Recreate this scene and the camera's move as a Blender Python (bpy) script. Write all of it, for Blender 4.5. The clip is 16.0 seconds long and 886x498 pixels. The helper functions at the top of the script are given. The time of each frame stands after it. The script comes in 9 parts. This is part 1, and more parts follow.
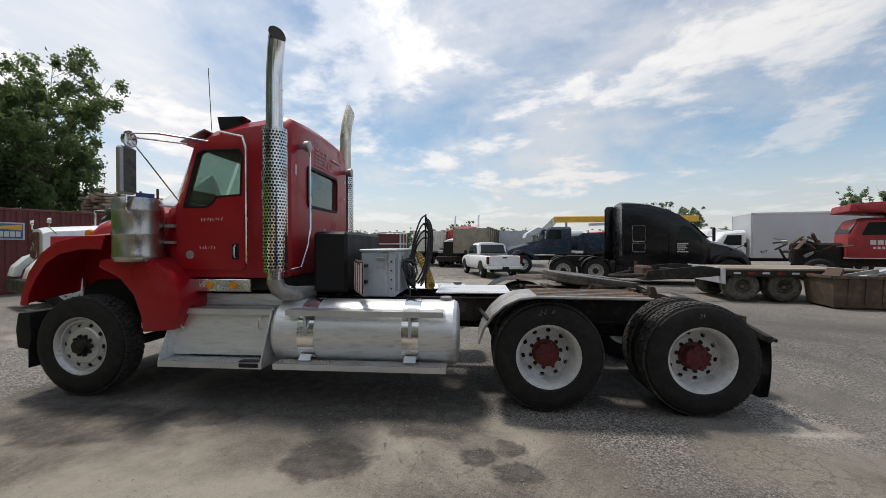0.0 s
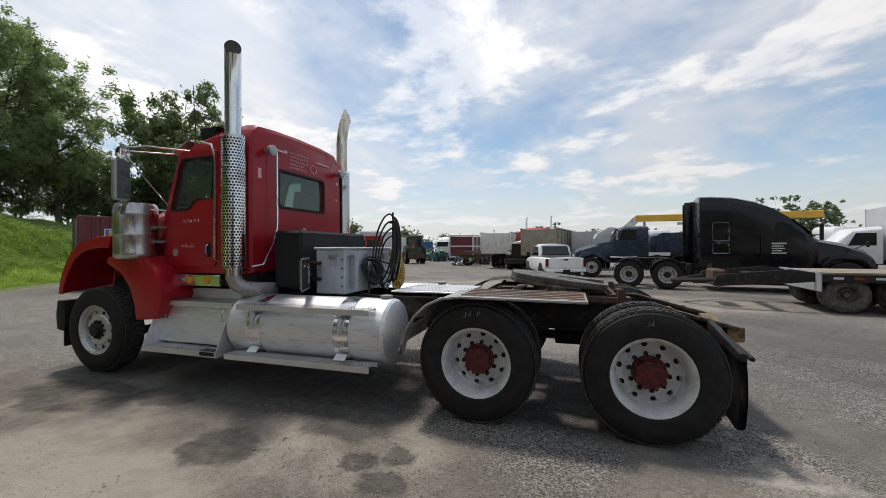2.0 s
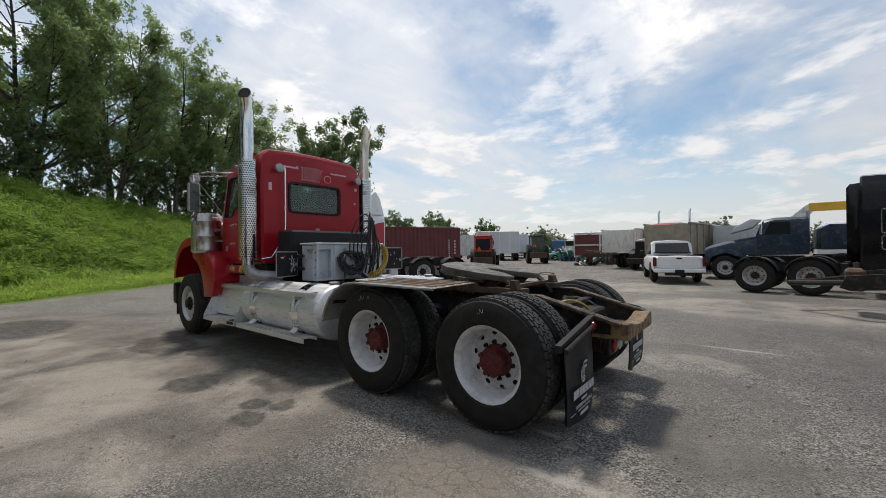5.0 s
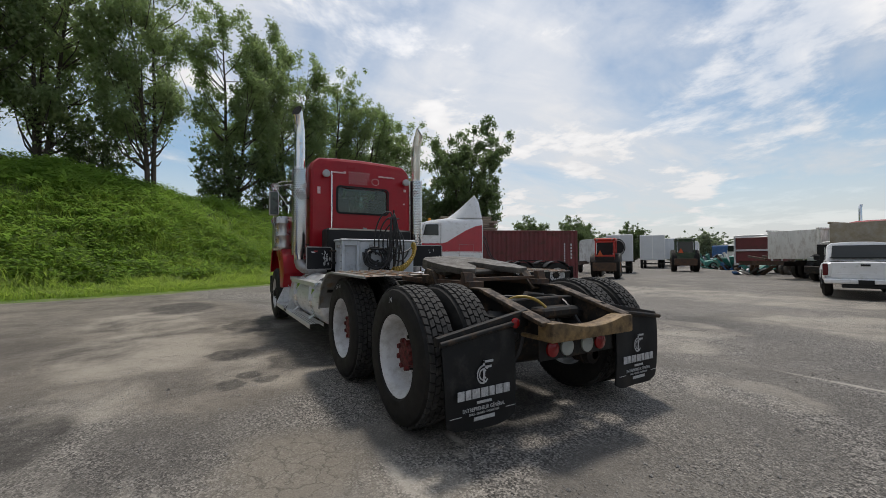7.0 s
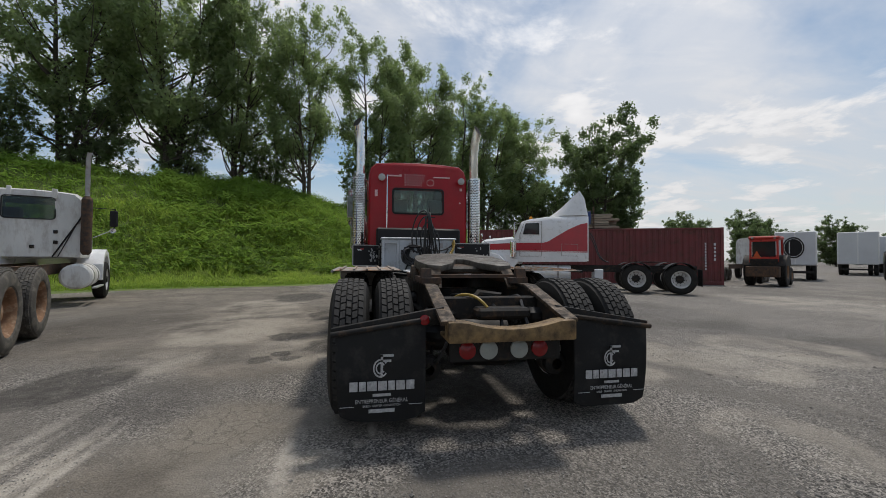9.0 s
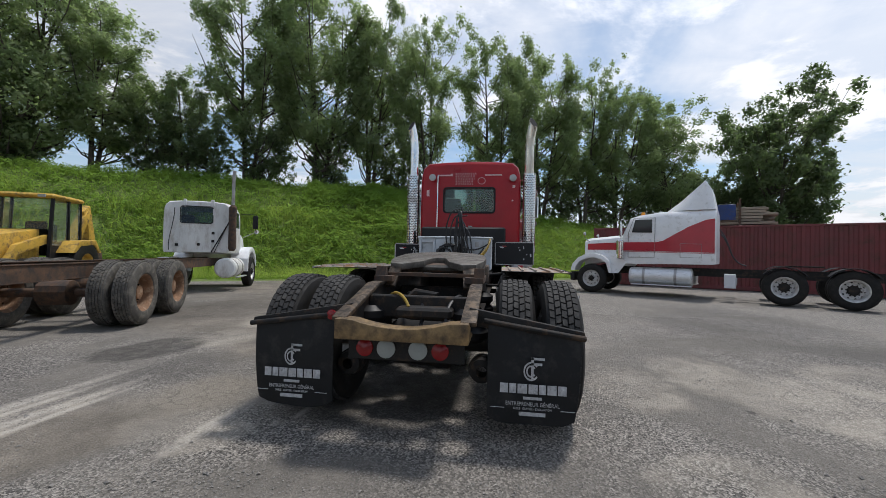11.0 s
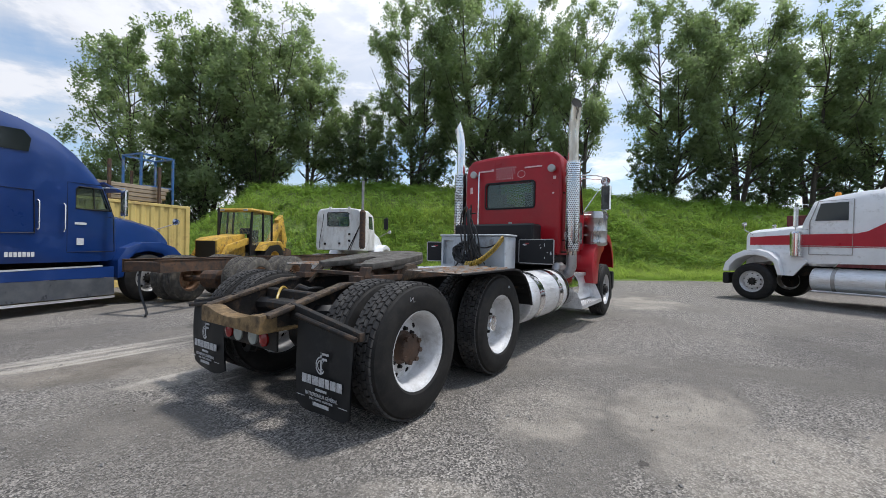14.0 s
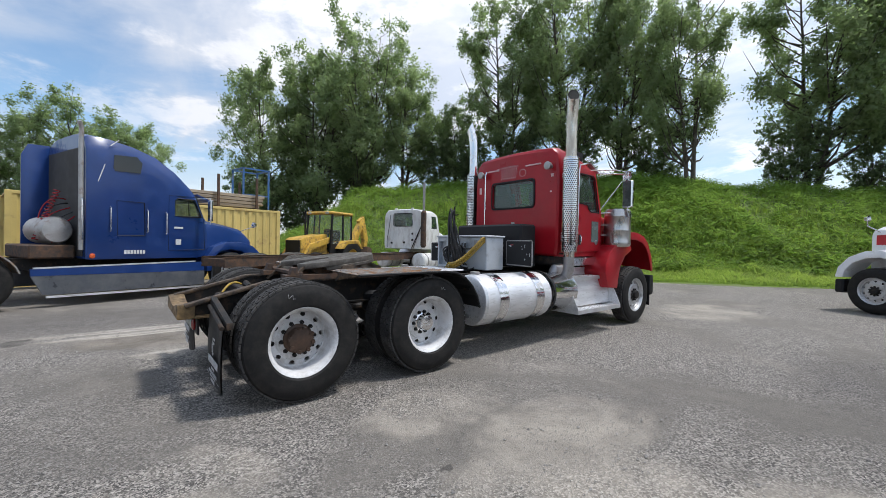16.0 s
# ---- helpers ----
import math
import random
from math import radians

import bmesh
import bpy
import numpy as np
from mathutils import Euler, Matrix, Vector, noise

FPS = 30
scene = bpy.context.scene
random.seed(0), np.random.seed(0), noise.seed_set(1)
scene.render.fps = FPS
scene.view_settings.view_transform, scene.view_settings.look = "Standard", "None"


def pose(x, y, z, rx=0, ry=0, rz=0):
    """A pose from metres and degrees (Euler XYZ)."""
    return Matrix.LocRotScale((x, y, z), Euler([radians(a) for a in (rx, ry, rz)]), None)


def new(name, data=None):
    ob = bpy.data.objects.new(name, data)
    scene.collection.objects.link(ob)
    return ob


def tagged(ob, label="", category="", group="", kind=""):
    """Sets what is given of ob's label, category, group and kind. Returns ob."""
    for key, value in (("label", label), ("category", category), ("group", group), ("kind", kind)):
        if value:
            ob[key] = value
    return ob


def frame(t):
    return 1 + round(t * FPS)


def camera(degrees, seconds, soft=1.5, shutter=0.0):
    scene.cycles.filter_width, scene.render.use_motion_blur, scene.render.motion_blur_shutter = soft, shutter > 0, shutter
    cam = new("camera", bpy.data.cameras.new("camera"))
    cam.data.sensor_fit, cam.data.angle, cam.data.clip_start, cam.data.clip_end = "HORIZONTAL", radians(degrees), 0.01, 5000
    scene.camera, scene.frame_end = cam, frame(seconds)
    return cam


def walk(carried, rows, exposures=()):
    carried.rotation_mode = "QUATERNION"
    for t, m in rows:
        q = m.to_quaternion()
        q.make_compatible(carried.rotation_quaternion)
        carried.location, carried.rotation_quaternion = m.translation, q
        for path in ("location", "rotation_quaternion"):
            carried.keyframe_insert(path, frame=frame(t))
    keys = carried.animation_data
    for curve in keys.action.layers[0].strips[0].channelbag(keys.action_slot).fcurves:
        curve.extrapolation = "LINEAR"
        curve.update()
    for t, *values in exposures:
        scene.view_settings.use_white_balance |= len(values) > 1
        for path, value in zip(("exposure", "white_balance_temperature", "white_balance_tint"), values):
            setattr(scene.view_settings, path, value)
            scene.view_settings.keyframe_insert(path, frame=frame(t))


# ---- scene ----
cam = camera(97, 16.0, 0.65)
EXPOSURES = ((0, -0.12, 6560, 12), (3, -0.13, 6560, 12), (5.5, -0.2, 6560, 12), (7, -0.3, 6560, 12), (9, -0.40, 6500, 12), (11.5, 0.02, 6180, 13), (12.5, 0.12, 6100, 13), (14, 0.22, 6100, 13), (16, 0.30, 6100, 13))
# seconds, eye (x, y, z), yaw, pitch, roll: round the rear of the red tractor, from its left side to its right
ROWS = [
    (0, -2.020, -5.003, 1.599, 4.87, -0.51, 0.03),
    (0.5, -1.636, -4.881, 1.595, 7.57, -0.51, 0.13),
    (1, -1.271, -4.765, 1.585, 10.50, -0.45, 0.20),
    (1.5, -0.915, -4.654, 1.563, 13.87, -0.28, 0.23),
    (2, -0.548, -4.549, 1.535, 17.74, -0.04, 0.24),
    (2.5, -0.179, -4.448, 1.504, 21.83, 0.21, 0.23),
    (3, 0.177, -4.345, 1.474, 25.88, 0.43, 0.20),
    (5.5, 2.076, -3.522, 1.406, 43.08, 0.29, 0.65),
    (6, 2.344, -3.157, 1.348, 48.40, 0.59, 0.54),
    (6.5, 2.598, -2.786, 1.301, 53.82, 0.94, 0.38),
    (7, 2.820, -2.415, 1.270, 59.11, 1.29, 0.19),
    (7.5, 3.000, -2.048, 1.248, 64.11, 1.48, 0.01),
    (8, 3.149, -1.683, 1.236, 68.97, 1.51, -0.16),
    (8.5, 3.270, -1.319, 1.233, 73.92, 1.45, -0.31),
    (9, 3.367, -0.951, 1.233, 79.05, 1.34, -0.42),
    (11.5, 3.351, 1.041, 1.255, 102.86, 0.83, -1.30),
    (12, 3.224, 1.441, 1.269, 106.78, 0.63, -1.27),
    (12.5, 3.085, 1.841, 1.287, 110.94, 0.43, -1.18),
    (13, 2.913, 2.247, 1.306, 115.47, 0.23, -1.06),
    (13.5, 2.707, 2.659, 1.319, 120.19, 0.04, -1.01),
    (14, 2.472, 3.073, 1.330, 124.86, -0.12, -1.04),
    (14.5, 2.207, 3.485, 1.345, 129.31, -0.28, -1.08),
    (15, 1.928, 3.874, 1.365, 133.46, -0.46, -1.13),
    (15.5, 1.636, 4.239, 1.390, 137.24, -0.63, -1.16),
    (16, 1.320, 4.602, 1.420, 140.68, -0.77, -1.16),
]
walk(cam, [(t, pose(x, y, z, 90 + pitch, roll, yaw)) for t, x, y, z, yaw, pitch, roll in ROWS], EXPOSURES)

# ---- light ----
SUN_WAY = Vector((0.26, -0.21, -0.82)).normalized()   # the way the sunlight travels
sun_data = bpy.data.lights.new("sun", "SUN")
sun_data.energy, sun_data.angle, sun_data.color = 2.65, radians(7.0), (1.0, 0.95, 0.86)
sun = new("sun", sun_data)
sun.rotation_euler = SUN_WAY.to_track_quat("-Z", "Y").to_euler()

world = bpy.data.worlds.new("sky")
scene.world = world
world.use_nodes = True
wn, wl = world.node_tree.nodes, world.node_tree.links
wn.clear()
sky = wn.new("ShaderNodeTexSky")
sky.sky_type, sky.sun_disc = "NISHITA", False
sky.sun_elevation = math.asin(-SUN_WAY.z)
sky.sun_rotation = math.atan2(-SUN_WAY.x, -SUN_WAY.y)
sky.air_density, sky.dust_density = 1.0, 0.6
coord = wn.new("ShaderNodeTexCoord")
split = wn.new("ShaderNodeSeparateXYZ")
wl.new(coord.outputs["Generated"], split.inputs[0])


def wmath(op, a, b, clamp=False):
    n = wn.new("ShaderNodeMath")
    n.operation, n.use_clamp = op, clamp
    for i, v in enumerate((a, b)):
        if isinstance(v, (int, float)):
            n.inputs[i].default_value = v
        else:
            wl.new(v, n.inputs[i])
    return n.outputs[0]


# clouds lie on a flat layer: the way upwards divided by its height gives their plan
up = wmath("ADD", wmath("MAXIMUM", split.outputs[2], 0.0), 0.16)
flat = wn.new("ShaderNodeCombineXYZ")
wl.new(wmath("DIVIDE", split.outputs[0], up), flat.inputs[0])
wl.new(wmath("DIVIDE", split.outputs[1], up), flat.inputs[1])


def wnoise(scale, detail, rough, stretch, shift, distort=0.0):
    mp = wn.new("ShaderNodeMapping")
    mp.inputs["Scale"].default_value = stretch
    mp.inputs["Location"].default_value = shift
    mp.inputs["Rotation"].default_value = (0, 0, 0.5)
    wl.new(flat.outputs[0], mp.inputs[0])
    n = wn.new("ShaderNodeTexNoise")
    n.inputs["Scale"].default_value, n.inputs["Detail"].default_value = scale, detail
    n.inputs["Roughness"].default_value, n.inputs["Distortion"].default_value = rough, distort
    wl.new(mp.outputs[0], n.inputs["Vector"])
    return n.outputs["Fac"]


def wramp(v, lo, hi):
    n = wn.new("ShaderNodeMapRange")
    n.interpolation_type = "SMOOTHSTEP"
    wl.new(v, n.inputs[0])
    n.inputs[1].default_value, n.inputs[2].default_value = lo, hi
    return n.outputs[0]


veil = wramp(wnoise(0.62, 7, 0.56, (1.0, 0.8, 1), (0.6, 0.2, 0), 0.4), 0.40, 0.60)
puffs = wramp(wnoise(1.6, 11, 0.60, (1.0, 1.0, 1), (3.1, 1.7, 0), 0.2), 0.49, 0.62)
streak = wramp(wnoise(3.2, 7, 0.6, (1.0, 0.45, 1), (7.0, 2.0, 0), 0.8), 0.42, 0.7)
cover = wmath("ADD", wmath("MULTIPLY", veil, 0.72), wmath("MULTIPLY", puffs, 0.5), True)
cover = wmath("ADD", cover, wmath("MULTIPLY", streak, 0.22), True)
cover = wmath("ADD", wmath("MULTIPLY", cover, 0.88), 0.08, True)
low = wmath("SUBTRACT", 1.0, wramp(split.outputs[2], 0.0, 0.28))
cover = wmath("MAXIMUM", cover, wmath("MULTIPLY", low, 0.93))
mixer = wn.new("ShaderNodeMix")
mixer.data_type = "RGBA"
wl.new(cover, mixer.inputs[0])
clear = wn.new("ShaderNodeMix")
clear.data_type, clear.blend_type = "RGBA", "MULTIPLY"
clear.inputs[0].default_value = 1.0
wl.new(sky.outputs[0], clear.inputs[6])
clear.inputs[7].default_value = (1.0, 1.15, 1.13, 1)
wl.new(clear.outputs[2], mixer.inputs[6])
tone = wn.new("ShaderNodeMix")
tone.data_type = "RGBA"
wl.new(puffs, tone.inputs[0])
tone.inputs[6].default_value = (7.4, 7.5, 7.55, 1)
tone.inputs[7].default_value = (8.9, 8.9, 8.8, 1)
near = wn.new("ShaderNodeVectorMath")
near.operation = "DOT_PRODUCT"
wl.new(coord.outputs["Generated"], near.inputs[0])
near.inputs[1].default_value = tuple(-SUN_WAY)
glow = wmath("ADD", wmath("MULTIPLY", wmath("POWER", wmath("MAXIMUM", near.outputs["Value"], 0.0), 1.5), 0.75), 0.74)
lit = wn.new("ShaderNodeVectorMath")
lit.operation = "SCALE"
wl.new(tone.outputs[2], lit.inputs[0])
wl.new(glow, lit.inputs["Scale"])
wl.new(lit.outputs[0], mixer.inputs[7])
back = wn.new("ShaderNodeBackground")
back.inputs[1].default_value = 0.118
wl.new(mixer.outputs[2], back.inputs[0])
wout = wn.new("ShaderNodeOutputWorld")
wl.new(back.outputs[0], wout.inputs[0])


# ---- materials ----
def material(name, color, rough=0.6, metal=0.0, vary=0.25, scale=3.0, grain=60.0, bump=0.15, second=None, amount=0.35,
             coat=0.0, stretch=(1, 1, 1), random=0.0, depth=0.004, see=0.0, soft=0.08):
    """A surface with large stains and fine grain. second: colour of dirt, dust or rust that covers about `amount` of it in patches."""
    m = bpy.data.materials.new(name)
    m.use_nodes = True
    n, l = m.node_tree.nodes, m.node_tree.links
    b = n["Principled BSDF"]
    tc = n.new("ShaderNodeTexCoord")
    mp = n.new("ShaderNodeMapping")
    mp.inputs["Scale"].default_value = stretch
    l.new(tc.outputs["Object"], mp.inputs[0])

    def noise_at(s, d=5, r=0.6):
        t = n.new("ShaderNodeTexNoise")
        t.inputs["Scale"].default_value, t.inputs["Detail"].default_value, t.inputs["Roughness"].default_value = s, d, r
        l.new(mp.outputs[0], t.inputs["Vector"])
        return t.outputs["Fac"]

    def blend(kind, fac, a, c):
        x = n.new("ShaderNodeMix")
        x.data_type, x.blend_type = "RGBA", kind
        for i, v in ((0, fac), (6, a), (7, c)):
            if hasattr(v, "links"):
                l.new(v, x.inputs[i])
            else:
                x.inputs[i].default_value = v
        return x.outputs[2]

    def ramp(v, lo, hi, a=0.0, c=1.0):
        x = n.new("ShaderNodeMapRange")
        x.inputs[1].default_value, x.inputs[2].default_value = lo, hi
        x.inputs[3].default_value, x.inputs[4].default_value = a, c
        l.new(v, x.inputs[0])
        return x.outputs[0]

    big, fine = noise_at(scale, 6), noise_at(grain, 3)
    dark = tuple(c * (1 - vary) for c in color) + (1,)
    light = tuple(min(1, c * (1 + vary)) for c in color) + (1,)
    col = blend("MIX", ramp(big, 0.3, 0.7), dark, light)
    col = blend("MULTIPLY", 0.5, col, blend("MIX", ramp(fine, 0.3, 0.7), (1 - vary,) * 3 + (1,), (1, 1, 1, 1)))
    if random:
        oi = n.new("ShaderNodeObjectInfo")
        v = ramp(oi.outputs["Random"], 0, 1, 1 - random, 1 + random)
        hv = n.new("ShaderNodeHueSaturation")
        l.new(v, hv.inputs["Value"])
        l.new(col, hv.inputs["Color"])
        col = hv.outputs[0]
    rough_v = ramp(big, 0.3, 0.7, max(0.02, rough * 0.75), min(1, rough * 1.25))
    if second:
        patch = noise_at(scale * 1.7 + 0.37, 9, 0.68)
        e = 0.68 - 0.36 * amount
        mask = ramp(patch, e - soft, e + soft)
        col = blend("MIX", mask, col, tuple(second) + (1,))
        x = n.new("ShaderNodeMix")
        l.new(mask, x.inputs[0])
        l.new(rough_v, x.inputs[2])
        x.inputs[3].default_value = 0.85
        rough_v = x.outputs[0]
        if metal:
            l.new(ramp(mask, 0, 1, metal, 0.0), b.inputs["Metallic"])
    l.new(col, b.inputs["Base Color"])
    l.new(rough_v, b.inputs["Roughness"])
    if metal and not second:
        b.inputs["Metallic"].default_value = metal
    b.inputs["Coat Weight"].default_value = coat
    b.inputs["Coat Roughness"].default_value = 0.08
    if see:
        b.inputs["Transmission Weight"].default_value = see
    if bump:
        bp = n.new("ShaderNodeBump")
        bp.inputs["Strength"].default_value, bp.inputs["Distance"].default_value = bump, depth
        l.new(fine, bp.inputs["Height"])
        l.new(bp.outputs[0], b.inputs["Normal"])
    return m


RED = material("red_truck_paint", (0.35, 0.008, 0.015), 0.33, vary=0.14, scale=1.5, grain=25, bump=0.02, coat=0.12, second=(0.33, 0.03, 0.03), amount=0.12)
RED.node_tree.nodes["Principled BSDF"].inputs["Specular IOR Level"].default_value = 0.32
RED_DULL = material("faded_red_paint", (0.36, 0.03, 0.035), 0.55, vary=0.25, second=(0.16, 0.07, 0.05), amount=0.2)
ALUMINIUM = material("brushed_aluminium", (0.78, 0.785, 0.79), 0.46, 0.78, vary=0.1, grain=90, bump=0.04, stretch=(1, 6, 6), second=(0.52, 0.52, 0.51), amount=0.2)
TREAD_METAL = material("perforated_aluminium", (0.66, 0.67, 0.68), 0.42, 0.8, vary=0.15, bump=0.05)
CHROME = material("polished_steel", (0.78, 0.78, 0.78), 0.13, 1.0, vary=0.06, scale=2.2, grain=30, bump=0.015, second=(0.42, 0.40, 0.37), amount=0.1)
STEEL_DULL = material("dull_exhaust_steel", (0.42, 0.41, 0.40), 0.45, 0.8, vary=0.2, second=(0.25, 0.2, 0.17), amount=0.2)
RUBBER = material("tyre_rubber", (0.013, 0.0125, 0.012), 0.66, vary=0.35, scale=7, bump=0.2, second=(0.034, 0.031, 0.027), amount=0.22, soft=0.16)
RUBBER_GREY = material("dusty_tyre_rubber", (0.085, 0.078, 0.068), 0.9, vary=0.3, scale=5, bump=0.3, second=(0.16, 0.145, 0.12), amount=0.35)
RIM_WHITE = material("white_rim_paint", (0.68, 0.68, 0.68), 0.45, vary=0.14, scale=4, bump=0.05, second=(0.34, 0.32, 0.29), amount=0.22, soft=0.14)
RIM_STEEL = material("grey_alloy_rim", (0.55, 0.55, 0.55), 0.4, 0.6, vary=0.15, bump=0.03, second=(0.25, 0.23, 0.2), amount=0.25)
RIM_RUST = material("rusty_rim", (0.24, 0.13, 0.07), 0.8, vary=0.4, scale=6, second=(0.38, 0.27, 0.18), amount=0.3)
HUB_RED = material("red_hub_paint", (0.17, 0.012, 0.012), 0.6, vary=0.35, scale=14, second=(0.03, 0.016, 0.014), amount=0.45, soft=0.12)
HUB_RUST = material("brown_oily_hub", (0.075, 0.042, 0.025), 0.6, vary=0.5, scale=9)
IRON = material("greasy_black_iron", (0.022, 0.021, 0.02), 0.6, 0.2, vary=0.4, scale=6, bump=0.3, second=(0.075, 0.05, 0.033), amount=0.25)
RUST_IRON = material("rusted_iron", (0.11, 0.062, 0.036), 0.85, vary=0.45, scale=6, bump=0.4, second=(0.045, 0.035, 0.03), amount=0.4)
TAIL_METAL = material("worn_yellowed_steel", (0.27, 0.175, 0.075), 0.42, 0.3, vary=0.4, scale=6, bump=0.3, second=(0.05, 0.033, 0.02), amount=0.36, soft=0.14)
RAIL_WORN = material("worn_brown_steel", (0.125, 0.082, 0.046), 0.45, 0.3, vary=0.4, scale=10, bump=0.35, second=(0.028, 0.021, 0.016), amount=0.55, soft=0.1)
COUPLER = material("greasy_worn_coupling_steel", (0.17, 0.155, 0.135), 0.36, 0.6, vary=0.4, scale=5, bump=0.25, second=(0.045, 0.038, 0.03), amount=0.42, soft=0.16)
TREAD_RUBBER = material("scuffed_tread_rubber", (0.05, 0.048, 0.046), 0.85, vary=0.35, scale=4, bump=0.25, second=(0.09, 0.085, 0.078), amount=0.3)
PRINT_WORN = material("faded_white_print", (0.50, 0.50, 0.50), 0.75, vary=0.3, scale=25, second=(0.12, 0.12, 0.12), amount=0.15)
BRUSHED = material("brushed_stainless", (0.52, 0.51, 0.49), 0.30, 1.0, vary=0.10, scale=5, grain=60, bump=0.0, stretch=(1, 1, 0.2))
FENDER_GREY = material("dull_grey_fender", (0.36, 0.36, 0.35), 0.5, 0.45, vary=0.25, scale=4, bump=0.15, second=(0.27, 0.2, 0.13), amount=0.22)
PLATE = material("weathered_fender_plate", (0.34, 0.33, 0.31), 0.55, 0.5, vary=0.3, scale=4, bump=0.2, second=(0.33, 0.17, 0.07), amount=0.4)
BLACK_PLASTIC = material("black_plastic", (0.014, 0.014, 0.015), 0.55, vary=0.2, bump=0.1)
FLAP_BLACK = material("black_rubber_flap", (0.013, 0.014, 0.015), 0.5, vary=0.25, scale=3, bump=0.08, second=(0.045, 0.043, 0.04), amount=0.2)
BLACK_PAINT = material("black_truck_paint", (0.006, 0.006, 0.008), 0.25, vary=0.2, bump=0.01, coat=0.2)
BLACK_PAINT.node_tree.nodes["Principled BSDF"].inputs["Specular IOR Level"].default_value = 0.3
BLUE_PAINT = material("deep_blue_truck_paint", (0.006, 0.036, 0.165), 0.36, vary=0.12, scale=1.2, bump=0.01, coat=0.35, second=(0.012, 0.05, 0.2), amount=0.12)
BLUE_DUMP = material("faded_blue_paint", (0.013, 0.032, 0.062), 0.4, vary=0.25, second=(0.10, 0.10, 0.11), amount=0.25)
WHITE_PAINT = material("white_vehicle_paint", (0.84, 0.85, 0.86), 0.38, vary=0.06, bump=0.01, coat=0.3, second=(0.6, 0.6, 0.58), amount=0.12)
WHITE_OLD = material("stained_white_paint", (0.74, 0.74, 0.71), 0.55, vary=0.10, scale=1.6, second=(0.33, 0.28, 0.23), amount=0.12, stretch=(1.6, 1.6, 0.6), soft=0.16)
PIPE_INSIDE = material("black_pipe_inside", (0.006, 0.006, 0.006), 0.98, vary=0.2, bump=0.05)
HEATED = material("heat_stained_steel", (0.72, 0.67, 0.57), 0.16, 1.0, vary=0.10, scale=2.5, bump=0.01, second=(0.42, 0.36, 0.27), amount=0.2, stretch=(2, 2, 0.5), soft=0.2)
GREY_BOX = material("grey_painted_metal", (0.50, 0.53, 0.56), 0.5, 0.2, vary=0.12, second=(0.3, 0.3, 0.3), amount=0.15)
WHITE_PANEL = material("white_ribbed_panel", (0.62, 0.64, 0.67), 0.5, vary=0.08, scale=0.7)
CONTAINER_RED = material("maroon_container_paint", (0.16, 0.036, 0.037), 0.62, vary=0.22, scale=0.8, second=(0.10, 0.045, 0.035), amount=0.28)
CONTAINER_YELLOW = material("pale_yellow_container_paint", (0.66, 0.50, 0.16), 0.6, vary=0.15, scale=0.8, second=(0.35, 0.22, 0.1), amount=0.14)
MACHINE_YELLOW = material("machine_yellow_paint", (0.60, 0.37, 0.055), 0.55, vary=0.25, second=(0.17, 0.11, 0.05), amount=0.28)
for m in (RUBBER, IRON, BLACK_PLASTIC, FLAP_BLACK, TREAD_RUBBER):
    m.node_tree.nodes["Principled BSDF"].inputs["Specular IOR Level"].default_value = 0.28
CRANE_YELLOW = material("crane_yellow_paint", (0.75, 0.43, 0.05), 0.5, vary=0.1)
ORANGE = material("orange_machine_paint", (0.62, 0.10, 0.02), 0.5, vary=0.15, second=(0.2, 0.07, 0.04), amount=0.2)
GREEN_PAINT = material("green_tractor_paint", (0.028, 0.058, 0.026), 0.5, vary=0.25, second=(0.1, 0.1, 0.07), amount=0.3)
TEAL = material("teal_painted_scrap", (0.03, 0.22, 0.18), 0.5, vary=0.25, second=(0.2, 0.2, 0.18), amount=0.25)
SCRAP_BLUE = material("blue_painted_scrap", (0.03, 0.12, 0.30), 0.5, vary=0.25, second=(0.2, 0.2, 0.2), amount=0.25)
BIN_BLUE = material("blue_bin_paint", (0.01, 0.04, 0.17), 0.5, vary=0.25, second=(0.08, 0.07, 0.07), amount=0.2)
BIN_RUST = material("brown_rusted_bin", (0.085, 0.06, 0.042), 0.85, vary=0.35, scale=2, bump=0.3, second=(0.15, 0.10, 0.06), amount=0.3)
BODY_TAN = material("weathered_tan_steel", (0.27, 0.225, 0.15), 0.7, vary=0.22, scale=1.5, bump=0.15, second=(0.40, 0.38, 0.34), amount=0.35, soft=0.2)
FIRE_RED = material("orange_red_machine_paint", (0.50, 0.028, 0.016), 0.45, vary=0.18, second=(0.12, 0.03, 0.02), amount=0.2)
WOOD = material("weathered_timber", (0.30, 0.25, 0.19), 0.85, vary=0.3, stretch=(0.3, 3, 3), random=0.25)
# opaque glass: the pale sky seen through it is put into its colour
CAB_GLASS = material("greenish_cab_glass", (0.13, 0.17, 0.155), 0.05, vary=0.3, scale=1.3, grain=3, bump=0.0, coat=0.8, second=(0.05, 0.065, 0.06), amount=0.45)
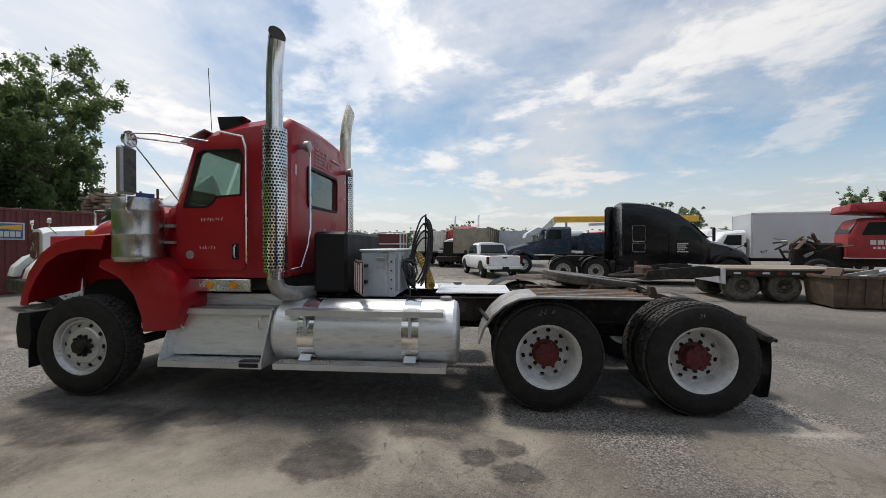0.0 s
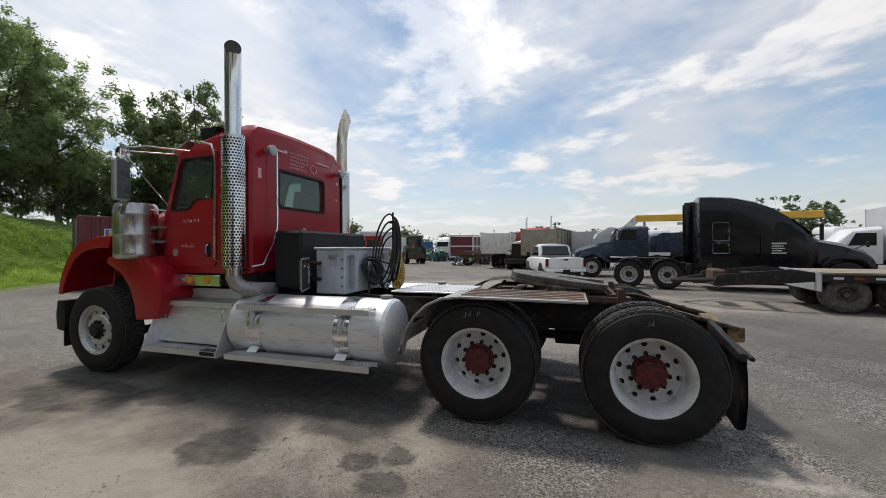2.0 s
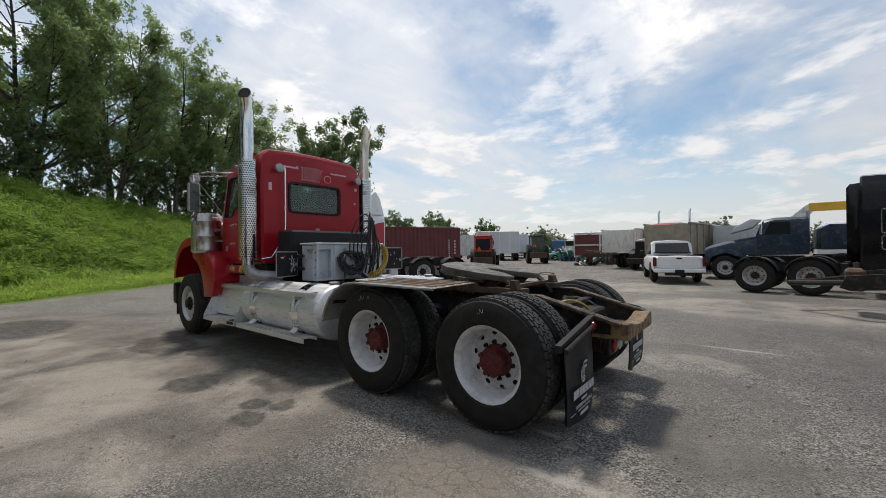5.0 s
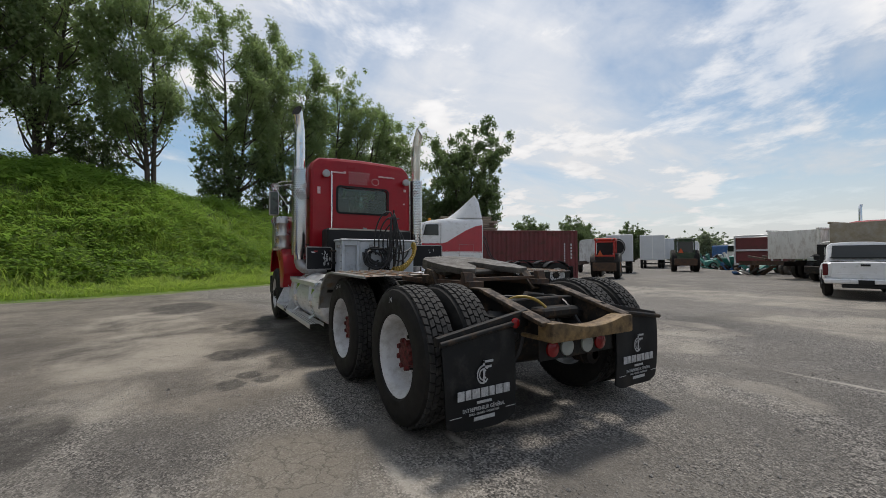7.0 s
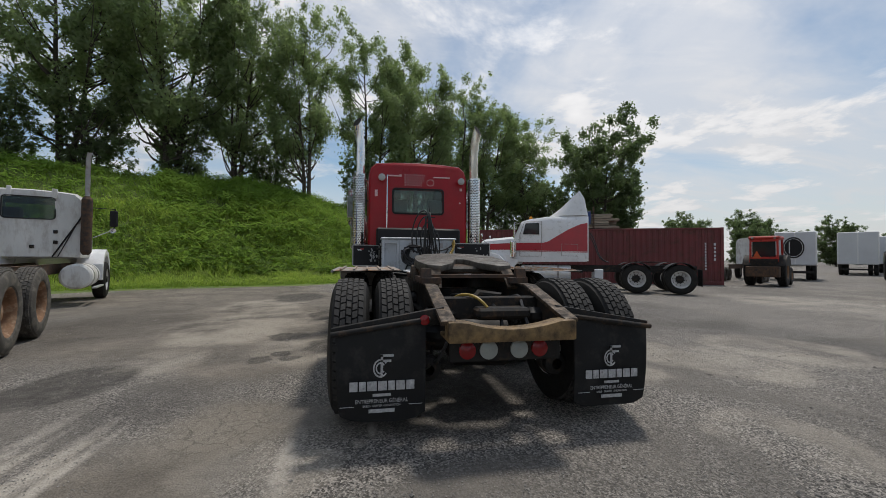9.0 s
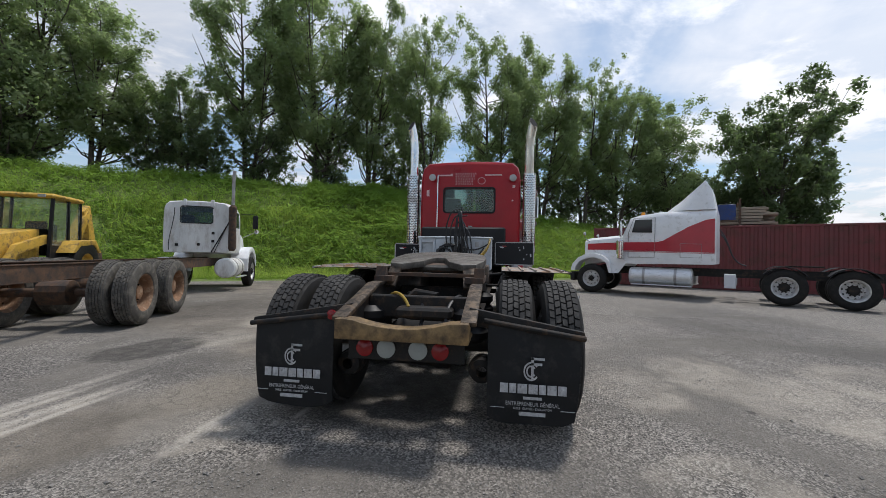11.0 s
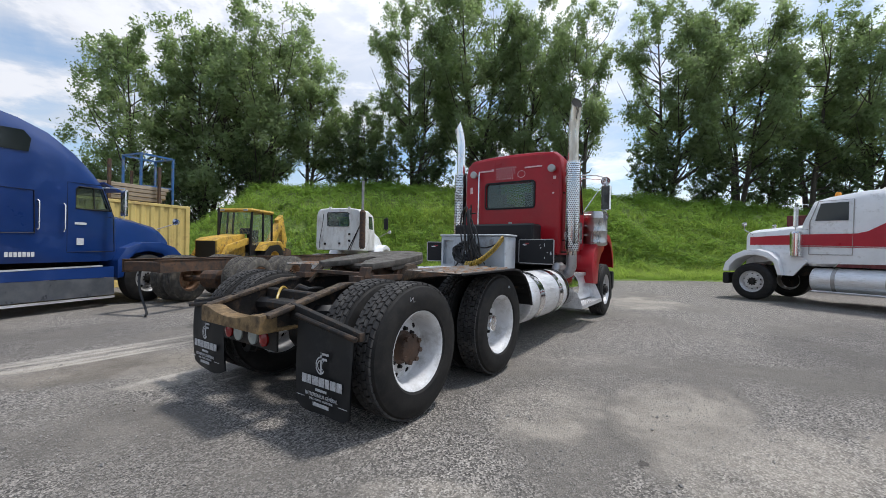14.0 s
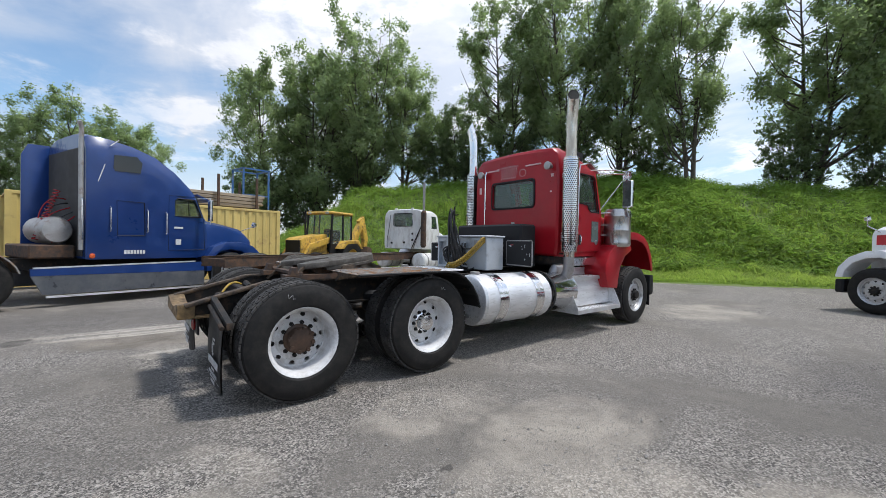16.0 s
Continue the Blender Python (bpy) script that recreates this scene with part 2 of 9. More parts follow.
def pane_glass(name, tint):
    """Thin clear glazing: it lets light straight through, tinted, and mirrors more at a glancing look."""
    m = bpy.data.materials.new(name)
    m.use_nodes = True
    n, l = m.node_tree.nodes, m.node_tree.links
    n.remove(n["Principled BSDF"])
    clear, gloss, mix, edge = n.new("ShaderNodeBsdfTransparent"), n.new("ShaderNodeBsdfGlossy"), n.new("ShaderNodeMixShader"), n.new("ShaderNodeLayerWeight")
    clear.inputs[0].default_value = tint + (1,)
    gloss.inputs["Color"].default_value, gloss.inputs["Roughness"].default_value = (0.9, 0.93, 0.92, 1), 0.02
    edge.inputs["Blend"].default_value = 0.5
    steep, share = n.new("ShaderNodeMath"), n.new("ShaderNodeMath")
    steep.operation, share.operation = "POWER", "MULTIPLY_ADD"
    steep.inputs[1].default_value = 4.0
    share.inputs[1].default_value, share.inputs[2].default_value = 0.75, 0.045
    l.new(edge.outputs["Facing"], steep.inputs[0])
    l.new(steep.outputs[0], share.inputs[0])
    dust, film = n.new("ShaderNodeBsdfDiffuse"), n.new("ShaderNodeMixShader")
    dust.inputs[0].default_value = (0.30, 0.33, 0.30, 1)
    film.inputs[0].default_value = 0.10
    l.new(clear.outputs[0], film.inputs[1])
    l.new(dust.outputs[0], film.inputs[2])
    l.new(share.outputs[0], mix.inputs[0])
    l.new(film.outputs[0], mix.inputs[1])
    l.new(gloss.outputs[0], mix.inputs[2])
    l.new(mix.outputs[0], n["Material Output"].inputs[0])
    return m


CAB_PANE = pane_glass("green_tinted_cab_glazing", (0.58, 0.68, 0.63))
LINING = material("dark_grey_cab_lining", (0.05, 0.048, 0.046), 0.8, vary=0.25, bump=0.1)
GLASS = material("dark_tinted_glass", (0.018, 0.024, 0.025), 0.08, vary=0.1, bump=0.0, coat=0.1)
CLEAR_GLASS = material("clear_machine_glass", (0.75, 0.82, 0.79), 0.03, vary=0.05, bump=0.0, see=0.92)
LAMP_RED = material("red_lamp_lens", (0.26, 0.01, 0.012), 0.25, vary=0.15, bump=0.02)
SKIRT_GREY = material("dark_grey_skirt_paint", (0.10, 0.11, 0.125), 0.3, 0.3, vary=0.15, scale=2, bump=0.02, second=(0.16, 0.16, 0.16), amount=0.15, soft=0.2)
TAIL_DARK = material("dark_red_tail_lamp", (0.09, 0.006, 0.008), 0.2, vary=0.15, bump=0.02)
LAMP_WHITE = material("clear_lamp_lens", (0.36, 0.39, 0.37), 0.2, vary=0.12, bump=0.02)
LAMP_AMBER = material("amber_lamp_lens", (0.7, 0.28, 0.02), 0.25, vary=0.1, bump=0.02)
YELLOW_HOSE = material("yellow_air_hose", (0.36, 0.235, 0.03), 0.45, vary=0.2, scale=9, second=(0.2, 0.15, 0.06), amount=0.15)
HOSE = material("black_air_hose", (0.018, 0.018, 0.019), 0.5, vary=0.25)
CHALK = material("white_paint_marker", (0.75, 0.74, 0.74), 0.8, vary=0.15)
PRINT = material("white_print", (0.62, 0.63, 0.63), 0.7, vary=0.15, scale=20)
PINK_MARK = material("faded_pink_marker", (0.72, 0.48, 0.48), 0.8, vary=0.2, scale=20)
STRIPE = material("deep_red_stripe", (0.42, 0.014, 0.03), 0.35, vary=0.1, bump=0.01, coat=0.4)
BARK = material("tree_bark", (0.10, 0.085, 0.065), 0.95, vary=0.4, scale=8, bump=0.6, stretch=(3, 3, 0.6), depth=0.03)


# ---- building helpers ----
class Shape:
    """Corners and faces, gathered into one mesh."""

    def __init__(self):
        self.v, self.f = [], []

    def add(self, verts, faces):
        k = len(self.v)
        self.v.extend(tuple(p) for p in verts)
        self.f.extend(tuple(i + k for i in q) for q in faces)
        return self

    def box(self, lo, hi, c=0.0):
        (x0, y0, z0), (x1, y1, z1) = lo, hi
        if c <= 0:
            return self.add([(x, y, z) for z in (z0, z1) for y in (y0, y1) for x in (x0, x1)],
                            [(0, 2, 3, 1), (4, 5, 7, 6), (0, 1, 5, 4), (2, 6, 7, 3), (0, 4, 6, 2), (1, 3, 7, 5)])
        c = min(c, (x1 - x0) / 2.2, (y1 - y0) / 2.2, (z1 - z0) / 2.2)
        verts, index = [], {}
        for a, ax in enumerate(("x", "y", "z")):
            for sx in (0, 1):
                for sy in (0, 1):
                    for sz in (0, 1):
                        p = [(x0, x1)[sx], (y0, y1)[sy], (z0, z1)[sz]]
                        for b in range(3):
                            if b != a:
                                p[b] += c * (1 - 2 * (sx, sy, sz)[b])
                        index[a, sx, sy, sz] = len(verts)
                        verts.append(p)
        faces = []
        for s in (0, 1):
            q = [index[0, s, 0, 0], index[0, s, 1, 0], index[0, s, 1, 1], index[0, s, 0, 1]]
            faces.append(q if s else q[::-1])
            q = [index[1, 0, s, 0], index[1, 0, s, 1], index[1, 1, s, 1], index[1, 1, s, 0]]
            faces.append(q if s else q[::-1])
            q = [index[2, 0, 0, s], index[2, 1, 0, s], index[2, 1, 1, s], index[2, 0, 1, s]]
            faces.append(q if s else q[::-1])
        for s in (0, 1):
            for t in (0, 1):
                faces.append((index[0, s, t, 0], index[0, s, t, 1], index[1, s, t, 1], index[1, s, t, 0]))
                faces.append((index[0, s, 0, t], index[0, s, 1, t], index[2, s, 1, t], index[2, s, 0, t]))
                faces.append((index[1, 0, s, t], index[1, 1, s, t], index[2, 1, s, t], index[2, 0, s, t]))
                for u in (0, 1):
                    faces.append((index[0, s, t, u], index[1, s, t, u], index[2, s, t, u]))
        return self.add(verts, faces)

    def beam(self, a, b, w, h, roll=0.0):
        """A bar of w by h from a to b."""
        a, b = Vector(a), Vector(b)
        d = (b - a).normalized()
        side = d.cross(Vector((0, 0, 1)))
        side = Vector((1, 0, 0)) if side.length < 1e-4 else side.normalized()
        upw = side.cross(d)
        if roll:
            side, upw = side * math.cos(roll) + upw * math.sin(roll), upw * math.cos(roll) - side * math.sin(roll)
        vs = [p + side * (w / 2 * i) + upw * (h / 2 * j) for p in (a, b) for i, j in ((-1, -1), (1, -1), (1, 1), (-1, 1))]
        return self.add(vs, [(3, 2, 1, 0), (4, 5, 6, 7), (0, 1, 5, 4), (1, 2, 6, 5), (2, 3, 7, 6), (3, 0, 4, 7)])

    def tube(self, points, r, seg=10, caps=True):
        """A round pipe along points; r: one radius or one for each point."""
        pts = [Vector(p) for p in points]
        rs = list(r) if hasattr(r, "__len__") else [r] * len(pts)
        rings, ref = [], None
        for i, p in enumerate(pts):
            d = (pts[min(i + 1, len(pts) - 1)] - pts[max(i - 1, 0)]).normalized()
            if ref is None:
                ref = d.cross(Vector((0.31, 0.62, 0.72))).normalized()
            ref = (ref - d * ref.dot(d)).normalized()
            o = d.cross(ref)
            rings.append([p + (ref * math.cos(2 * math.pi * k / seg) + o * math.sin(2 * math.pi * k / seg)) * rs[i] for k in range(seg)])
        vs = [v for ring in rings for v in ring]
        fs = [(i * seg + k, i * seg + (k + 1) % seg, (i + 1) * seg + (k + 1) % seg, (i + 1) * seg + k) for i in range(len(pts) - 1) for k in range(seg)]
        if caps:
            fs += [tuple(range(seg))[::-1], tuple(range((len(pts) - 1) * seg, len(pts) * seg))]
        return self.add(vs, fs)

    def lathe(self, profile, centre=(0, 0, 0), axis="y", seg=32, close=False):
        """profile: (distance along the axis, radius)."""
        vs, fs = [], []
        for a, r in profile:
            for k in range(seg):
                u, w = r * math.cos(2 * math.pi * k / seg), r * math.sin(2 * math.pi * k / seg)
                p = {"y": (u, a, w), "x": (a, u, w), "z": (u, w, a)}[axis]
                vs.append([p[i] + centre[i] for i in range(3)])
        n = len(profile)
        for i in range(n if close else n - 1):
            j = (i + 1) % n
            for k in range(seg):
                fs.append((i * seg + k, i * seg + (k + 1) % seg, j * seg + (k + 1) % seg, j * seg + k))
        return self.add(vs, fs)

    def disc(self, c, r, axis="y", seg=16, out=1):
        vs = []
        for k in range(seg):
            u, w = r * math.cos(2 * math.pi * k / seg), r * math.sin(2 * math.pi * k / seg)
            p = {"y": (u, 0, w), "x": (0, u, w), "z": (u, w, 0)}[axis]
            vs.append([p[i] + c[i] for i in range(3)])
        return self.add(vs, [tuple(range(seg))[::out]])

    def prism(self, outline, y0, y1, axis="y"):
        """An outline drawn in x and z, drawn out from y0 to y1 (or the same along another axis)."""
        n = len(outline)
        put = {"y": lambda a, b, t: (a, t, b), "x": lambda a, b, t: (t, a, b), "z": lambda a, b, t: (a, b, t)}[axis]
        vs = [put(a, b, t) for t in (y0, y1) for a, b in outline]
        return self.add(vs, [tuple(range(n)), tuple(range(n, 2 * n))[::-1]] + [(i, i + n, (i + 1) % n + n, (i + 1) % n) for i in range(n)])

    def loft(self, rings, caps=True):
        """Rings of equally many points, joined one to the next."""
        n = len(rings[0])
        vs = [p for r in rings for p in r]
        fs = [(i * n + k, i * n + (k + 1) % n, (i + 1) * n + (k + 1) % n, (i + 1) * n + k) for i in range(len(rings) - 1) for k in range(n)]
        if caps:
            fs += [tuple(range(n))[::-1], tuple(range((len(rings) - 1) * n, len(rings) * n))]
        return self.add(vs, fs)

    def holed(self, put, nu, nv, hole=0.36, tall=None):
        """A sheet of nu by nv cells, each with a round hole, placed by put(u, v) with u and v from 0 to 1; rows are staggered."""
        for j in range(nv):
            for i in range(nu):
                s = 0.5 if j % 2 else 0.0
                cu, cv = i + 0.5 + s, j + 0.5
                if cu > nu:
                    continue
                outer = [(i + s, j), (i + s + 0.5, j), (i + s + 1, j), (i + s + 1, j + 0.5), (i + s + 1, j + 1), (i + s + 0.5, j + 1), (i + s, j + 1), (i + s, j + 0.5)]
                inner = [(cu + hole * math.cos(a), cv + (tall or hole) * math.sin(a)) for a in [math.radians(-135 + 45 * k) for k in range(8)]]
                vs = [put(min(u, nu) / nu, v / nv) for u, v in outer + inner]
                self.add(vs, [(k, (k + 1) % 8, 8 + (k + 1) % 8, 8 + k) for k in range(8)])
            if j % 2:
                self.add([put(0, j / nv), put(0.5 / nu, j / nv), put(0.5 / nu, (j + 1) / nv), put(0, (j + 1) / nv)], [(0, 1, 2, 3)])
        return self


def mesh_of(name, shape, mat, bevel=0.0, smooth=30):
    me = bpy.data.meshes.new(name)
    me.from_pydata(shape.v, [], shape.f)
    if bevel:
        bm = bmesh.new()
        bm.from_mesh(me)
        bmesh.ops.remove_doubles(bm, verts=bm.verts, dist=1e-5)
        bmesh.ops.recalc_face_normals(bm, faces=bm.faces)
        sharp = [e for e in bm.edges if e.is_manifold and e.calc_face_angle(0) > 0.45]
        bmesh.ops.bevel(bm, geom=sharp, offset=bevel, offset_type="OFFSET", segments=2, profile=0.6, affect="EDGES", clamp_overlap=True)
        bm.to_mesh(me)
        bm.free()
    me.materials.append(mat)
    if smooth:
        me.shade_smooth()
        me.set_sharp_from_angle(angle=radians(smooth))
    me.update()
    return me


def part(name, shape, mat, parent, label="", bevel=0.0, smooth=30, at=None):
    """One mesh under a thing or under a part. shape: a Shape, or a mesh that is shared."""
    me = shape if isinstance(shape, bpy.types.Mesh) else mesh_of(name, shape, mat, bevel, smooth)
    ob = new(name, me)
    ob.parent = parent
    if at is not None:
        ob.matrix_local = at
    return tagged(ob, label)


def hollow(ob, cutters, wall=0.0):
    """Makes a closed mesh a shell of that wall (0: it stays solid) and cuts the cutters' shapes out of it."""
    bm = bmesh.new()
    bm.from_mesh(ob.data)
    bmesh.ops.remove_doubles(bm, verts=bm.verts, dist=1e-5)
    bmesh.ops.recalc_face_normals(bm, faces=bm.faces)
    bm.to_mesh(ob.data)
    bm.free()
    if wall:
        md = ob.modifiers.new("wall", "SOLIDIFY")
        md.thickness, md.offset = wall, -1.0
    made = []
    for shape in cutters:
        c = new("cutter", mesh_of("cutter", shape, LINING, smooth=0))
        bm = bmesh.new()
        bm.from_mesh(c.data)
        bmesh.ops.recalc_face_normals(bm, faces=bm.faces)
        bm.to_mesh(c.data)
        bm.free()
        c.parent = ob
        md = ob.modifiers.new("cut", "BOOLEAN")
        md.operation, md.solver, md.object = "DIFFERENCE", "EXACT", c
        made.append(c)
    me = bpy.data.meshes.new_from_object(ob.evaluated_get(bpy.context.evaluated_depsgraph_get()))
    mat = ob.data.materials[0]
    ob.modifiers.clear()
    ob.data = me
    me.materials.clear()
    me.materials.append(mat)
    me.shade_smooth()
    me.set_sharp_from_angle(angle=radians(30))
    for c in made:
        bpy.data.objects.remove(c)


def bars(name, shape, mat, parent, label="", at=None):
    """Each plain box of a shape as a part of its own."""
    for i in range(0, len(shape.v), 8):
        one = Shape()
        one.add(shape.v[i:i + 8], [(0, 2, 3, 1), (4, 5, 7, 6), (0, 1, 5, 4), (2, 6, 7, 3), (0, 4, 6, 2), (1, 3, 7, 5)])
        part(name, one, mat, parent, label, at=at)


def shorten(t, x0, kx, kz=1.0):
    """Draws the parts of a thing that lie before x0 nearer to x0; wheels keep their shape."""
    for ob in t.children:
        if ob.name.startswith("wheel"):
            if ob.location.x < x0:
                ob.location.x = x0 + (ob.location.x - x0) * kx
        elif min(c[0] for c in ob.bound_box) < x0 - 0.2:
            ob.matrix_basis = pose(x0, 0, 0) @ Matrix.Diagonal((kx, 1, kz, 1)) @ pose(-x0, 0, 0) @ ob.matrix_basis


def thing(name, m, label, category, group="", kind=""):
    ob = new(name)
    ob.empty_display_size = 0.2
    ob.matrix_world = m
    return tagged(ob, label, category, group, kind)


def solid(name, shape, mat, label, category, group="", kind="", bevel=0.0, smooth=30, m=None):
    """A thing of one mesh."""
    ob = new(name, mesh_of(name, shape, mat, bevel, smooth))
    if m is not None:
        ob.matrix_world = m
    return tagged(ob, label, category, group, kind)


def both(fn):
    """Runs fn for the left side (-1) and the right side (1)."""
    for s in (-1, 1):
        fn(s)


def words(text, size, mat, name, parent, at, stretch=1.0, label=""):
    """Lettering as a flat mesh, 3 mm thick."""
    c = bpy.data.curves.new("letters", "FONT")
    c.body, c.size, c.align_x, c.align_y, c.extrude = text, size, "CENTER", "CENTER", 0.0015
    c.resolution_u = 3
    tmp = new("letters", c)
    dg = bpy.context.evaluated_depsgraph_get()
    me = bpy.data.meshes.new_from_object(tmp.evaluated_get(dg))
    bpy.data.objects.remove(tmp)
    bpy.data.curves.remove(c)
    me.materials.clear()
    me.materials.append(mat)
    ob = new(name, me)
    ob.parent = parent
    ob.matrix_local = at @ Matrix.Diagonal((stretch, 1, 1, 1))
    return tagged(ob, label)


# ---- ground ----
def ground_material():
    m = bpy.data.materials.new("packed_gravel_yard")
    m.use_nodes = True
    n, l = m.node_tree.nodes, m.node_tree.links
    b = n["Principled BSDF"]
    tc = n.new("ShaderNodeTexCoord")

    def noise_at(s, d=6, r=0.62, distort=0.0):
        t = n.new("ShaderNodeTexNoise")
        t.inputs["Scale"].default_value, t.inputs["Detail"].default_value = s, d
        t.inputs["Roughness"].default_value, t.inputs["Distortion"].default_value = r, distort
        l.new(tc.outputs["Object"], t.inputs["Vector"])
        return t

    def ramp(v, lo, hi, a=0.0, c=1.0):
        x = n.new("ShaderNodeMapRange")
        x.inputs[1].default_value, x.inputs[2].default_value, x.inputs[3].default_value, x.inputs[4].default_value = lo, hi, a, c
        l.new(v, x.inputs[0])
        return x.outputs[0]

    def calc(op, a, c):
        x = n.new("ShaderNodeMath")
        x.operation = op
        for i, v in ((0, a), (1, c)):
            if hasattr(v, "links"):
                l.new(v, x.inputs[i])
            else:
                x.inputs[i].default_value = v
        return x.outputs[0]

    def blend(fac, a, c, kind="MIX"):
        x = n.new("ShaderNodeMix")
        x.data_type, x.blend_type = "RGBA", kind
        for i, v in ((0, fac), (6, a), (7, c)):
            if hasattr(v, "links"):
                l.new(v, x.inputs[i])
            else:
                x.inputs[i].default_value = v
        return x.outputs[2]

    wide, mid = noise_at(0.16, 7, 0.6, 0.6).outputs["Fac"], noise_at(0.9, 8, 0.66, 0.4).outputs["Fac"]
    small, fine = noise_at(7, 6, 0.7).outputs["Fac"], noise_at(70, 4, 0.7).outputs["Fac"]
    cell = n.new("ShaderNodeTexVoronoi")
    cell.inputs["Scale"].default_value = 88
    l.new(tc.outputs["Object"], cell.inputs["Vector"])
    stones = n.new("ShaderNodeSeparateColor")
    l.new(cell.outputs["Color"], stones.inputs[0])
    base = blend(ramp(wide, 0.35, 0.65), (0.170, 0.155, 0.134, 1), (0.268, 0.243, 0.209, 1))
    dust = calc("MULTIPLY", ramp(mid, 0.48, 0.66), ramp(wide, 0.38, 0.62))
    base = blend(dust, base, (0.43, 0.388, 0.328, 1))
    base = blend(ramp(small, 0.55, 0.75, 0, 0.5), base, (0.117, 0.115, 0.111, 1))
    loose = ramp(noise_at(0.35, 6, 0.6, 0.8).outputs["Color"], 0.43, 0.53, 0.06, 1.0)
    grit = blend(calc("POWER", stones.outputs[0], 1.6), (0.056, 0.052, 0.046, 1), (0.67, 0.615, 0.545, 1))
    # packed brown dirt on the near side of the tractor, with hardly a loose stone on it
    wob = noise_at(1.6, 5, 0.65)
    shift = n.new("ShaderNodeVectorMath")
    shift.operation = "MULTIPLY_ADD"
    l.new(wob.outputs["Color"], shift.inputs[0])
    shift.inputs[1].default_value, shift.inputs[2].default_value = (0.62, 0.62, 0), (-0.31, -0.31, 0)
    place = n.new("ShaderNodeVectorMath")
    l.new(tc.outputs["Object"], place.inputs[0])
    l.new(shift.outputs[0], place.inputs[1])

    def spot(x, y, r, sx=1.0, core=0.75, straight=False):
        d = n.new("ShaderNodeVectorMath")
        d.operation = "SUBTRACT"
        l.new(tc.outputs["Object"] if straight else place.outputs[0], d.inputs[0])
        d.inputs[1].default_value = (x, y, 0)
        k = n.new("ShaderNodeVectorMath")
        k.operation = "MULTIPLY"
        l.new(d.outputs[0], k.inputs[0])
        k.inputs[1].default_value = (1 / sx, 1, 0)
        e = n.new("ShaderNodeVectorMath")
        e.operation = "LENGTH"
        l.new(k.outputs[0], e.inputs[0])
        return ramp(e.outputs["Value"], r * core, r, 1.0, 0.0)

    dirt = None
    for s in DIRT:
        v = spot(*s)
        dirt = v if dirt is None else calc("MAXIMUM", dirt, v)
    soil = blend(ramp(mid, 0.36, 0.62), (0.155, 0.133, 0.107, 1), (0.365, 0.318, 0.256, 1))
    soil = blend(ramp(small, 0.5, 0.75, 0, 0.5), soil, (0.11, 0.096, 0.08, 1))
    base = blend(calc("MULTIPLY", dirt, 0.88), base, soil)
    loose = calc("MULTIPLY", loose, calc("SUBTRACT", 1.0, calc("MULTIPLY", dirt, 0.86)))
    base = blend(calc("MULTIPLY", loose, 0.9), base, grit)
    base = blend(ramp(fine, 0.3, 0.75, 0.55, 0.0), base, (0.091, 0.087, 0.083, 1), "MULTIPLY")
    # darker ground in patches: grey gravel, and lens falloff put into the colour
    darkened = None
    for s in DARKENED:
        v = spot(*s)
        darkened = v if darkened is None else calc("MAXIMUM", darkened, v)
    base = blend(calc("MULTIPLY", darkened, ramp(mid, 0.3, 0.62, 0.25, 0.8)), base, (0.50, 0.50, 0.52, 1), "MULTIPLY")
    # oil stains and dusty spots with a place of their own: x, y, radius, stretch
    oil = None
    for s in STAINS:
        v = spot(*s)
        oil = v if oil is None else calc("MAXIMUM", oil, v)
    pale = None
    for s in PALE_SPOTS:
        v = spot(*s)
        pale = v if pale is None else calc("MAXIMUM", pale, v)
    base = blend(calc("MULTIPLY", calc("MULTIPLY", pale, ramp(mid, 0.36, 0.6)), 0.55), base, (0.47, 0.42, 0.345, 1))
    trail = None
    for s in TRACKS:
        v = spot(*s, 0.3, True)
        trail = v if trail is None else calc("MAXIMUM", trail, v)
    base = blend(calc("MULTIPLY", calc("MULTIPLY", trail, ramp(small, 0.25, 0.55)), 0.72), base, (0.52, 0.475, 0.41, 1))
    base = blend(calc("MULTIPLY", oil, calc("ADD", ramp(small, 0.3, 0.6, 0.2, 0.55), 0.25)), base, (0.046, 0.041, 0.036, 1))
    # cracked old asphalt by the rear wheel
    crack = n.new("ShaderNodeTexVoronoi")
    crack.feature = "DISTANCE_TO_EDGE"
    crack.inputs["Scale"].default_value = 7.0
    l.new(place.outputs[0], crack.inputs["Vector"])
    old = spot(0.2, -1.95, 0.5, 1.3, 0.5)
    base = blend(calc("MULTIPLY", old, 0.6), base, (0.27, 0.235, 0.185, 1))
    base = blend(calc("MULTIPLY", calc("MULTIPLY", old, ramp(crack.outputs["Distance"], 0.012, 0.05, 1.0, 0.0)), 0.5), base, (0.06, 0.053, 0.045, 1))
    l.new(base, b.inputs["Base Color"])
    l.new(ramp(small, 0.3, 0.7, 0.78, 0.97), b.inputs["Roughness"])
    bp = n.new("ShaderNodeBump")
    bp.inputs["Strength"].default_value, bp.inputs["Distance"].default_value = 0.8, 0.014
    high = calc("ADD", calc("MULTIPLY", cell.outputs["Distance"], 0.6), calc("ADD", fine, calc("MULTIPLY", small, 1.6)))
    l.new(high, bp.inputs["Height"])
    l.new(bp.outputs[0], b.inputs["Normal"])
    return m


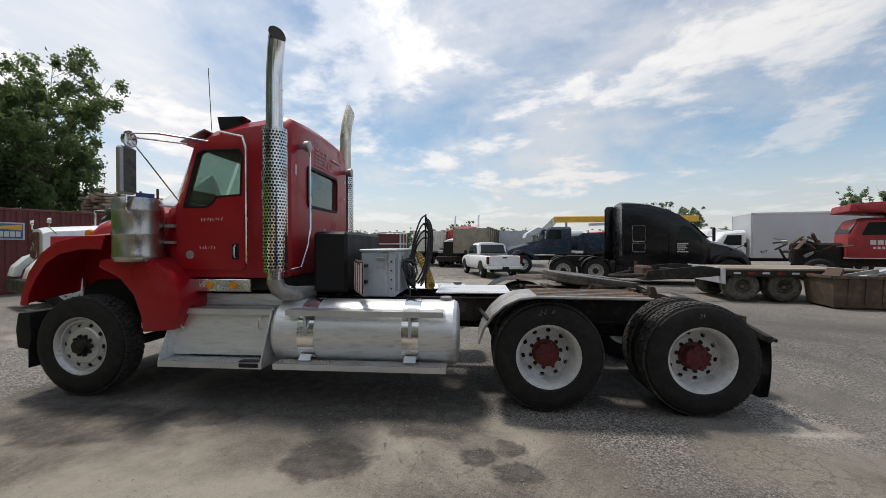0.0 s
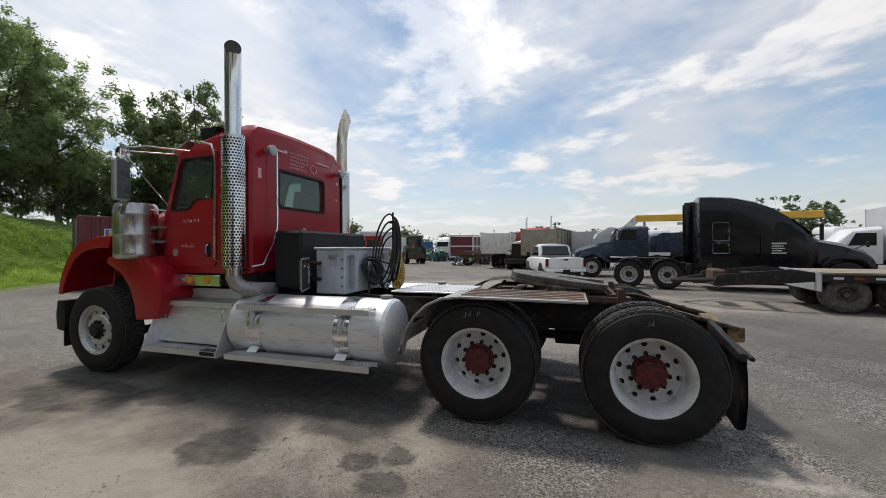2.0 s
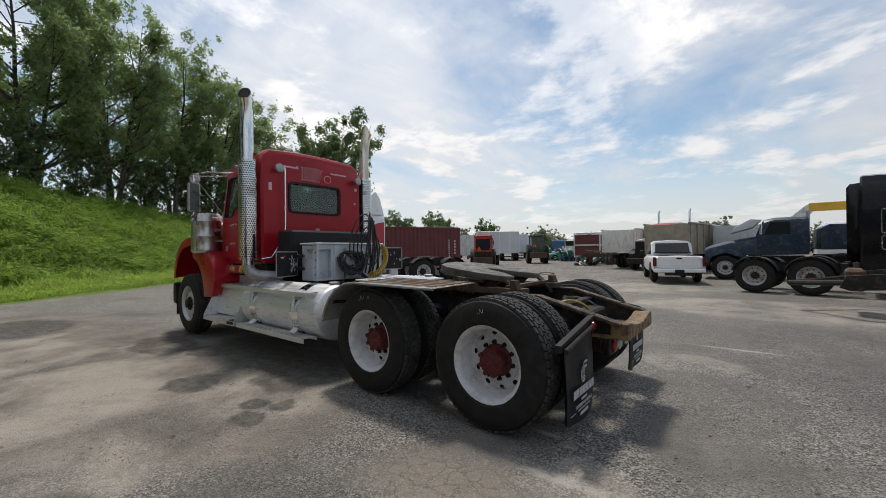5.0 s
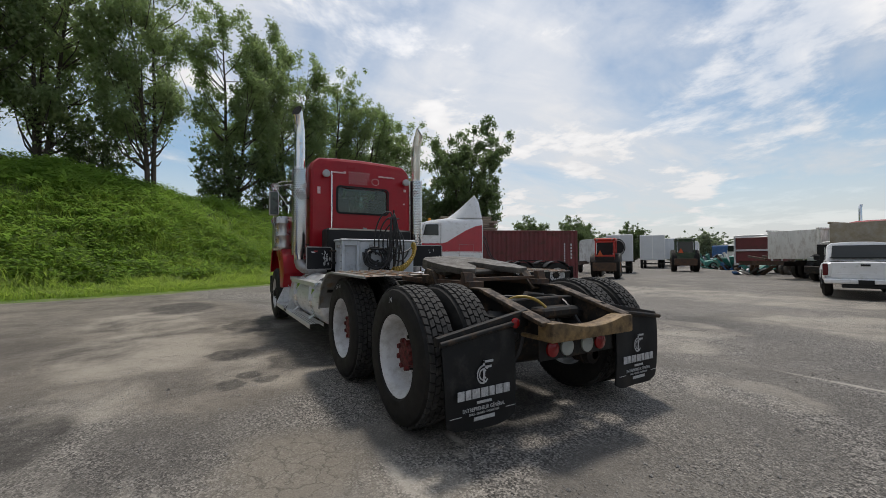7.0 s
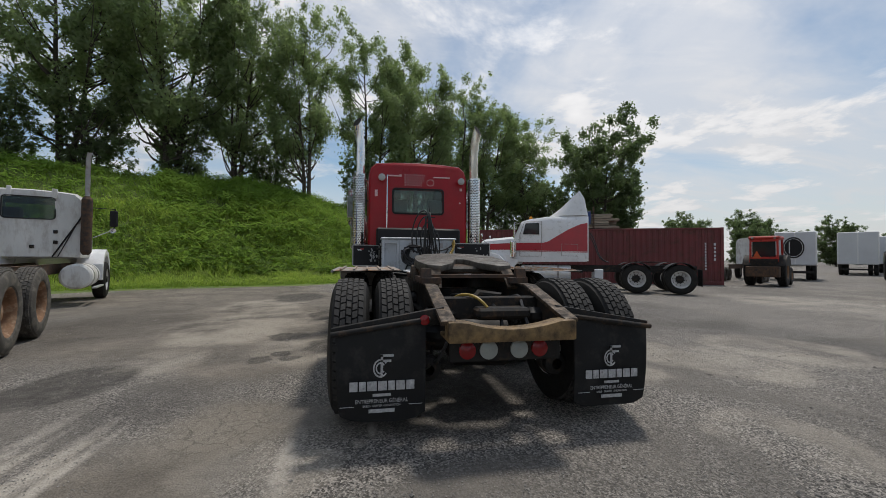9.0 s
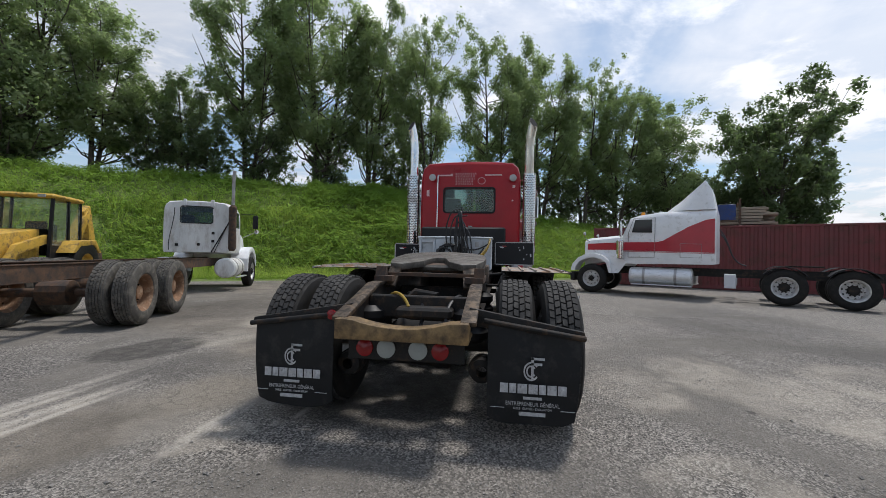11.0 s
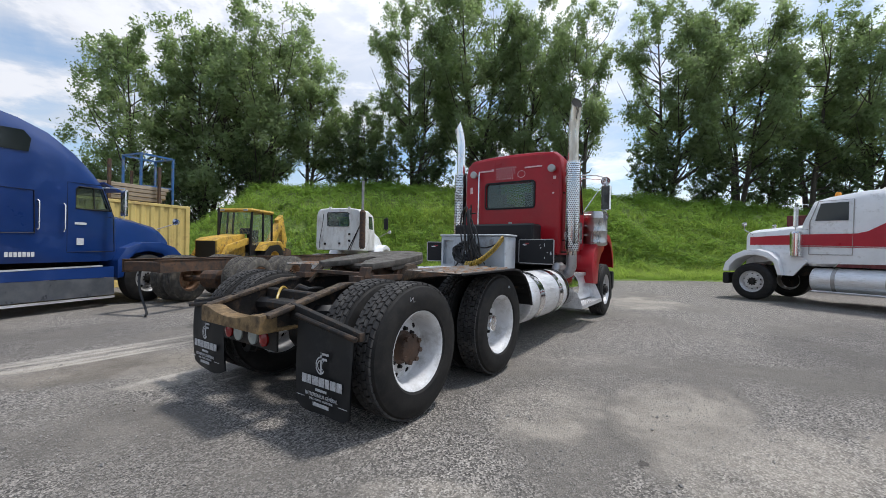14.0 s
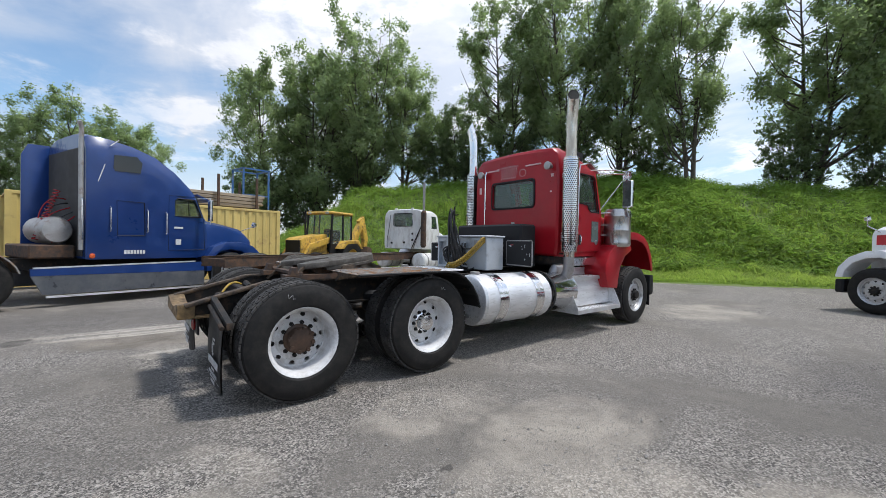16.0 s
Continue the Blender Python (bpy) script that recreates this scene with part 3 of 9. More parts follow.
DARKENED = [(4.2, 2.6, 3.2, 1.0, 0.5), (3.0, 4.6, 2.0, 1.5, 0.5), (-1.5, 5.6, 1.5, 2.2, 0.4), (1.6, -4.4, 1.5, 1.8, 0.4), (-4.5, -5.6, 1.6, 2.0, 0.4), (-5.2, 4.4, 1.1, 2.0, 0.4), (3.2, 8.5, 2.6, 1.4, 0.4), (-0.4, -2.75, 0.5, 1.6, 0.5), (-6.0, 5.6, 1.8, 2.0, 0.5)]
# packed dirt, oil stains on the yard (x, y, radius, stretch along x) and pale dusty spots
DIRT = [(-7.0, -3.9, 3.0, 2.0, 0.8), (-2.6, -2.3, 1.2, 1.7, 0.75), (-12.0, -6.0, 4.0, 1.6, 0.7), (1.2, -2.3, 0.55, 1.5, 0.6)]
# pale scrub marks of turning tyres
TRACKS = [(0.9, -3.16, 0.10, 14), (1.0, -3.02, 0.06, 18), (1.0, -2.80, 0.09, 14), (0.9, -2.66, 0.06, 16), (0.8, -1.42, 0.10, 6), (0.45, -0.9, 0.045, 4), (1.5, 3.1, 0.06, 12)]
STAINS = [(-3.15, -2.12, 0.26, 1.4), (-2.02, -2.03, 0.16, 1.2), (-1.70, -1.91, 0.15, 1.2), (-5.6, -1.7, 0.5, 1.8), (-4.6, -1.5, 0.3, 1.5), (-2.4, -1.5, 0.35, 1.6), (-1.71, -2.24, 0.15, 1.4), (-3.4, -0.7, 1.0, 2.2),
          (-6.2, -0.6, 1.0, 1.0), (-0.3, 2.7, 0.06, 1.2), (-1.0, -3.75, 0.5, 1.6), (-0.6, -0.3, 0.9, 1.6), (-9.5, -3.0, 0.8, 2.0), (2.4, -2.9, 0.2, 1.2)]
PALE_SPOTS = [(-5.2, -2.4, 0.9, 1.5), (-2.2, -1.8, 0.7, 1.3), (-4.2, -3.2, 1.2, 1.5), (-1.9, -3.3, 0.5, 1.5), (0.85, -1.75, 0.34, 1.2), (0.95, -1.3, 0.3, 1.0), (1.2, -2.75, 0.13, 9.0), (1.3, -3.05, 0.13, 9.0),
              (-0.86, 1.95, 0.5, 1.6), (-0.7, 3.4, 0.8, 1.2), (-1.4, 2.85, 0.6, 1.6), (1.06, 2.0, 0.5, 1.2), (-1.2, 4.8, 1.0, 1.2), (-9.0, 1.5, 1.0, 1.6), (-7.5, -3.5, 1.1, 1.6), (0.62, -1.0, 0.06, 1.0), (-4.0, 12.0, 2.4, 2.2), (2.0, 8.0, 2.0, 2.0)]


def build_ground():
    s = Shape()
    edges = [-900, -300, -120, -60, -40, -30, -24, -20, -16, -12, -9, -6, -4, -2, 0, 2, 4, 6, 9, 12, 16, 20, 30, 45, 70, 120, 300, 900]
    n = len(edges)
    vs = []
    for x in edges:
        for y in edges:
            soft = 0.025 * noise.noise((x * 0.35, y * 0.35, 3.0)) if max(abs(x), abs(y)) < 25 and (abs(y) > 3.1 or x > 3 or x < -8) else 0.0
            vs.append((x, y, soft - 0.012))
    s.add(vs, [(i * n + j, (i + 1) * n + j, (i + 1) * n + j + 1, i * n + j + 1) for i in range(n - 1) for j in range(n - 1)])
    solid("ground", s, ground_material(), "grey packed gravel and worn asphalt yard with oil stains and pale dust", "ground", kind="structure", smooth=180)


build_ground()

GRAVEL = material("loose_grey_stones", (0.30, 0.28, 0.255), 0.9, vary=0.45, scale=25, grain=90, bump=0.2)


def build_gravel():
    """Loose stones lie thickest beside the way round the tractor."""
    rng = np.random.default_rng(5)
    shape = np.array([(1, 0, -0.1), (-0.4, 0.9, -0.1), (-0.5, -0.85, -0.1), (0.1, 0.05, 0.75), (0.55, 0.6, 0.35)])
    tri = np.array([(0, 4, 3), (4, 1, 3), (1, 2, 3), (2, 0, 3), (0, 1, 4)])
    pts = []
    for count, x0, x1, y0, y1 in ((24000, -3.5, 4.6, -4.4, -1.2), (24000, 0.8, 4.6, -2.4, 3.4), (28000, -6.0, 3.6, 1.3, 5.2), (5000, -7, 9, 5, 11), (4000, -9, -3, -6, -1.5)):
        p = np.stack([rng.uniform(x0, x1, count), rng.uniform(y0, y1, count)], 1)
        keep = np.array([noise.noise((a * 0.8, b * 0.8, 9.0)) + 0.35 * noise.noise((a * 3.1, b * 3.1, 2.0)) > rng.uniform(-0.35, 0.35) for a, b in p])
        pts.append(p[keep])
    p = np.concatenate(pts)
    k = len(p)
    size = rng.uniform(0.003, 0.0078, k) * (1 + (rng.uniform(0, 1, k) > 0.985) * 1.6)
    ang = rng.uniform(0, 2 * np.pi, k)
    c, s = np.cos(ang)[:, None], np.sin(ang)[:, None]
    sx = rng.uniform(0.7, 1.4, (k, 1))
    vx = shape[None, :, 0] * sx
    vy = shape[None, :, 1] / sx
    v = np.stack([(vx * c - vy * s) * size[:, None] + p[:, :1], (vx * s + vy * c) * size[:, None] + p[:, 1:], shape[None, :, 2] * size[:, None] * rng.uniform(0.5, 1.1, (k, 1)) - 0.006], 2)
    me = bpy.data.meshes.new("gravel")
    me.from_pydata(v.reshape(-1, 3).tolist(), [], (tri[None] + 5 * np.arange(k)[:, None, None]).reshape(-1, 3).tolist())
    me.materials.append(GRAVEL)
    tagged(new("gravel", me), "loose grey crushed stones scattered over the yard", "gravel", kind="stuff")


build_gravel()


# ---- grass bank and trees ----
GRASS_SOIL = material("grass_soil", (0.15, 0.195, 0.048), 0.95, vary=0.35, scale=0.5, grain=12, bump=0.4, depth=0.05, second=(0.10, 0.16, 0.032), amount=0.4)
def leaf_material(name, color, share=0.42):
    m = material(name, color, 0.8, vary=0.35, scale=0.6, grain=5, bump=0.0)
    n, l = m.node_tree.nodes, m.node_tree.links
    b, out = n["Principled BSDF"], n["Material Output"]
    thin = n.new("ShaderNodeBsdfTranslucent")
    thin.inputs[0].default_value = (color[0] * 1.9, color[1] * 2.05, color[2] * 1.5, 1)
    mix = n.new("ShaderNodeMixShader")
    mix.inputs[0].default_value = share
    l.new(b.outputs[0], mix.inputs[1])
    l.new(thin.outputs[0], mix.inputs[2])
    l.new(mix.outputs[0], out.inputs[0])
    return m


def leafy_mesh(name, vs, fs, ns, mat):
    """One mesh of thin leaves that shade with the round of their clump, each wound to face its own way out."""
    v, n = np.array(vs, dtype=np.float64), np.array(ns, dtype=np.float64)
    n /= np.linalg.norm(n, axis=1)[:, None] + 1e-9
    first = np.array([f[:3] for f in fs])
    g = np.cross(v[first[:, 1]] - v[first[:, 0]], v[first[:, 2]] - v[first[:, 0]])
    turn = (g * n[first[:, 0]]).sum(1) < 0
    me = bpy.data.meshes.new(name)
    me.from_pydata(vs, [], [f[::-1] if k else f for f, k in zip(fs, turn)])
    me.polygons.foreach_set("use_smooth", [True] * len(fs))
    me.normals_split_custom_set_from_vertices(n.tolist())
    me.materials.append(mat)
    return me


GRASS_LIGHT = leaf_material("tall_green_grass", (0.185, 0.262, 0.050), 0.55)
GRASS_TIP = leaf_material("yellow_green_grass", (0.265, 0.335, 0.074), 0.55)
WEED = leaf_material("dark_green_weeds", (0.150, 0.225, 0.050), 0.55)
# foot of the bank, as points of its line; it climbs away from the yard
FOOT = [(60.0, -46.0), (20.0, -31.0), (-3.0, -21.5), (-9.5, -15.0), (-13.0, -9.0), (-14.6, -4.0), (-17.4, 0.0), (-20.5, 3.4), (-24.5, 9.5), (-29.0, 18.0), (-36.0, 30.0), (-46.0, 46.0)]


def foot_at(t):
    k = min(int(t), len(FOOT) - 2)
    a, b = Vector(FOOT[k]), Vector(FOOT[k + 1])
    w = t - k
    d = (b - a).normalized()
    return a.lerp(b, w), Vector((-d.y, d.x)) * (1 if Vector((-d.y, d.x)).dot(Vector((-1, -0.8))) > 0 else -1)


def bank_height(t, d):
    """Height of the bank at t along its foot and d metres in from it."""
    high = 6.3 - 2.2 * max(0.0, min(1.0, (t - 6.2) / 3.5)) 
    high *= max(0.0, min(1.0, (t - 1.75) / 0.75)) ** 1.5
    rise = max(0.0, min(1.0, (d - 1.6) / 13.0))
    rise = rise * rise * (3 - 2 * rise)
    p, o = foot_at(t)
    q = p + o * d
    return 0.03 * min(d, 1.5) + high * rise + (0.42 * noise.noise((q.x * 0.16, q.y * 0.16, 1.0)) + 0.18 * noise.noise((q.x * 0.6, q.y * 0.6, 4.0))) * min(1.0, d / 4.0)


def corner_normal(k):
    """The way up the bank at a point of its foot: the mean of the two stretches that meet there."""
    n = foot_at(max(0.0, k - 0.5))[1] + foot_at(min(len(FOOT) - 1.01, k + 0.5))[1]
    return n.normalized()


NORMALS = [corner_normal(k) for k in range(len(FOOT))]


def bank_point(t, d):
    k = min(int(t), len(FOOT) - 2)
    o = NORMALS[k].lerp(NORMALS[k + 1], t - k).normalized()
    q = foot_at(t)[0] + o * d
    return Vector((q.x, q.y, bank_height(t, d)))


def build_bank():
    s = Shape()
    ds = [-0.3, 0.0, 0.4, 0.9, 1.5, 2.3, 3.2, 4.2, 5.3, 6.5, 7.8, 9.2, 10.6, 12, 13.5, 15, 18, 24, 40, 70]
    nt = 12 * (len(FOOT) - 1)
    grid = []
    for i in range(nt + 1):
        t = min(i / 12, len(FOOT) - 1.001)
        wob = 0.5 * noise.noise((t * 3.0, 0.5, 0.5)) + 0.25 * noise.noise((t * 11.0, 0.5, 0.5))
        for d in ds:
            p = bank_point(t, d)
            if d <= 0.4:
                o = foot_at(t)[1]
                p = p + Vector((o.x, o.y, 0)) * wob * 0.6
                p.z = -0.02 if d < 0 else 0.012 + 0.05 * d
            grid.append(p)
    n = len(ds)
    s.add(grid, [(i * n + j, (i + 1) * n + j, (i + 1) * n + j + 1, i * n + j + 1) for i in range(nt) for j in range(n - 1)])
    solid("grass_bank", s, GRASS_SOIL, "steep green grass bank along the edge of the yard", "bank", kind="structure", smooth=180)


build_bank()


def build_grass(name, count, tall, wide, mat, lo, hi, label, seed, leafy=False):
    """Blades in tufts on the bank, thickest where the camera sees it nearest."""
    rng = random.Random(seed)
    vs, fs, ns = [], [], []
    made = 0
    while made < count:
        t = rng.uniform(2.0, 9.0) if rng.random() < 0.9 else rng.uniform(0.5, 10.5)
        d = lo + (hi - lo) * rng.random() ** 1.15
        p = bank_point(t, d)
        if noise.noise((p.x * 0.22, p.y * 0.22, seed)) + rng.uniform(-0.15, 0.9) < 0:
            continue
        made += 1
        lump = 0.75 * noise.noise((p.x * 0.42, p.y * 0.42, 7.0)) + 0.8 * noise.noise((p.x * 1.5, p.y * 1.5, 3.0))
        big = tall * rng.uniform(0.75, 1.15) * max(0.25, 1 + lump) * (0.35 + 0.65 * min(1.0, d / 2.5))
        for _ in range(5 if not leafy else 9):
            a = rng.uniform(0, 6.283)
            r = rng.uniform(0, 0.16)
            b = p + Vector((math.cos(a) * r, math.sin(a) * r, -0.03))
            lean = rng.uniform(0.05, 0.38)
            e = Vector((math.cos(a) * lean, math.sin(a) * lean, 1)) * big * rng.uniform(0.5, 1.0)
            side = Vector((-math.sin(a + 0.8), math.cos(a + 0.8), 0)) * wide * rng.uniform(0.6, 1.2)
            k = len(vs)
            if leafy:
                c = b + e
                out = Vector((math.cos(a), math.sin(a), rng.uniform(-0.4, 0.5))) * wide * 2.2
                vs.extend((c - side, c + side, c + side * 0.4 + out, c - side * 0.4 + out))
                fs.append((k, k + 1, k + 2, k + 3))
            else:
                vs.extend((b - side, b + side, b + e * 0.6 + side * 0.6, b + e * 0.6 - side * 0.6, b + e + Vector((math.cos(a), math.sin(a), -0.4)) * big * 0.18))
                fs.extend(((k, k + 1, k + 2, k + 3), (k + 3, k + 2, k + 4)))
            ns.extend([(0.9 * math.cos(a) * rng.uniform(0.3, 1.0), 0.9 * math.sin(a) * rng.uniform(0.3, 1.0), 1.0)] * (len(vs) - k))
    tagged(new(name, leafy_mesh(name, vs, fs, ns, mat)), label, "grass", kind="stuff")


build_grass("grass", 34000, 0.50, 0.019, GRASS_LIGHT, 0.1, 17.0, "tall light green grass covering the bank", 3)
build_grass("pale_grass", 16000, 0.62, 0.017, GRASS_TIP, 0.6, 9.5, "pale yellow-green grass among the weeds", 21)
build_grass("weeds", 19000, 0.58, 0.058, WEED, 3.0, 18.0, "leafy dark green weeds growing on the bank", 8, True)
build_grass("short_grass", 5000, 0.16, 0.018, GRASS_LIGHT, 0.0, 2.2, "short grass along the edge of the gravel", 12)


LEAF = leaf_material("poplar_leaves", (0.225, 0.278, 0.140), 0.52)
# distance haze is mixed into the far leaves' colour, paler and greyer
LEAF_FAR = leaf_material("haze_tinted_far_leaves", (0.165, 0.195, 0.140), 0.5)
LEAF_DARK = leaf_material("dark_tree_leaves", (0.14, 0.185, 0.092), 0.5)


def tree_meshes(seed, height, spread, stems, leaves, bare=0.24, leaf=0.165, mat=LEAF, boughs=4):
    """A poplar: tapered stems that fork low, steep limbs, and clumps of small leaves along their outer halves."""
    rng = random.Random(seed)
    wood, limbs = Shape(), []
    for s in range(stems):
        a = 6.283 * s / stems + rng.uniform(-0.5, 0.5)
        lean = rng.uniform(0.05, 0.17) if stems > 1 else 0.03
        off = 0.25 if stems > 1 else 0.0
        pts, p = [], Vector((math.cos(a) * off, math.sin(a) * off, -0.3))
        steps = 11
        h = height * (rng.uniform(0.74, 1.0) if s else 0.98)
        for i in range(steps + 1):
            pts.append(p.copy())
            p = p + Vector((math.cos(a) * lean + rng.uniform(-0.07, 0.07), math.sin(a) * lean + rng.uniform(-0.07, 0.07), 1)) * (h / steps)
        wood.tube(pts, [max(0.02, height * 0.013 * (1 - i / (steps + 0.4))) for i in range(steps + 1)], 7)
        for i in range(2, steps + 1):
            for _ in range(boughs if i < steps else 3):
                b = a + rng.gauss(0, 1.5) if stems > 1 else rng.uniform(0, 6.283)
                f = i / steps
                long = spread * (0.30 + 0.95 * math.sin(math.pi * min(1.0, f * 0.84 + 0.06))) * rng.uniform(0.45, 1.2)
                q = pts[i].lerp(pts[i - 1], rng.random())
                tip = q + Vector((math.cos(b) * long * 0.9, math.sin(b) * long * 0.9, long * rng.uniform(0.35, 1.2)))
                bend = q.lerp(tip, 0.5) + Vector((math.cos(b), math.sin(b), -0.6)) * 0.12 * long
                wood.tube([q, bend, tip], [height * 0.0048 * (1.25 - f), height * 0.0034 * (1.25 - f), 0.012], 5)
                limbs.append((q, bend, tip, f, long))
    vs, fs, ns, clumps = [], [], [], []
    for q, bend, tip, f, long in limbs:
        if f < bare or rng.random() < 0.15:
            continue
        for w in (0.1, 0.4, 0.7, 0.95, 1.1):
            if rng.random() < 0.8:
                j = 0.16 * long
                c = bend.lerp(tip, w) + Vector((rng.gauss(0, j), rng.gauss(0, j), rng.gauss(0, j)))
                clumps.append((c, rng.uniform(0.4, 1.0) * height / 16 * (1.15 - 0.5 * f)))
    total = sum(r * r for c, r in clumps)
    for c, r in clumps:
        for _ in range(int(leaves * r * r / total * rng.uniform(0.7, 1.3)) + 4):
            o = c + Vector((rng.gauss(0, 1), rng.gauss(0, 1), rng.gauss(0, 1.1))) * r * 0.42
            u = Vector((rng.uniform(-1, 1), rng.uniform(-1, 1), rng.uniform(-0.9, 0.5))).normalized()
            w = u.cross(Vector((rng.uniform(-1, 1), rng.uniform(-1, 1), rng.uniform(-1, 1)))).normalized()
            z = leaf * rng.uniform(0.6, 1.35)
            k = len(vs)
            vs.extend((o - u * z, o + w * z * 0.95 - u * z * 0.2, o + u * z))
            fs.append((k, k + 1, k + 2))
            way = (o - c) / r + Vector((c.x, c.y, 0)) * 0.12 + Vector((rng.uniform(-0.35, 0.35), rng.uniform(-0.35, 0.35), 0.25 + rng.uniform(-0.35, 0.35)))
            ns.extend([tuple(way)] * 3)
    return mesh_of("trunk", wood, BARK), leafy_mesh("crown", vs, fs, ns, mat)


def plant(meshes, x, y, z, turn, size, label, group, tall=1.0):
    t = thing("tree", pose(x, y, z, 0, 0, turn) @ Matrix.Diagonal((size, size, size * tall, 1)), label, "tree", group)
    part("trunk", meshes[0], None, t)
    part("crown", meshes[1], None, t)


POPLARS = [tree_meshes(21, 21, 3.8, 3, 34000), tree_meshes(34, 21, 3.4, 3, 31000), tree_meshes(55, 21, 4.0, 4, 36000), tree_meshes(77, 21, 3.8, 2, 27000)]
ROUND = [tree_meshes(91, 13, 3.2, 4, 40000, 0.1, 0.16, LEAF_DARK)]
BUSHY = [tree_meshes(13, 7, 2.4, 4, 9000, 0.0, 0.15, LEAF_DARK)]

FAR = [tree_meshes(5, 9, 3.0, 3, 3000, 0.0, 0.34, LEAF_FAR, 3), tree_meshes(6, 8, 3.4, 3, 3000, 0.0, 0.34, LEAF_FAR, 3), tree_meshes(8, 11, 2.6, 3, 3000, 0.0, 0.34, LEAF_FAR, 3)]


def bank_z(x, y):
    """Height of the bank under a tree, from the nearest point of its foot."""
    best = None
    for i in range(0, 12 * (len(FOOT) - 1)):
        t = i / 12
        p, o = foot_at(t)
        d = Vector((x, y)) - p
        if best is None or d.length < best[0]:
            best = (d.length, t, d.dot(o))
    return bank_height(best[1], max(0.0, min(60.0, best[2])))


# trees on the bank: x, y, kind, turn, size, height of the top over the yard
TREE_HIGH = (22.5, 22.5, 22.5, 22.5)
for x, y, kind, turn, size, top in (
        (-10.0, -36.8, 0, 70, 0.72, 19.5), (-14.0, -34.4, 1, 130, 0.9, 24.5), (-17.6, -31.6, 2, 200, 0.88, 24.0), (-20.6, -28.8, 3, 20, 0.72, 19.5),
        (-24.0, -24.3, 1, 250, 0.45, 16.0), (-26.6, -20.6, 3, 310, 0.8, 26.0), (-29.6, -15.8, 0, 20, 0.85, 28.0), (-31.0, -11.6, 1, 90, 0.6, 26.0),
        (-29.2, -5.6, 3, 150, 0.62, 23.0), (-38.0, -0.6, 3, 275, 0.8, 25.5), (-40.8, 4.6, 0, 330, 0.8, 25.5), (-42.6, 9.4, 3, 45, 0.8, 23.0), (-45.0, 13.8, 0, 105, 0.78, 22.0), (-47.4, 20.4, 3, 165, 1.0, 22.5)):
    base = bank_z(x, y) - 0.1
    plant(POPLARS[kind], x, y, base, turn, size, "tall green poplar with a forked trunk on the grass bank", "poplars along the bank", (top - base) / (TREE_HIGH[kind] * size))
plant(ROUND[0], -47.8, 32.0, bank_z(-47.8, 32.0) - 0.2, 30, 1.3, "broad dark green tree standing alone past the bank", "poplars along the bank", 1.12)
for x, y, turn, size in ((-8.5, -36.0, 0, 0.8), (-16.8, -31.5, 60, 0.75), (-22.8, -26.0, 100, 0.7), (-27.0, -19.5, 20, 0.7), (-30.0, -15.0, 140, 0.65), (-32.0, -9.0, 220, 0.7), (-37.2, -1.5, 290, 0.7), (-39.5, 2.4, 10, 0.6),
                         (-41.6, 7.0, 75, 0.7), (-43.6, 11.6, 130, 0.7), (-46.0, 16.6, 190, 0.7), (-48.0, 21.5, 40, 0.95), (-48.8, 24.6, 150, 1.0), (-49.0, 28.0, 230, 0.9), (-48.4, 35.4, 80, 0.7), (-24.6, -22.6, 260, 0.6), (-12.6, -35.0, 310, 0.7)):
    plant(BUSHY[0], x, y, bank_z(x, y) - 0.15, turn, size, "low dark green bush under the poplars", "bushes under the poplars")


# ---- wheels ----
def tyre_shape(R, w, rim, tread=True, rows=5, around=52, seg=44):
    """The tyre, and its tread blocks as a shape of their own."""
    s, blocks = Shape(), Shape()
    h, base = w / 2, R - (0.012 if tread else 0.0)
    s.lathe([(-h + 0.035, rim - 0.012), (-h + 0.006, rim + 0.022), (-h - 0.006, rim + (R - rim) * 0.5), (-h + 0.004, R - 0.075), (-h + 0.02, R - 0.035), (-h + 0.05, base - 0.004), (0, base),
             (h - 0.05, base - 0.004), (h - 0.02, R - 0.035), (h - 0.004, R - 0.075), (h + 0.006, rim + (R - rim) * 0.5), (h - 0.006, rim + 0.022), (h - 0.035, rim - 0.012)], seg=seg, close=True)
    if tread:
        wide = (w - 0.07) / rows
        for k in range(rows):
            y0 = -w / 2 + 0.035 + k * wide
            for i in range(around):
                a0 = 2 * math.pi * (i + 0.5 * (k % 2)) / around
                a1 = a0 + 2 * math.pi / around * 0.84
                skew = 0.16 * 2 * math.pi / around * (1 if k % 2 else -1)
                lo, hi = R - 0.02, R + 0.002 - (0.006 if k in (0, rows - 1) else 0)
                vs = []
                for r, c in ((lo, 0.0), (hi, 0.0015)):
                    for y, a in ((y0 + 0.003 + c, a0 + c / R), (y0 + wide - 0.003 - c, a0 + skew + c / R), (y0 + wide - 0.003 - c, a1 + skew - c / R), (y0 + 0.003 + c, a1 - c / R)):
                        vs.append((r * math.cos(a), y, r * math.sin(a)))
                blocks.add(vs, [(4, 5, 6, 7), (0, 4, 7, 3), (1, 5, 4, 0), (2, 6, 5, 1), (3, 7, 6, 2)])
    return s, blocks if tread else None


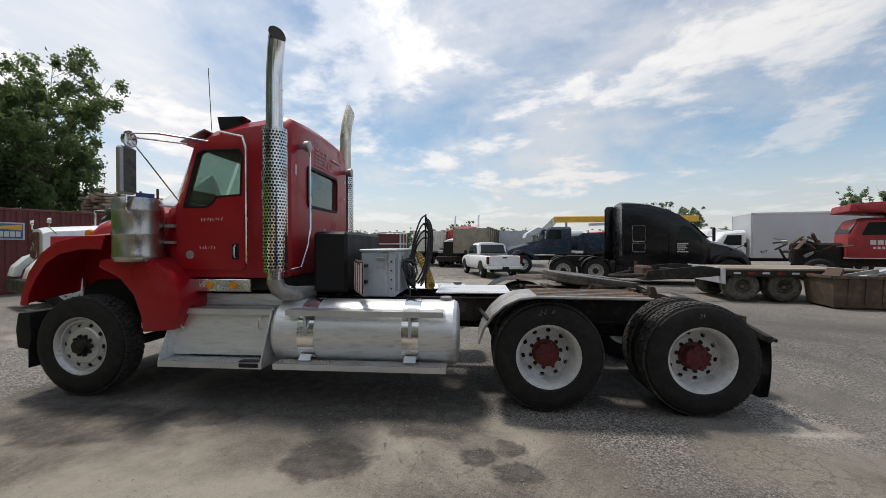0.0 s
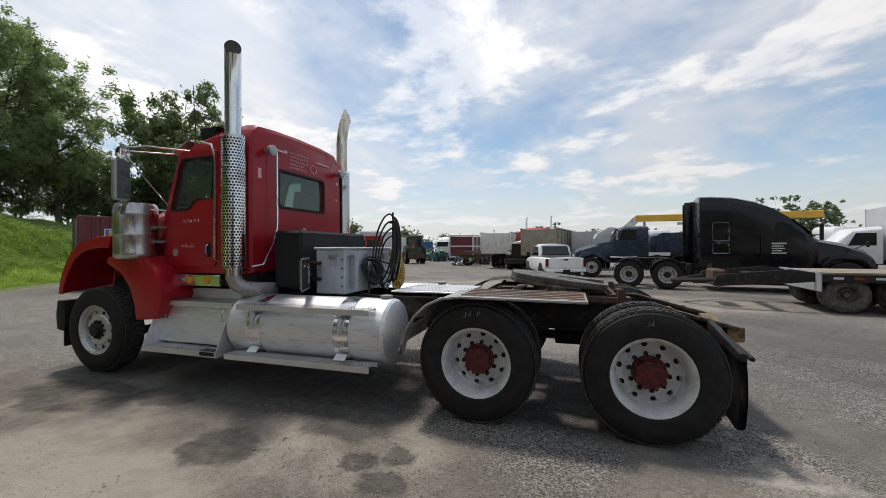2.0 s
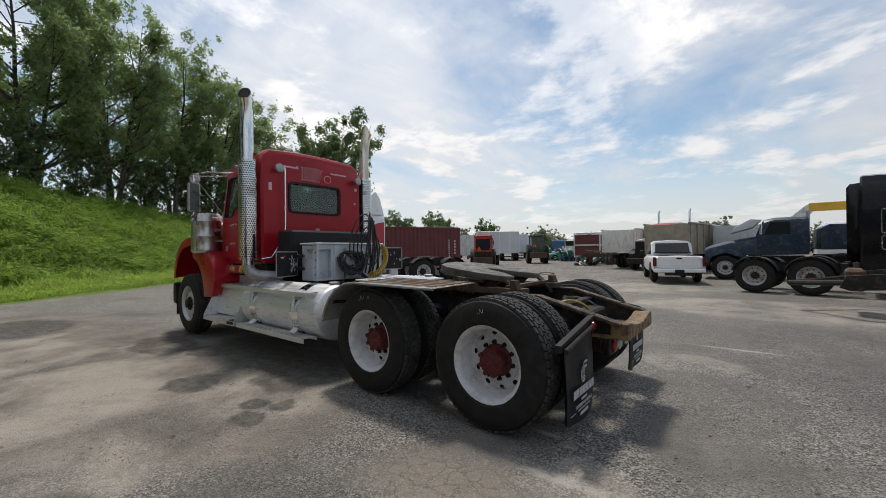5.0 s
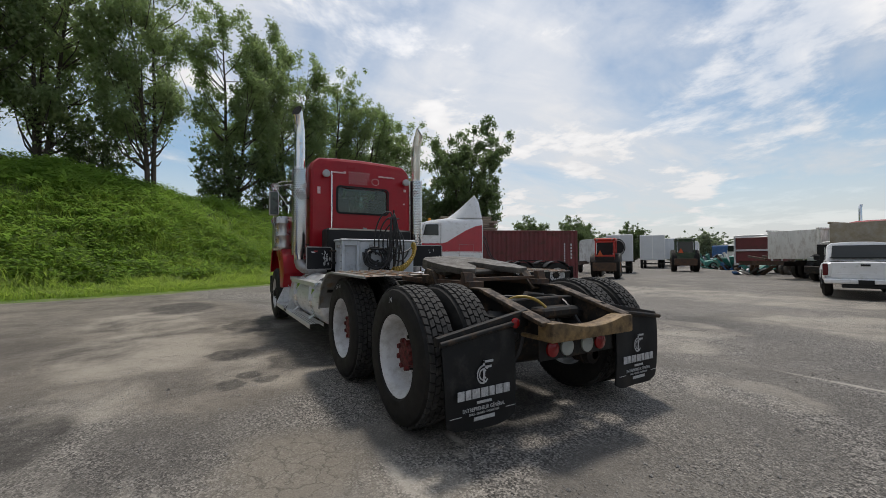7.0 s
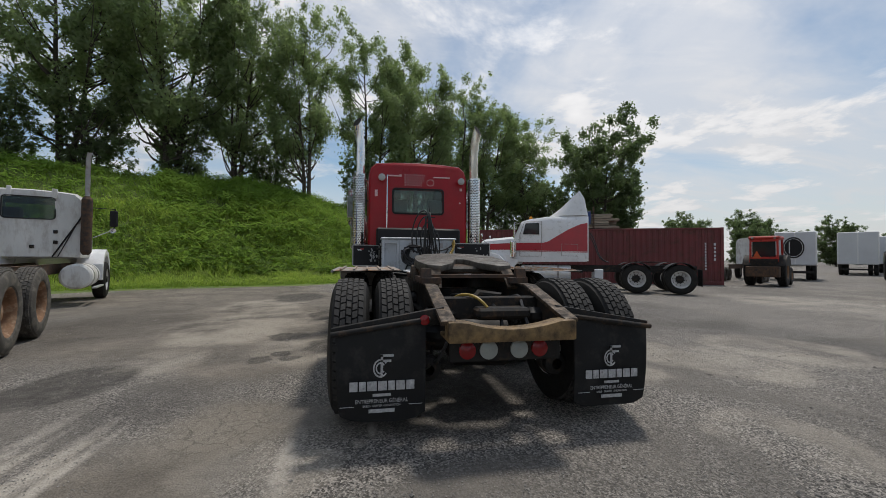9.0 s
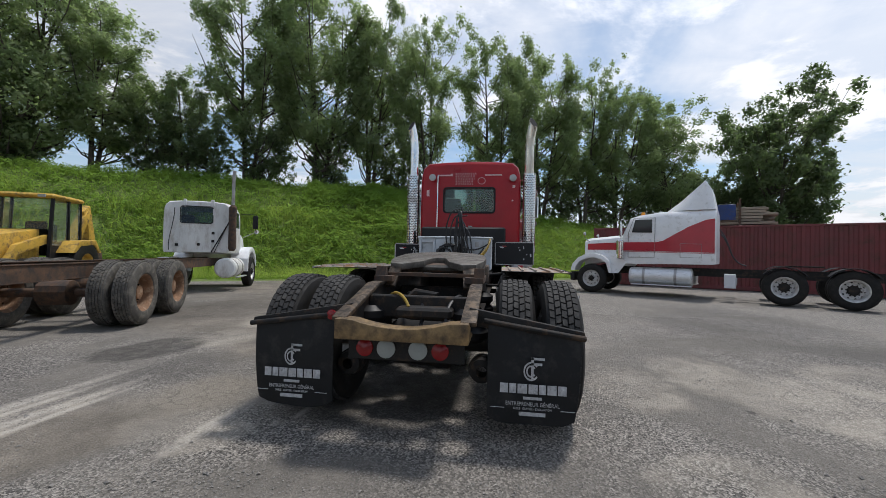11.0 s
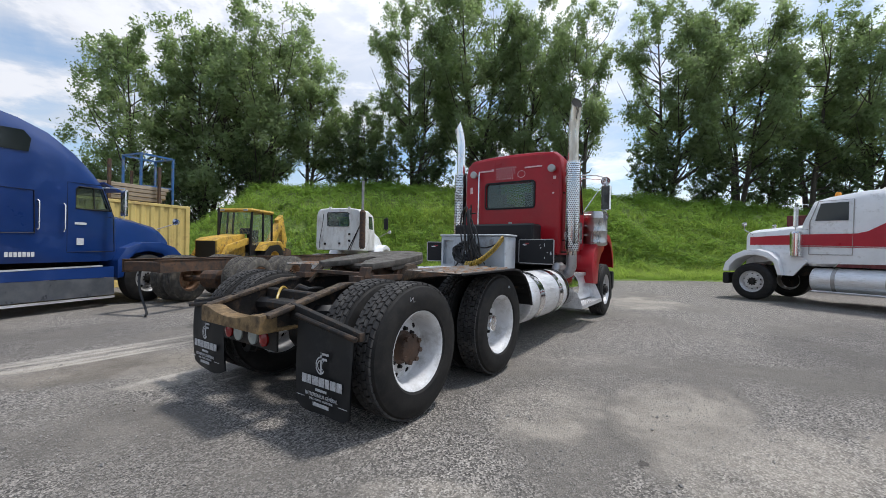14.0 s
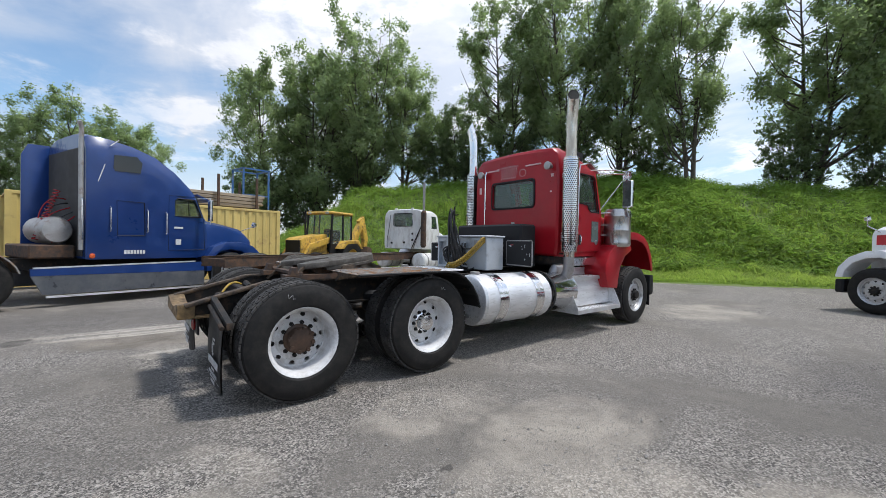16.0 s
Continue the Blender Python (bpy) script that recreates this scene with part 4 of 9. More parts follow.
def rim_shape(rim, w, deep, holes=10, seg=36):
    """A disc wheel. deep: how far the disc lies in from the outer flange (negative: it bulges towards it)."""
    s = Shape()
    h = w / 2 - 0.03
    yd = -h + deep
    s.lathe([(-h - 0.004, rim + 0.014), (-h - 0.012, rim + 0.004), (-h - 0.002, rim - 0.012), (-h + 0.03, rim - 0.03), (-h + 0.045, rim - 0.034), (yd - 0.03, rim - 0.036), (yd - 0.008, rim - 0.044), (yd, rim - 0.056)] if deep > 0.1 else
            [(-h - 0.004, rim + 0.014), (-h - 0.012, rim + 0.004), (-h - 0.002, rim - 0.012), (-h + 0.03, rim - 0.03), (yd - 0.02, rim - 0.05), (yd, rim - 0.056)], seg=seg)
    s.lathe([(yd, rim - 0.056), (yd + 0.02, rim - 0.044), (h, rim - 0.02), (h + 0.008, rim + 0.012)], seg=seg)
    r1, r0 = rim - 0.056, rim * 0.645
    s.holed(lambda u, v: ((r0 + (r1 - r0) * v) * math.cos(-2 * math.pi * u), yd - 0.012 * (1 - v), (r0 + (r1 - r0) * v) * math.sin(-2 * math.pi * u)), holes, 1, 0.175, 0.40)
    s.lathe([(yd - 0.012, r0), (yd - 0.022, r0 - 0.012), (yd - 0.022, 0.06)], seg=24)
    return s, yd


def nut_shape(y, size=0.017, long=0.035):
    return Shape().lathe([(y, size * 1.25), (y - 0.008, size * 1.25), (y - 0.009, size), (y - long, size * 0.9), (y - long, 0.001)], (0, 0, 0), "y", 6)


class WheelKit:
    """Meshes of one kind of wheel, shared by all wheels of that kind."""

    def __init__(self, R=0.53, w=0.28, rim=0.305, deep=0.195, tyre=None, rimm=None, hubm=None, hub_long=0.11, hub_r=0.11, tread=True, rows=5, seg=44, lobes=True, nut=None):
        body, blocks = tyre_shape(R, w, rim, tread, rows, seg=seg)
        self.tyre = mesh_of("tyre", body, tyre or RUBBER)
        self.blocks = mesh_of("tread_blocks", blocks, tyre or TREAD_RUBBER) if blocks else None
        shape, yd = rim_shape(rim, w, deep)
        self.rim = mesh_of("wheel", shape, rimm or RIM_WHITE)
        drum = Shape().lathe([(yd + 0.012, 0.05), (yd + 0.012, rim - 0.075), (yd + 0.06, rim - 0.07), (yd + 0.07, rim - 0.09), (yd + 0.07, 0.05)], seg=24)
        self.drum = mesh_of("brake_drum", drum, IRON)
        hub = Shape()
        y = yd - 0.02
        hub.lathe([(y + 0.01, hub_r * 1.25), (y - 0.01, hub_r * 1.22), (y - 0.02, hub_r), (y - hub_long * 0.8, hub_r * 0.94), (y - hub_long * 0.88, hub_r * 1.02), (y - hub_long * 0.97, hub_r * 0.96),
                   (y - hub_long, hub_r * 0.75), (y - hub_long - 0.006, 0.001)], seg=20)
        if lobes:
            for i in range(8):
                a = 2 * math.pi * i / 8
                c = (hub_r * 0.93 * math.cos(a), 0, hub_r * 0.93 * math.sin(a))
                hub.lathe([(y - hub_long * 0.8, 0.022), (y - hub_long - 0.012, 0.02), (y - hub_long - 0.012, 0.001)], c, "y", 6)
        self.hub = mesh_of("hub", hub, hubm or HUB_RED)
        self.nut, self.nut_r = mesh_of("wheel_nut", nut_shape(y + 0.005), nut or IRON), min(hub_r * 1.38, rim * 0.49)
        self.R = R

    def mount(self, parent, x, y, z, side, hub=None, hublabel="", bare=False, turn=0.0):
        """side: -1 puts the outer face to the left, 1 to the right."""
        at = pose(x, y, z, 0, 0, 0 if side < 0 else 180) @ pose(0, 0, 0, 0, turn, 0)
        wheel = part("wheel", self.rim, None, parent, at=at)
        part("tyre", self.tyre, None, wheel)
        if self.blocks:
            tagged(part("tread", self.blocks, None, wheel), kind="stuff")
        if not bare:
            part("brake_drum", self.drum, None, wheel)
            part("hub", hub or self.hub, None, wheel, hublabel)
            for i in range(10):
                a = 2 * math.pi * (i + 0.5) / 10
                part("wheel_nut", self.nut, None, wheel, at=pose(self.nut_r * math.cos(a), 0, self.nut_r * math.sin(a)))


DRIVE = WheelKit()
DRIVE_RUSTY = WheelKit(hubm=HUB_RUST)
DRIVE_CHROME = WheelKit(hubm=CHROME, hub_r=0.085, lobes=False)
STEER = WheelKit(R=0.53, w=0.30, deep=0.05, rimm=RIM_STEEL, hubm=IRON, hub_long=0.07, hub_r=0.075, rows=4, lobes=False)

# ---- the red tractor: its nose points along -x, its left side faces -y ----
red_tractor = thing("semi_truck", pose(0, 0, 0), "red conventional semi tractor with chrome stacks and a bare fifth wheel", "truck")
T = red_tractor
both(lambda s: STEER.mount(T, -6.22, s * 1.06, 0.53, s, turn=20))
for x, kit in ((0.07, DRIVE), (-1.33, DRIVE)):
    kit.mount(T, x, -1.075, 0.53, -1, turn=25 + 40 * x)
    kit.mount(T, x, -0.74, 0.53, 1, bare=True)
DRIVE_RUSTY.mount(T, 0.07, 1.075, 0.53, 1, turn=12)
DRIVE_CHROME.mount(T, -1.33, 1.075, 0.53, 1, turn=50)
# white marker scribbles on the sidewalls
face = min(v.co.y for v in DRIVE.tyre.vertices if abs(math.hypot(v.co.x, v.co.z) - 0.44) < 0.03) - 0.002
for x, s, marks in ((-1.33, -1, ((-0.10, 0.43, 0.05, 0.07), (0.02, 0.44, 0.035, 0.03))), (0.07, -1, ((-0.05, 0.42, 0.04, 0.05),)), (0.07, 1, ((0.10, 0.41, 0.04, 0.06),)), (-1.33, 1, ((-0.16, 0.39, 0.03, 0.05),))):
    for dx, dz, h, w in marks:
        y = s * 1.075 - face * (1 if s > 0 else -1)
        part("chalk_mark", Shape().tube([(x + dx, y, 0.53 + dz - h * 0.4), (x + dx + w * 0.3, y, 0.53 + dz - h * 0.5), (x + dx + w * 0.35, y, 0.53 + dz + h * 0.4), (x + dx + w * 0.9, y, 0.53 + dz - h * 0.3), (x + dx + w, y, 0.53 + dz + h * 0.6)], 0.0018, 5), PRINT_WORN, T)
both(lambda s: s > 0 and [DRIVE.mount(T, x, 0.74, 0.53, -1, bare=True) for x in (0.07, -1.33)])

# chassis
def rail(s):
    r = Shape()
    web = [(-6.75, 0.74), (-6.75, 0.99), (0.22, 1.0), (0.86, 0.82), (0.88, 0.70), (0.30, 0.70), (0.0, 0.73)]
    r.prism(web, s * 0.40, s * 0.41)
    for (x0, z0), (x1, z1) in (((-6.75, 0.985), (0.22, 0.995)), ((0.22, 0.995), (0.88, 0.81)), ((-6.75, 0.745), (0.0, 0.735))):
        r.beam((x0, s * 0.425, z0), (x1, s * 0.425, z1), 0.085, 0.014)
    part("frame_rail", r, IRON, T)
    worn = Shape()
    worn.beam((0.17, s * 0.43, 1.000), (0.885, s * 0.43, 0.812), 0.105, 0.034)
    part("rail_end_plate", worn, RAIL_WORN, T, "bare worn steel plate on the sloped rail end", bevel=0.012)
    part("rail_top_wear", Shape().beam((-1.0, s * 0.43, 1.006), (0.19, s * 0.43, 1.006), 0.088, 0.014), RAIL_WORN, T, bevel=0.004)


both(rail)
for x in (-6.6, -5.2, -3.9, -2.2, -0.63, 0.35):
    part("crossmember", Shape().box((x - 0.04, -0.40, 0.76), (x + 0.04, 0.40, 0.93), 0.01), IRON, T)
tail = Shape()
N = 14
top = [(-0.44 + 0.88 * i / N, 0.825 - 0.05 * max(0.0, 1 - (abs(-0.44 + 0.88 * i / N) / 0.33) ** 2)) for i in range(N + 1)]
tail.prism(top + [(0.44, 0.69), (-0.44, 0.69)], 0.80, 0.94, "x")
tail.prism([(-0.44, 0.69), (-0.44, 0.72), (0.44, 0.72), (0.44, 0.69)], 0.62, 0.80, "x")
part("tail_beam", tail, TAIL_METAL, T, "yellowed rusty rear crossbeam with a curved dip", bevel=0.03)
lamp_bar = Shape().box((0.76, -0.40, 0.53), (0.78, 0.40, 0.70), 0.006)
part("lamp_panel", lamp_bar, IRON, T)
for y, mat, r, lab in ((-0.28, LAMP_RED, 0.052, "red tail lamp"), (-0.13, LAMP_WHITE, 0.057, "clear round lamp"), (0.09, LAMP_WHITE, 0.057, "clear round lamp"), (0.24, LAMP_RED, 0.052, "red tail lamp")):
    part("tail_lamp", Shape().lathe([(0.78, r * 1.12), (0.795, r * 1.12), (0.797, r), (0.806, r * 0.7), (0.81, 0.001)], (0, y, 0.61), "x", 20), mat, T, lab)
part("marker_lamp", Shape().lathe([(0.70, 0.035), (0.715, 0.035), (0.722, 0.02), (0.724, 0.001)], (0, -0.56, 0.81), "x", 14), LAMP_RED, T, "red side marker lamp")
for s, deep in ((-1, 0), (1, 0)):
    bar = Shape()
    bar.prism([(s * 0.42, 0.895), (s * 1.18, 0.762), (s * 1.18, 0.705), (s * 0.42, 0.775)], 0.635, 0.685, "x")
    bar.tube([(0.70, s * 0.52, 0.815), (0.715, s * 1.18, 0.725)], 0.02, 8)
    part("flap_bar", bar, IRON, T, "tapered black steel bar over the mud flap", bevel=0.012)
    sheet = Shape()
    n = 10
    rings = []
    for j in range(n + 1):
        z = 0.75 - 0.61 * j / n
        wav = 0.015 * math.sin(3.0 * j / n)
        rings.append([(0.69 + wav + 0.012 * math.sin(7 * i / 8 + s), s * (0.55 + (0.60 - 0.035 * (j / n) ** 2) * i / 8), z + 0.05 * (1 - i / 8) * (1 - j / n) + 0.045 * abs(i / 4 - 1) ** 5 * (j / n) ** 8) for i in range(9)])
    for th in (0.0, 0.012):
        sheet.add([(x - th, y, z) for r in rings for x, y, z in r], [(j * 9 + i, j * 9 + i + 1, (j + 1) * 9 + i + 1, (j + 1) * 9 + i) if (s > 0) == (th == 0) else (j * 9 + i, (j + 1) * 9 + i, (j + 1) * 9 + i + 1, j * 9 + i + 1) for j in range(n) for i in range(8)])
    flap = part("mud_flap", sheet, FLAP_BLACK, T, "black rubber mud flap with faded white print")
    # print: a ring emblem, a bar for the firm's name, two lines of words, a bar for the number
    at = lambda y, z: pose(0.722, s * 0.845 + y, z, 90, 0, 90)
    ring = Shape()
    for r0, r1, a0, a1 in ((0.062, 0.050, 0.6, 5.7), (0.040, 0.029, 0.6, 5.7)):
        k = 22
        pts = [[(0, r * math.cos(a0 + (a1 - a0) * i / k) * 0.8, r * math.sin(a0 + (a1 - a0) * i / k)) for i in range(k + 1)] for r in (r0, r1)]
        ring.add(pts[0] + pts[1], [(i, i + 1, k + 2 + i, k + 1 + i) for i in range(k)])
    for z0, wd in ((0.075, 0.085), (0.04, 0.07)):
        ring.box((-0.001, 0.0, z0), (0.001, wd, z0 + 0.016))
    ring.box((-0.001, 0.0, -0.05), (0.001, 0.016, 0.09))
    part("emblem", ring, PRINT_WORN, flap, at=pose(0.722, s * 0.845 - 0.01, 0.50))
    name = Shape()
    lengths = (0.052, 0.044, 0.062, 0.058, 0.044, 0.058, 0.054)
    y = -sum(lengths) / 2 - 0.024
    for wd in lengths:
        name.box((-0.001, y, -0.031), (0.001, y + wd, 0.031), 0.0004)
        y += wd + 0.009
    bars("name_bar", name, PRINT_WORN, flap, at=pose(0.722, s * 0.845, 0.385))
    part("name_bar", Shape().box((-0.001, -0.06, -0.009), (0.001, 0.06, 0.009)), PRINT_WORN, flap, at=pose(0.722, s * 0.845, 0.325))
    words("ENTREPRENEUR GÉNÉRAL", 0.036, PRINT_WORN, "print_line", flap, at(0, 0.285), 0.82)
    words("SABLE - GRAVIER - EXCAVATION", 0.021, PRINT_WORN, "print_line", flap, at(0, 0.255), 0.8)
    for sy in (-1, 1):
        part("print_rule", Shape().box((-0.001, -0.045, -0.002), (0.001, 0.045, 0.002)), PRINT_WORN, flap, at=pose(0.722, s * 0.845 + sy * 0.225, 0.255))
    part("number_bar", Shape().box((-0.001, -0.085, -0.012), (0.001, 0.085, 0.012)), PRINT_WORN, flap, at=pose(0.722, s * 0.845, 0.222))

# axles, suspension and hoses between the rails
for x in (0.07, -1.33):
    part("axle", Shape().tube([(x, -0.95, 0.53), (x, -0.3, 0.53), (x, -0.22, 0.53), (x, 0.22, 0.53), (x, 0.3, 0.53), (x, 0.95, 0.53)], [0.07, 0.075, 0.2, 0.22, 0.075, 0.07], 14), IRON, T)
    def bag(s, x=x):
        part("air_spring", Shape().lathe([(0.60, 0.11), (0.63, 0.14), (0.68, 0.145), (0.72, 0.11), (0.76, 0.14), (0.81, 0.14), (0.85, 0.09)], (x + 0.28, s * 0.40, 0), "z", 18), BLACK_PLASTIC, T)
        part("brake_chamber", Shape().lathe([(0, 0.06), (0.03, 0.09), (0.12, 0.09), (0.125, 0.1), (0.14, 0.1), (0.145, 0.09), (0.2, 0.085), (0.22, 0.04)], (x + 0.25, s * 0.50, 0.42), "x", 16), IRON, T)
    both(bag)
part("drive_shaft", Shape().tube([(-6.0, 0, 0.62), (-3.8, 0, 0.66), (-1.55, 0, 0.6), (0.0, 0, 0.56)], [0.05, 0.06, 0.05, 0.05], 10), IRON, T)
part("steer_axle", Shape().tube([(-6.22, -0.9, 0.5), (-6.22, -0.6, 0.42), (-6.22, 0.6, 0.42), (-6.22, 0.9, 0.5)], 0.06, 8), IRON, T)
gear = Shape()
gear.tube([(0.20, -0.30, 0.80), (0.42, -0.05, 0.80), (0.5, 0.22, 0.81)], 0.05, 10)
gear.box((0.38, -0.14, 0.78), (0.56, 0.28, 0.86), 0.02)
gear.tube([(0.30, 0.05, 0.86), (0.28, 0.12, 0.93), (0.27, -0.05, 0.95), (0.3, -0.14, 0.86)], 0.032, 8)
part("suspension_gear", gear, IRON, T)
for pts, mat, r in (([(0.2, -0.3, 0.84), (0.3, -0.25, 0.98), (0.42, -0.12, 0.98), (0.5, -0.05, 0.86)], YELLOW_HOSE, 0.012), ([(0.1, 0.3, 0.9), (0.3, 0.32, 0.96), (0.5, 0.2, 0.9), (0.6, 0.25, 0.7)], HOSE, 0.014),
                    ([(-0.1, -0.2, 0.9), (0.2, -0.1, 0.95), (0.4, 0.1, 0.92), (0.55, 0.05, 0.72)], HOSE, 0.014), ([(0.55, -0.34, 0.7), (0.62, -0.45, 0.45), (0.5, -0.5, 0.4), (0.35, -0.45, 0.55)], HOSE, 0.013)):
    q = [Vector(p) for p in pts]
    line = [((1 - u) ** 3 * q[0] + 3 * u * (1 - u) ** 2 * q[1] + 3 * u * u * (1 - u) * q[2] + u ** 3 * q[3]) for u in [i / 12 for i in range(13)]]
    part("air_line", Shape().tube(line, r, 7), mat, T)
for y in (-0.1, 0.12, 0.2):
    part("air_tank", Shape().lathe([(-0.9, 0.02), (-0.88, 0.09), (-0.4, 0.09), (-0.38, 0.02)], (0.2, y * 2.2, 0.62), "x", 14), IRON, T) if y < 0.15 else None

# fifth wheel
plate = Shape()
outline = [(-0.52, 0.12), (-0.50, -0.12), (-0.42, -0.32), (-0.25, -0.44), (0.0, -0.47), (0.22, -0.46), (0.46, -0.40), (0.50, -0.28), (0.30, -0.13), (0.08, -0.07), (0.02, -0.04),
           (0.02, 0.04), (0.08, 0.07), (0.30, 0.13), (0.50, 0.28), (0.46, 0.40), (0.22, 0.46), (0.0, 0.47), (-0.25, 0.44), (-0.42, 0.32), (-0.50, 0.12)]
plate.prism(outline, -0.038, 0.022, "z")
fifth = part("fifth_wheel", plate, COUPLER, T, "greasy worn steel coupling plate, rusted at its edge", bevel=0.008, at=pose(-0.66, 0, 1.205, 0, 7, 0))
under = Shape()
for s in (-1, 1):
    under.prism([(-0.3, -0.03), (0.38, -0.03), (0.3, -0.12), (-0.2, -0.13)], s * 0.30 - 0.03, s * 0.30 + 0.03)
    under.prism([(-0.12, -0.03), (0.12, -0.03), (0.2, -0.16), (-0.2, -0.16)], s * 0.42 - 0.02, s * 0.42 + 0.02)
under.box((0.02, -0.3, -0.1), (0.22, 0.3, -0.03), 0.01)
part("coupling_base", under, RUST_IRON, fifth)
skirt = Shape().tube([(x * 0.96, y * 0.95, -0.055) for x, y in outline if x < 0.3 and abs(y) > 0.1], 0.03, 6)
part("plate_skirt", skirt, COUPLER, fifth)
for s in (-1, 1):
    part("pivot_bracket", Shape().prism([(-0.17, -0.20), (0.17, -0.20), (0.07, -0.05), (-0.07, -0.05)], s * 0.47 - 0.03, s * 0.47 + 0.03), RAIL_WORN, fifth, "rust orange pivot bracket", bevel=0.01)
    part("lead_ramp", Shape().beam((0.46, s * 0.34, -0.012), (0.66, s * 0.36, -0.16), 0.11, 0.025), RAIL_WORN, fifth, "rusty guide ramp")
for s in (-1, 1):
    part("slide_rail", Shape().beam((-1.35, s * 0.40, 1.035), (0.02, s * 0.40, 1.035), 0.16, 0.05), RUST_IRON, T, "rust brown slide rail")
    part("end_stop", Shape().prism([(-0.10, 1.05), (-0.02, 1.05), (-0.05, 1.14), (-0.10, 1.14)], s * 0.44 - 0.045, s * 0.44 + 0.045), RUST_IRON, T)
for x, w in ((-0.14, 0.07), (-1.1, 0.1)):
    part("slide_cross_bar", Shape().beam((x, -0.44, 1.07), (x, 0.44, 1.07), w, 0.03), RUST_IRON, T)

# fenders over the front drive axle
def fender(s):
    arc = [(-0.40, 1.115), (-1.45, 1.125), (-1.62, 1.105), (-1.76, 1.04), (-1.87, 0.94), (-1.95, 0.82), (-2.0, 0.68)]
    ya, yb = s * 0.63, s * 1.27
    flat, curve = Shape(), Shape()
    for sh, pts in ((flat, arc[:2]), (curve, arc[1:])):
        for (x0, z0), (x1, z1) in zip(pts, pts[1:]):
            for t in (0, 0.006):
                q = [(x0, ya, z0 - t), (x0, yb, z0 - t - 0.006), (x1, yb, z1 - t - 0.006), (x1, ya, z1 - t)]
                sh.add(q, [(0, 1, 2, 3) if (s < 0) == (t > 0) else (3, 2, 1, 0)])
    for i in range(5):
        y = ya + (yb - ya) * (0.12 + 0.19 * i)
        flat.beam((-0.42, y, 1.122), (-1.45, y, 1.13), 0.02, 0.012)
    lip = [(x, yb, z - 0.012) for x, z in arc]
    curve.tube(lip, 0.013, 6)
    part("fender_plate", flat, PLATE, T, "flat fender plate, rusted along its rear end")
    part("fender", curve, FENDER_GREY if s < 0 else BLACK_PLASTIC, T, "" if s < 0 else "black curved fender front")
    part("fender_bracket", Shape().tube([(-1.4, s * 0.42, 1.02), (-1.4, s * 1.1, 1.1)], 0.02, 8), IRON, T)
    part("fender_bracket", Shape().tube([(-1.98, s * 0.42, 0.86), (-1.9, s * 1.2, 0.88)], 0.02, 8), IRON, T)


both(fender)

# deck plate behind the cab
deck = Shape()
deck.box((-2.50, -0.42, 1.035), (-1.62, 0.42, 1.055), 0.004)
part("deck_plate", deck, ALUMINIUM, T, "bright ribbed aluminium deck plate")
ribs = Shape()
for i in range(20):
    for j in range(2):
        ribs.box((-2.46 + 0.042 * i, -0.38 + 0.4 * j, 1.055), (-2.445 + 0.042 * i, -0.04 + 0.4 * j, 1.060))
part("deck_ribs", ribs, ALUMINIUM, T)

# fuel tanks, steps
def tank(s):
    x0, x1 = (-4.12, -2.20) if s < 0 else (-3.56, -2.16)
    yc, zc, r = s * 0.885, 0.69, 0.335
    part("fuel_tank", Shape().lathe([(x0, 0.001), (x0 + 0.004, r - 0.06), (x0 + 0.02, r - 0.02), (x0 + 0.05, r), (x1 - 0.05, r), (x1 - 0.02, r - 0.02), (x1 - 0.004, r - 0.06), (x1, 0.001)], (0, yc, zc), "x", 48), ALUMINIUM, T, "brushed aluminium fuel tank")
    for x in ((-3.73, -2.67) if s < 0 else (-3.25, -2.5)):
        part("tank_strap", Shape().lathe([(x - 0.085, r + 0.002), (x - 0.085, r + 0.007), (x + 0.085, r + 0.007), (x + 0.085, r + 0.002)], (0, yc, zc), "x", 48), CHROME, T, "polished steel tank strap")
        if s < 0:
            part("strap_bolt", Shape().beam((x, yc - 0.335, 0.93), (x, yc - 0.36, 0.70), 0.035, 0.02, 1.57), TREAD_METAL, T)
            part("step_bracket", Shape().beam((x, yc - 0.20, 0.96), (x, yc - 0.36, 0.935), 0.10, 0.01), TREAD_METAL, T)
            part("step_bracket", Shape().beam((x, yc - 0.30, 0.50), (x, yc - 0.36, 0.455), 0.12, 0.012), TREAD_METAL, T)
    part("filler_cap", Shape().lathe([(1.0, 0.055), (1.03, 0.055), (1.032, 0.065), (1.055, 0.065), (1.06, 0.05), (1.06, 0.001)], (x1 + 0.0 - 0.14, yc * 0.98, 0.0), "z", 14), STEEL_DULL, T)
    part("tank_plug", Shape().lathe([(0, 0.03), (0.02, 0.03), (0.02, 0.001)], (x1 + 0.0, yc, zc - 0.2), "x", 8), STEEL_DULL, T)


both(tank)
for x0, x1, ya, yb, z in ((-3.92, -2.34, -1.10, -1.25, 0.955), (-4.02, -2.31, -1.14, -1.31, 0.435)):
    tr = Shape()
    tr.holed(lambda u, v: (x0 + (x1 - x0) * u, yb + (ya - yb) * v, z), 52, 5, 0.3)
    tr.prism([(x0, z), (x1, z), (x1, z - 0.055), (x0, z - 0.055)], yb - 0.004, yb)
    tr.prism([(x0, z), (x1, z), (x1, z - 0.04), (x0, z - 0.04)], ya, ya + 0.004)
    part("tank_step", tr, TREAD_METAL, T, "perforated aluminium step rail along the tank")

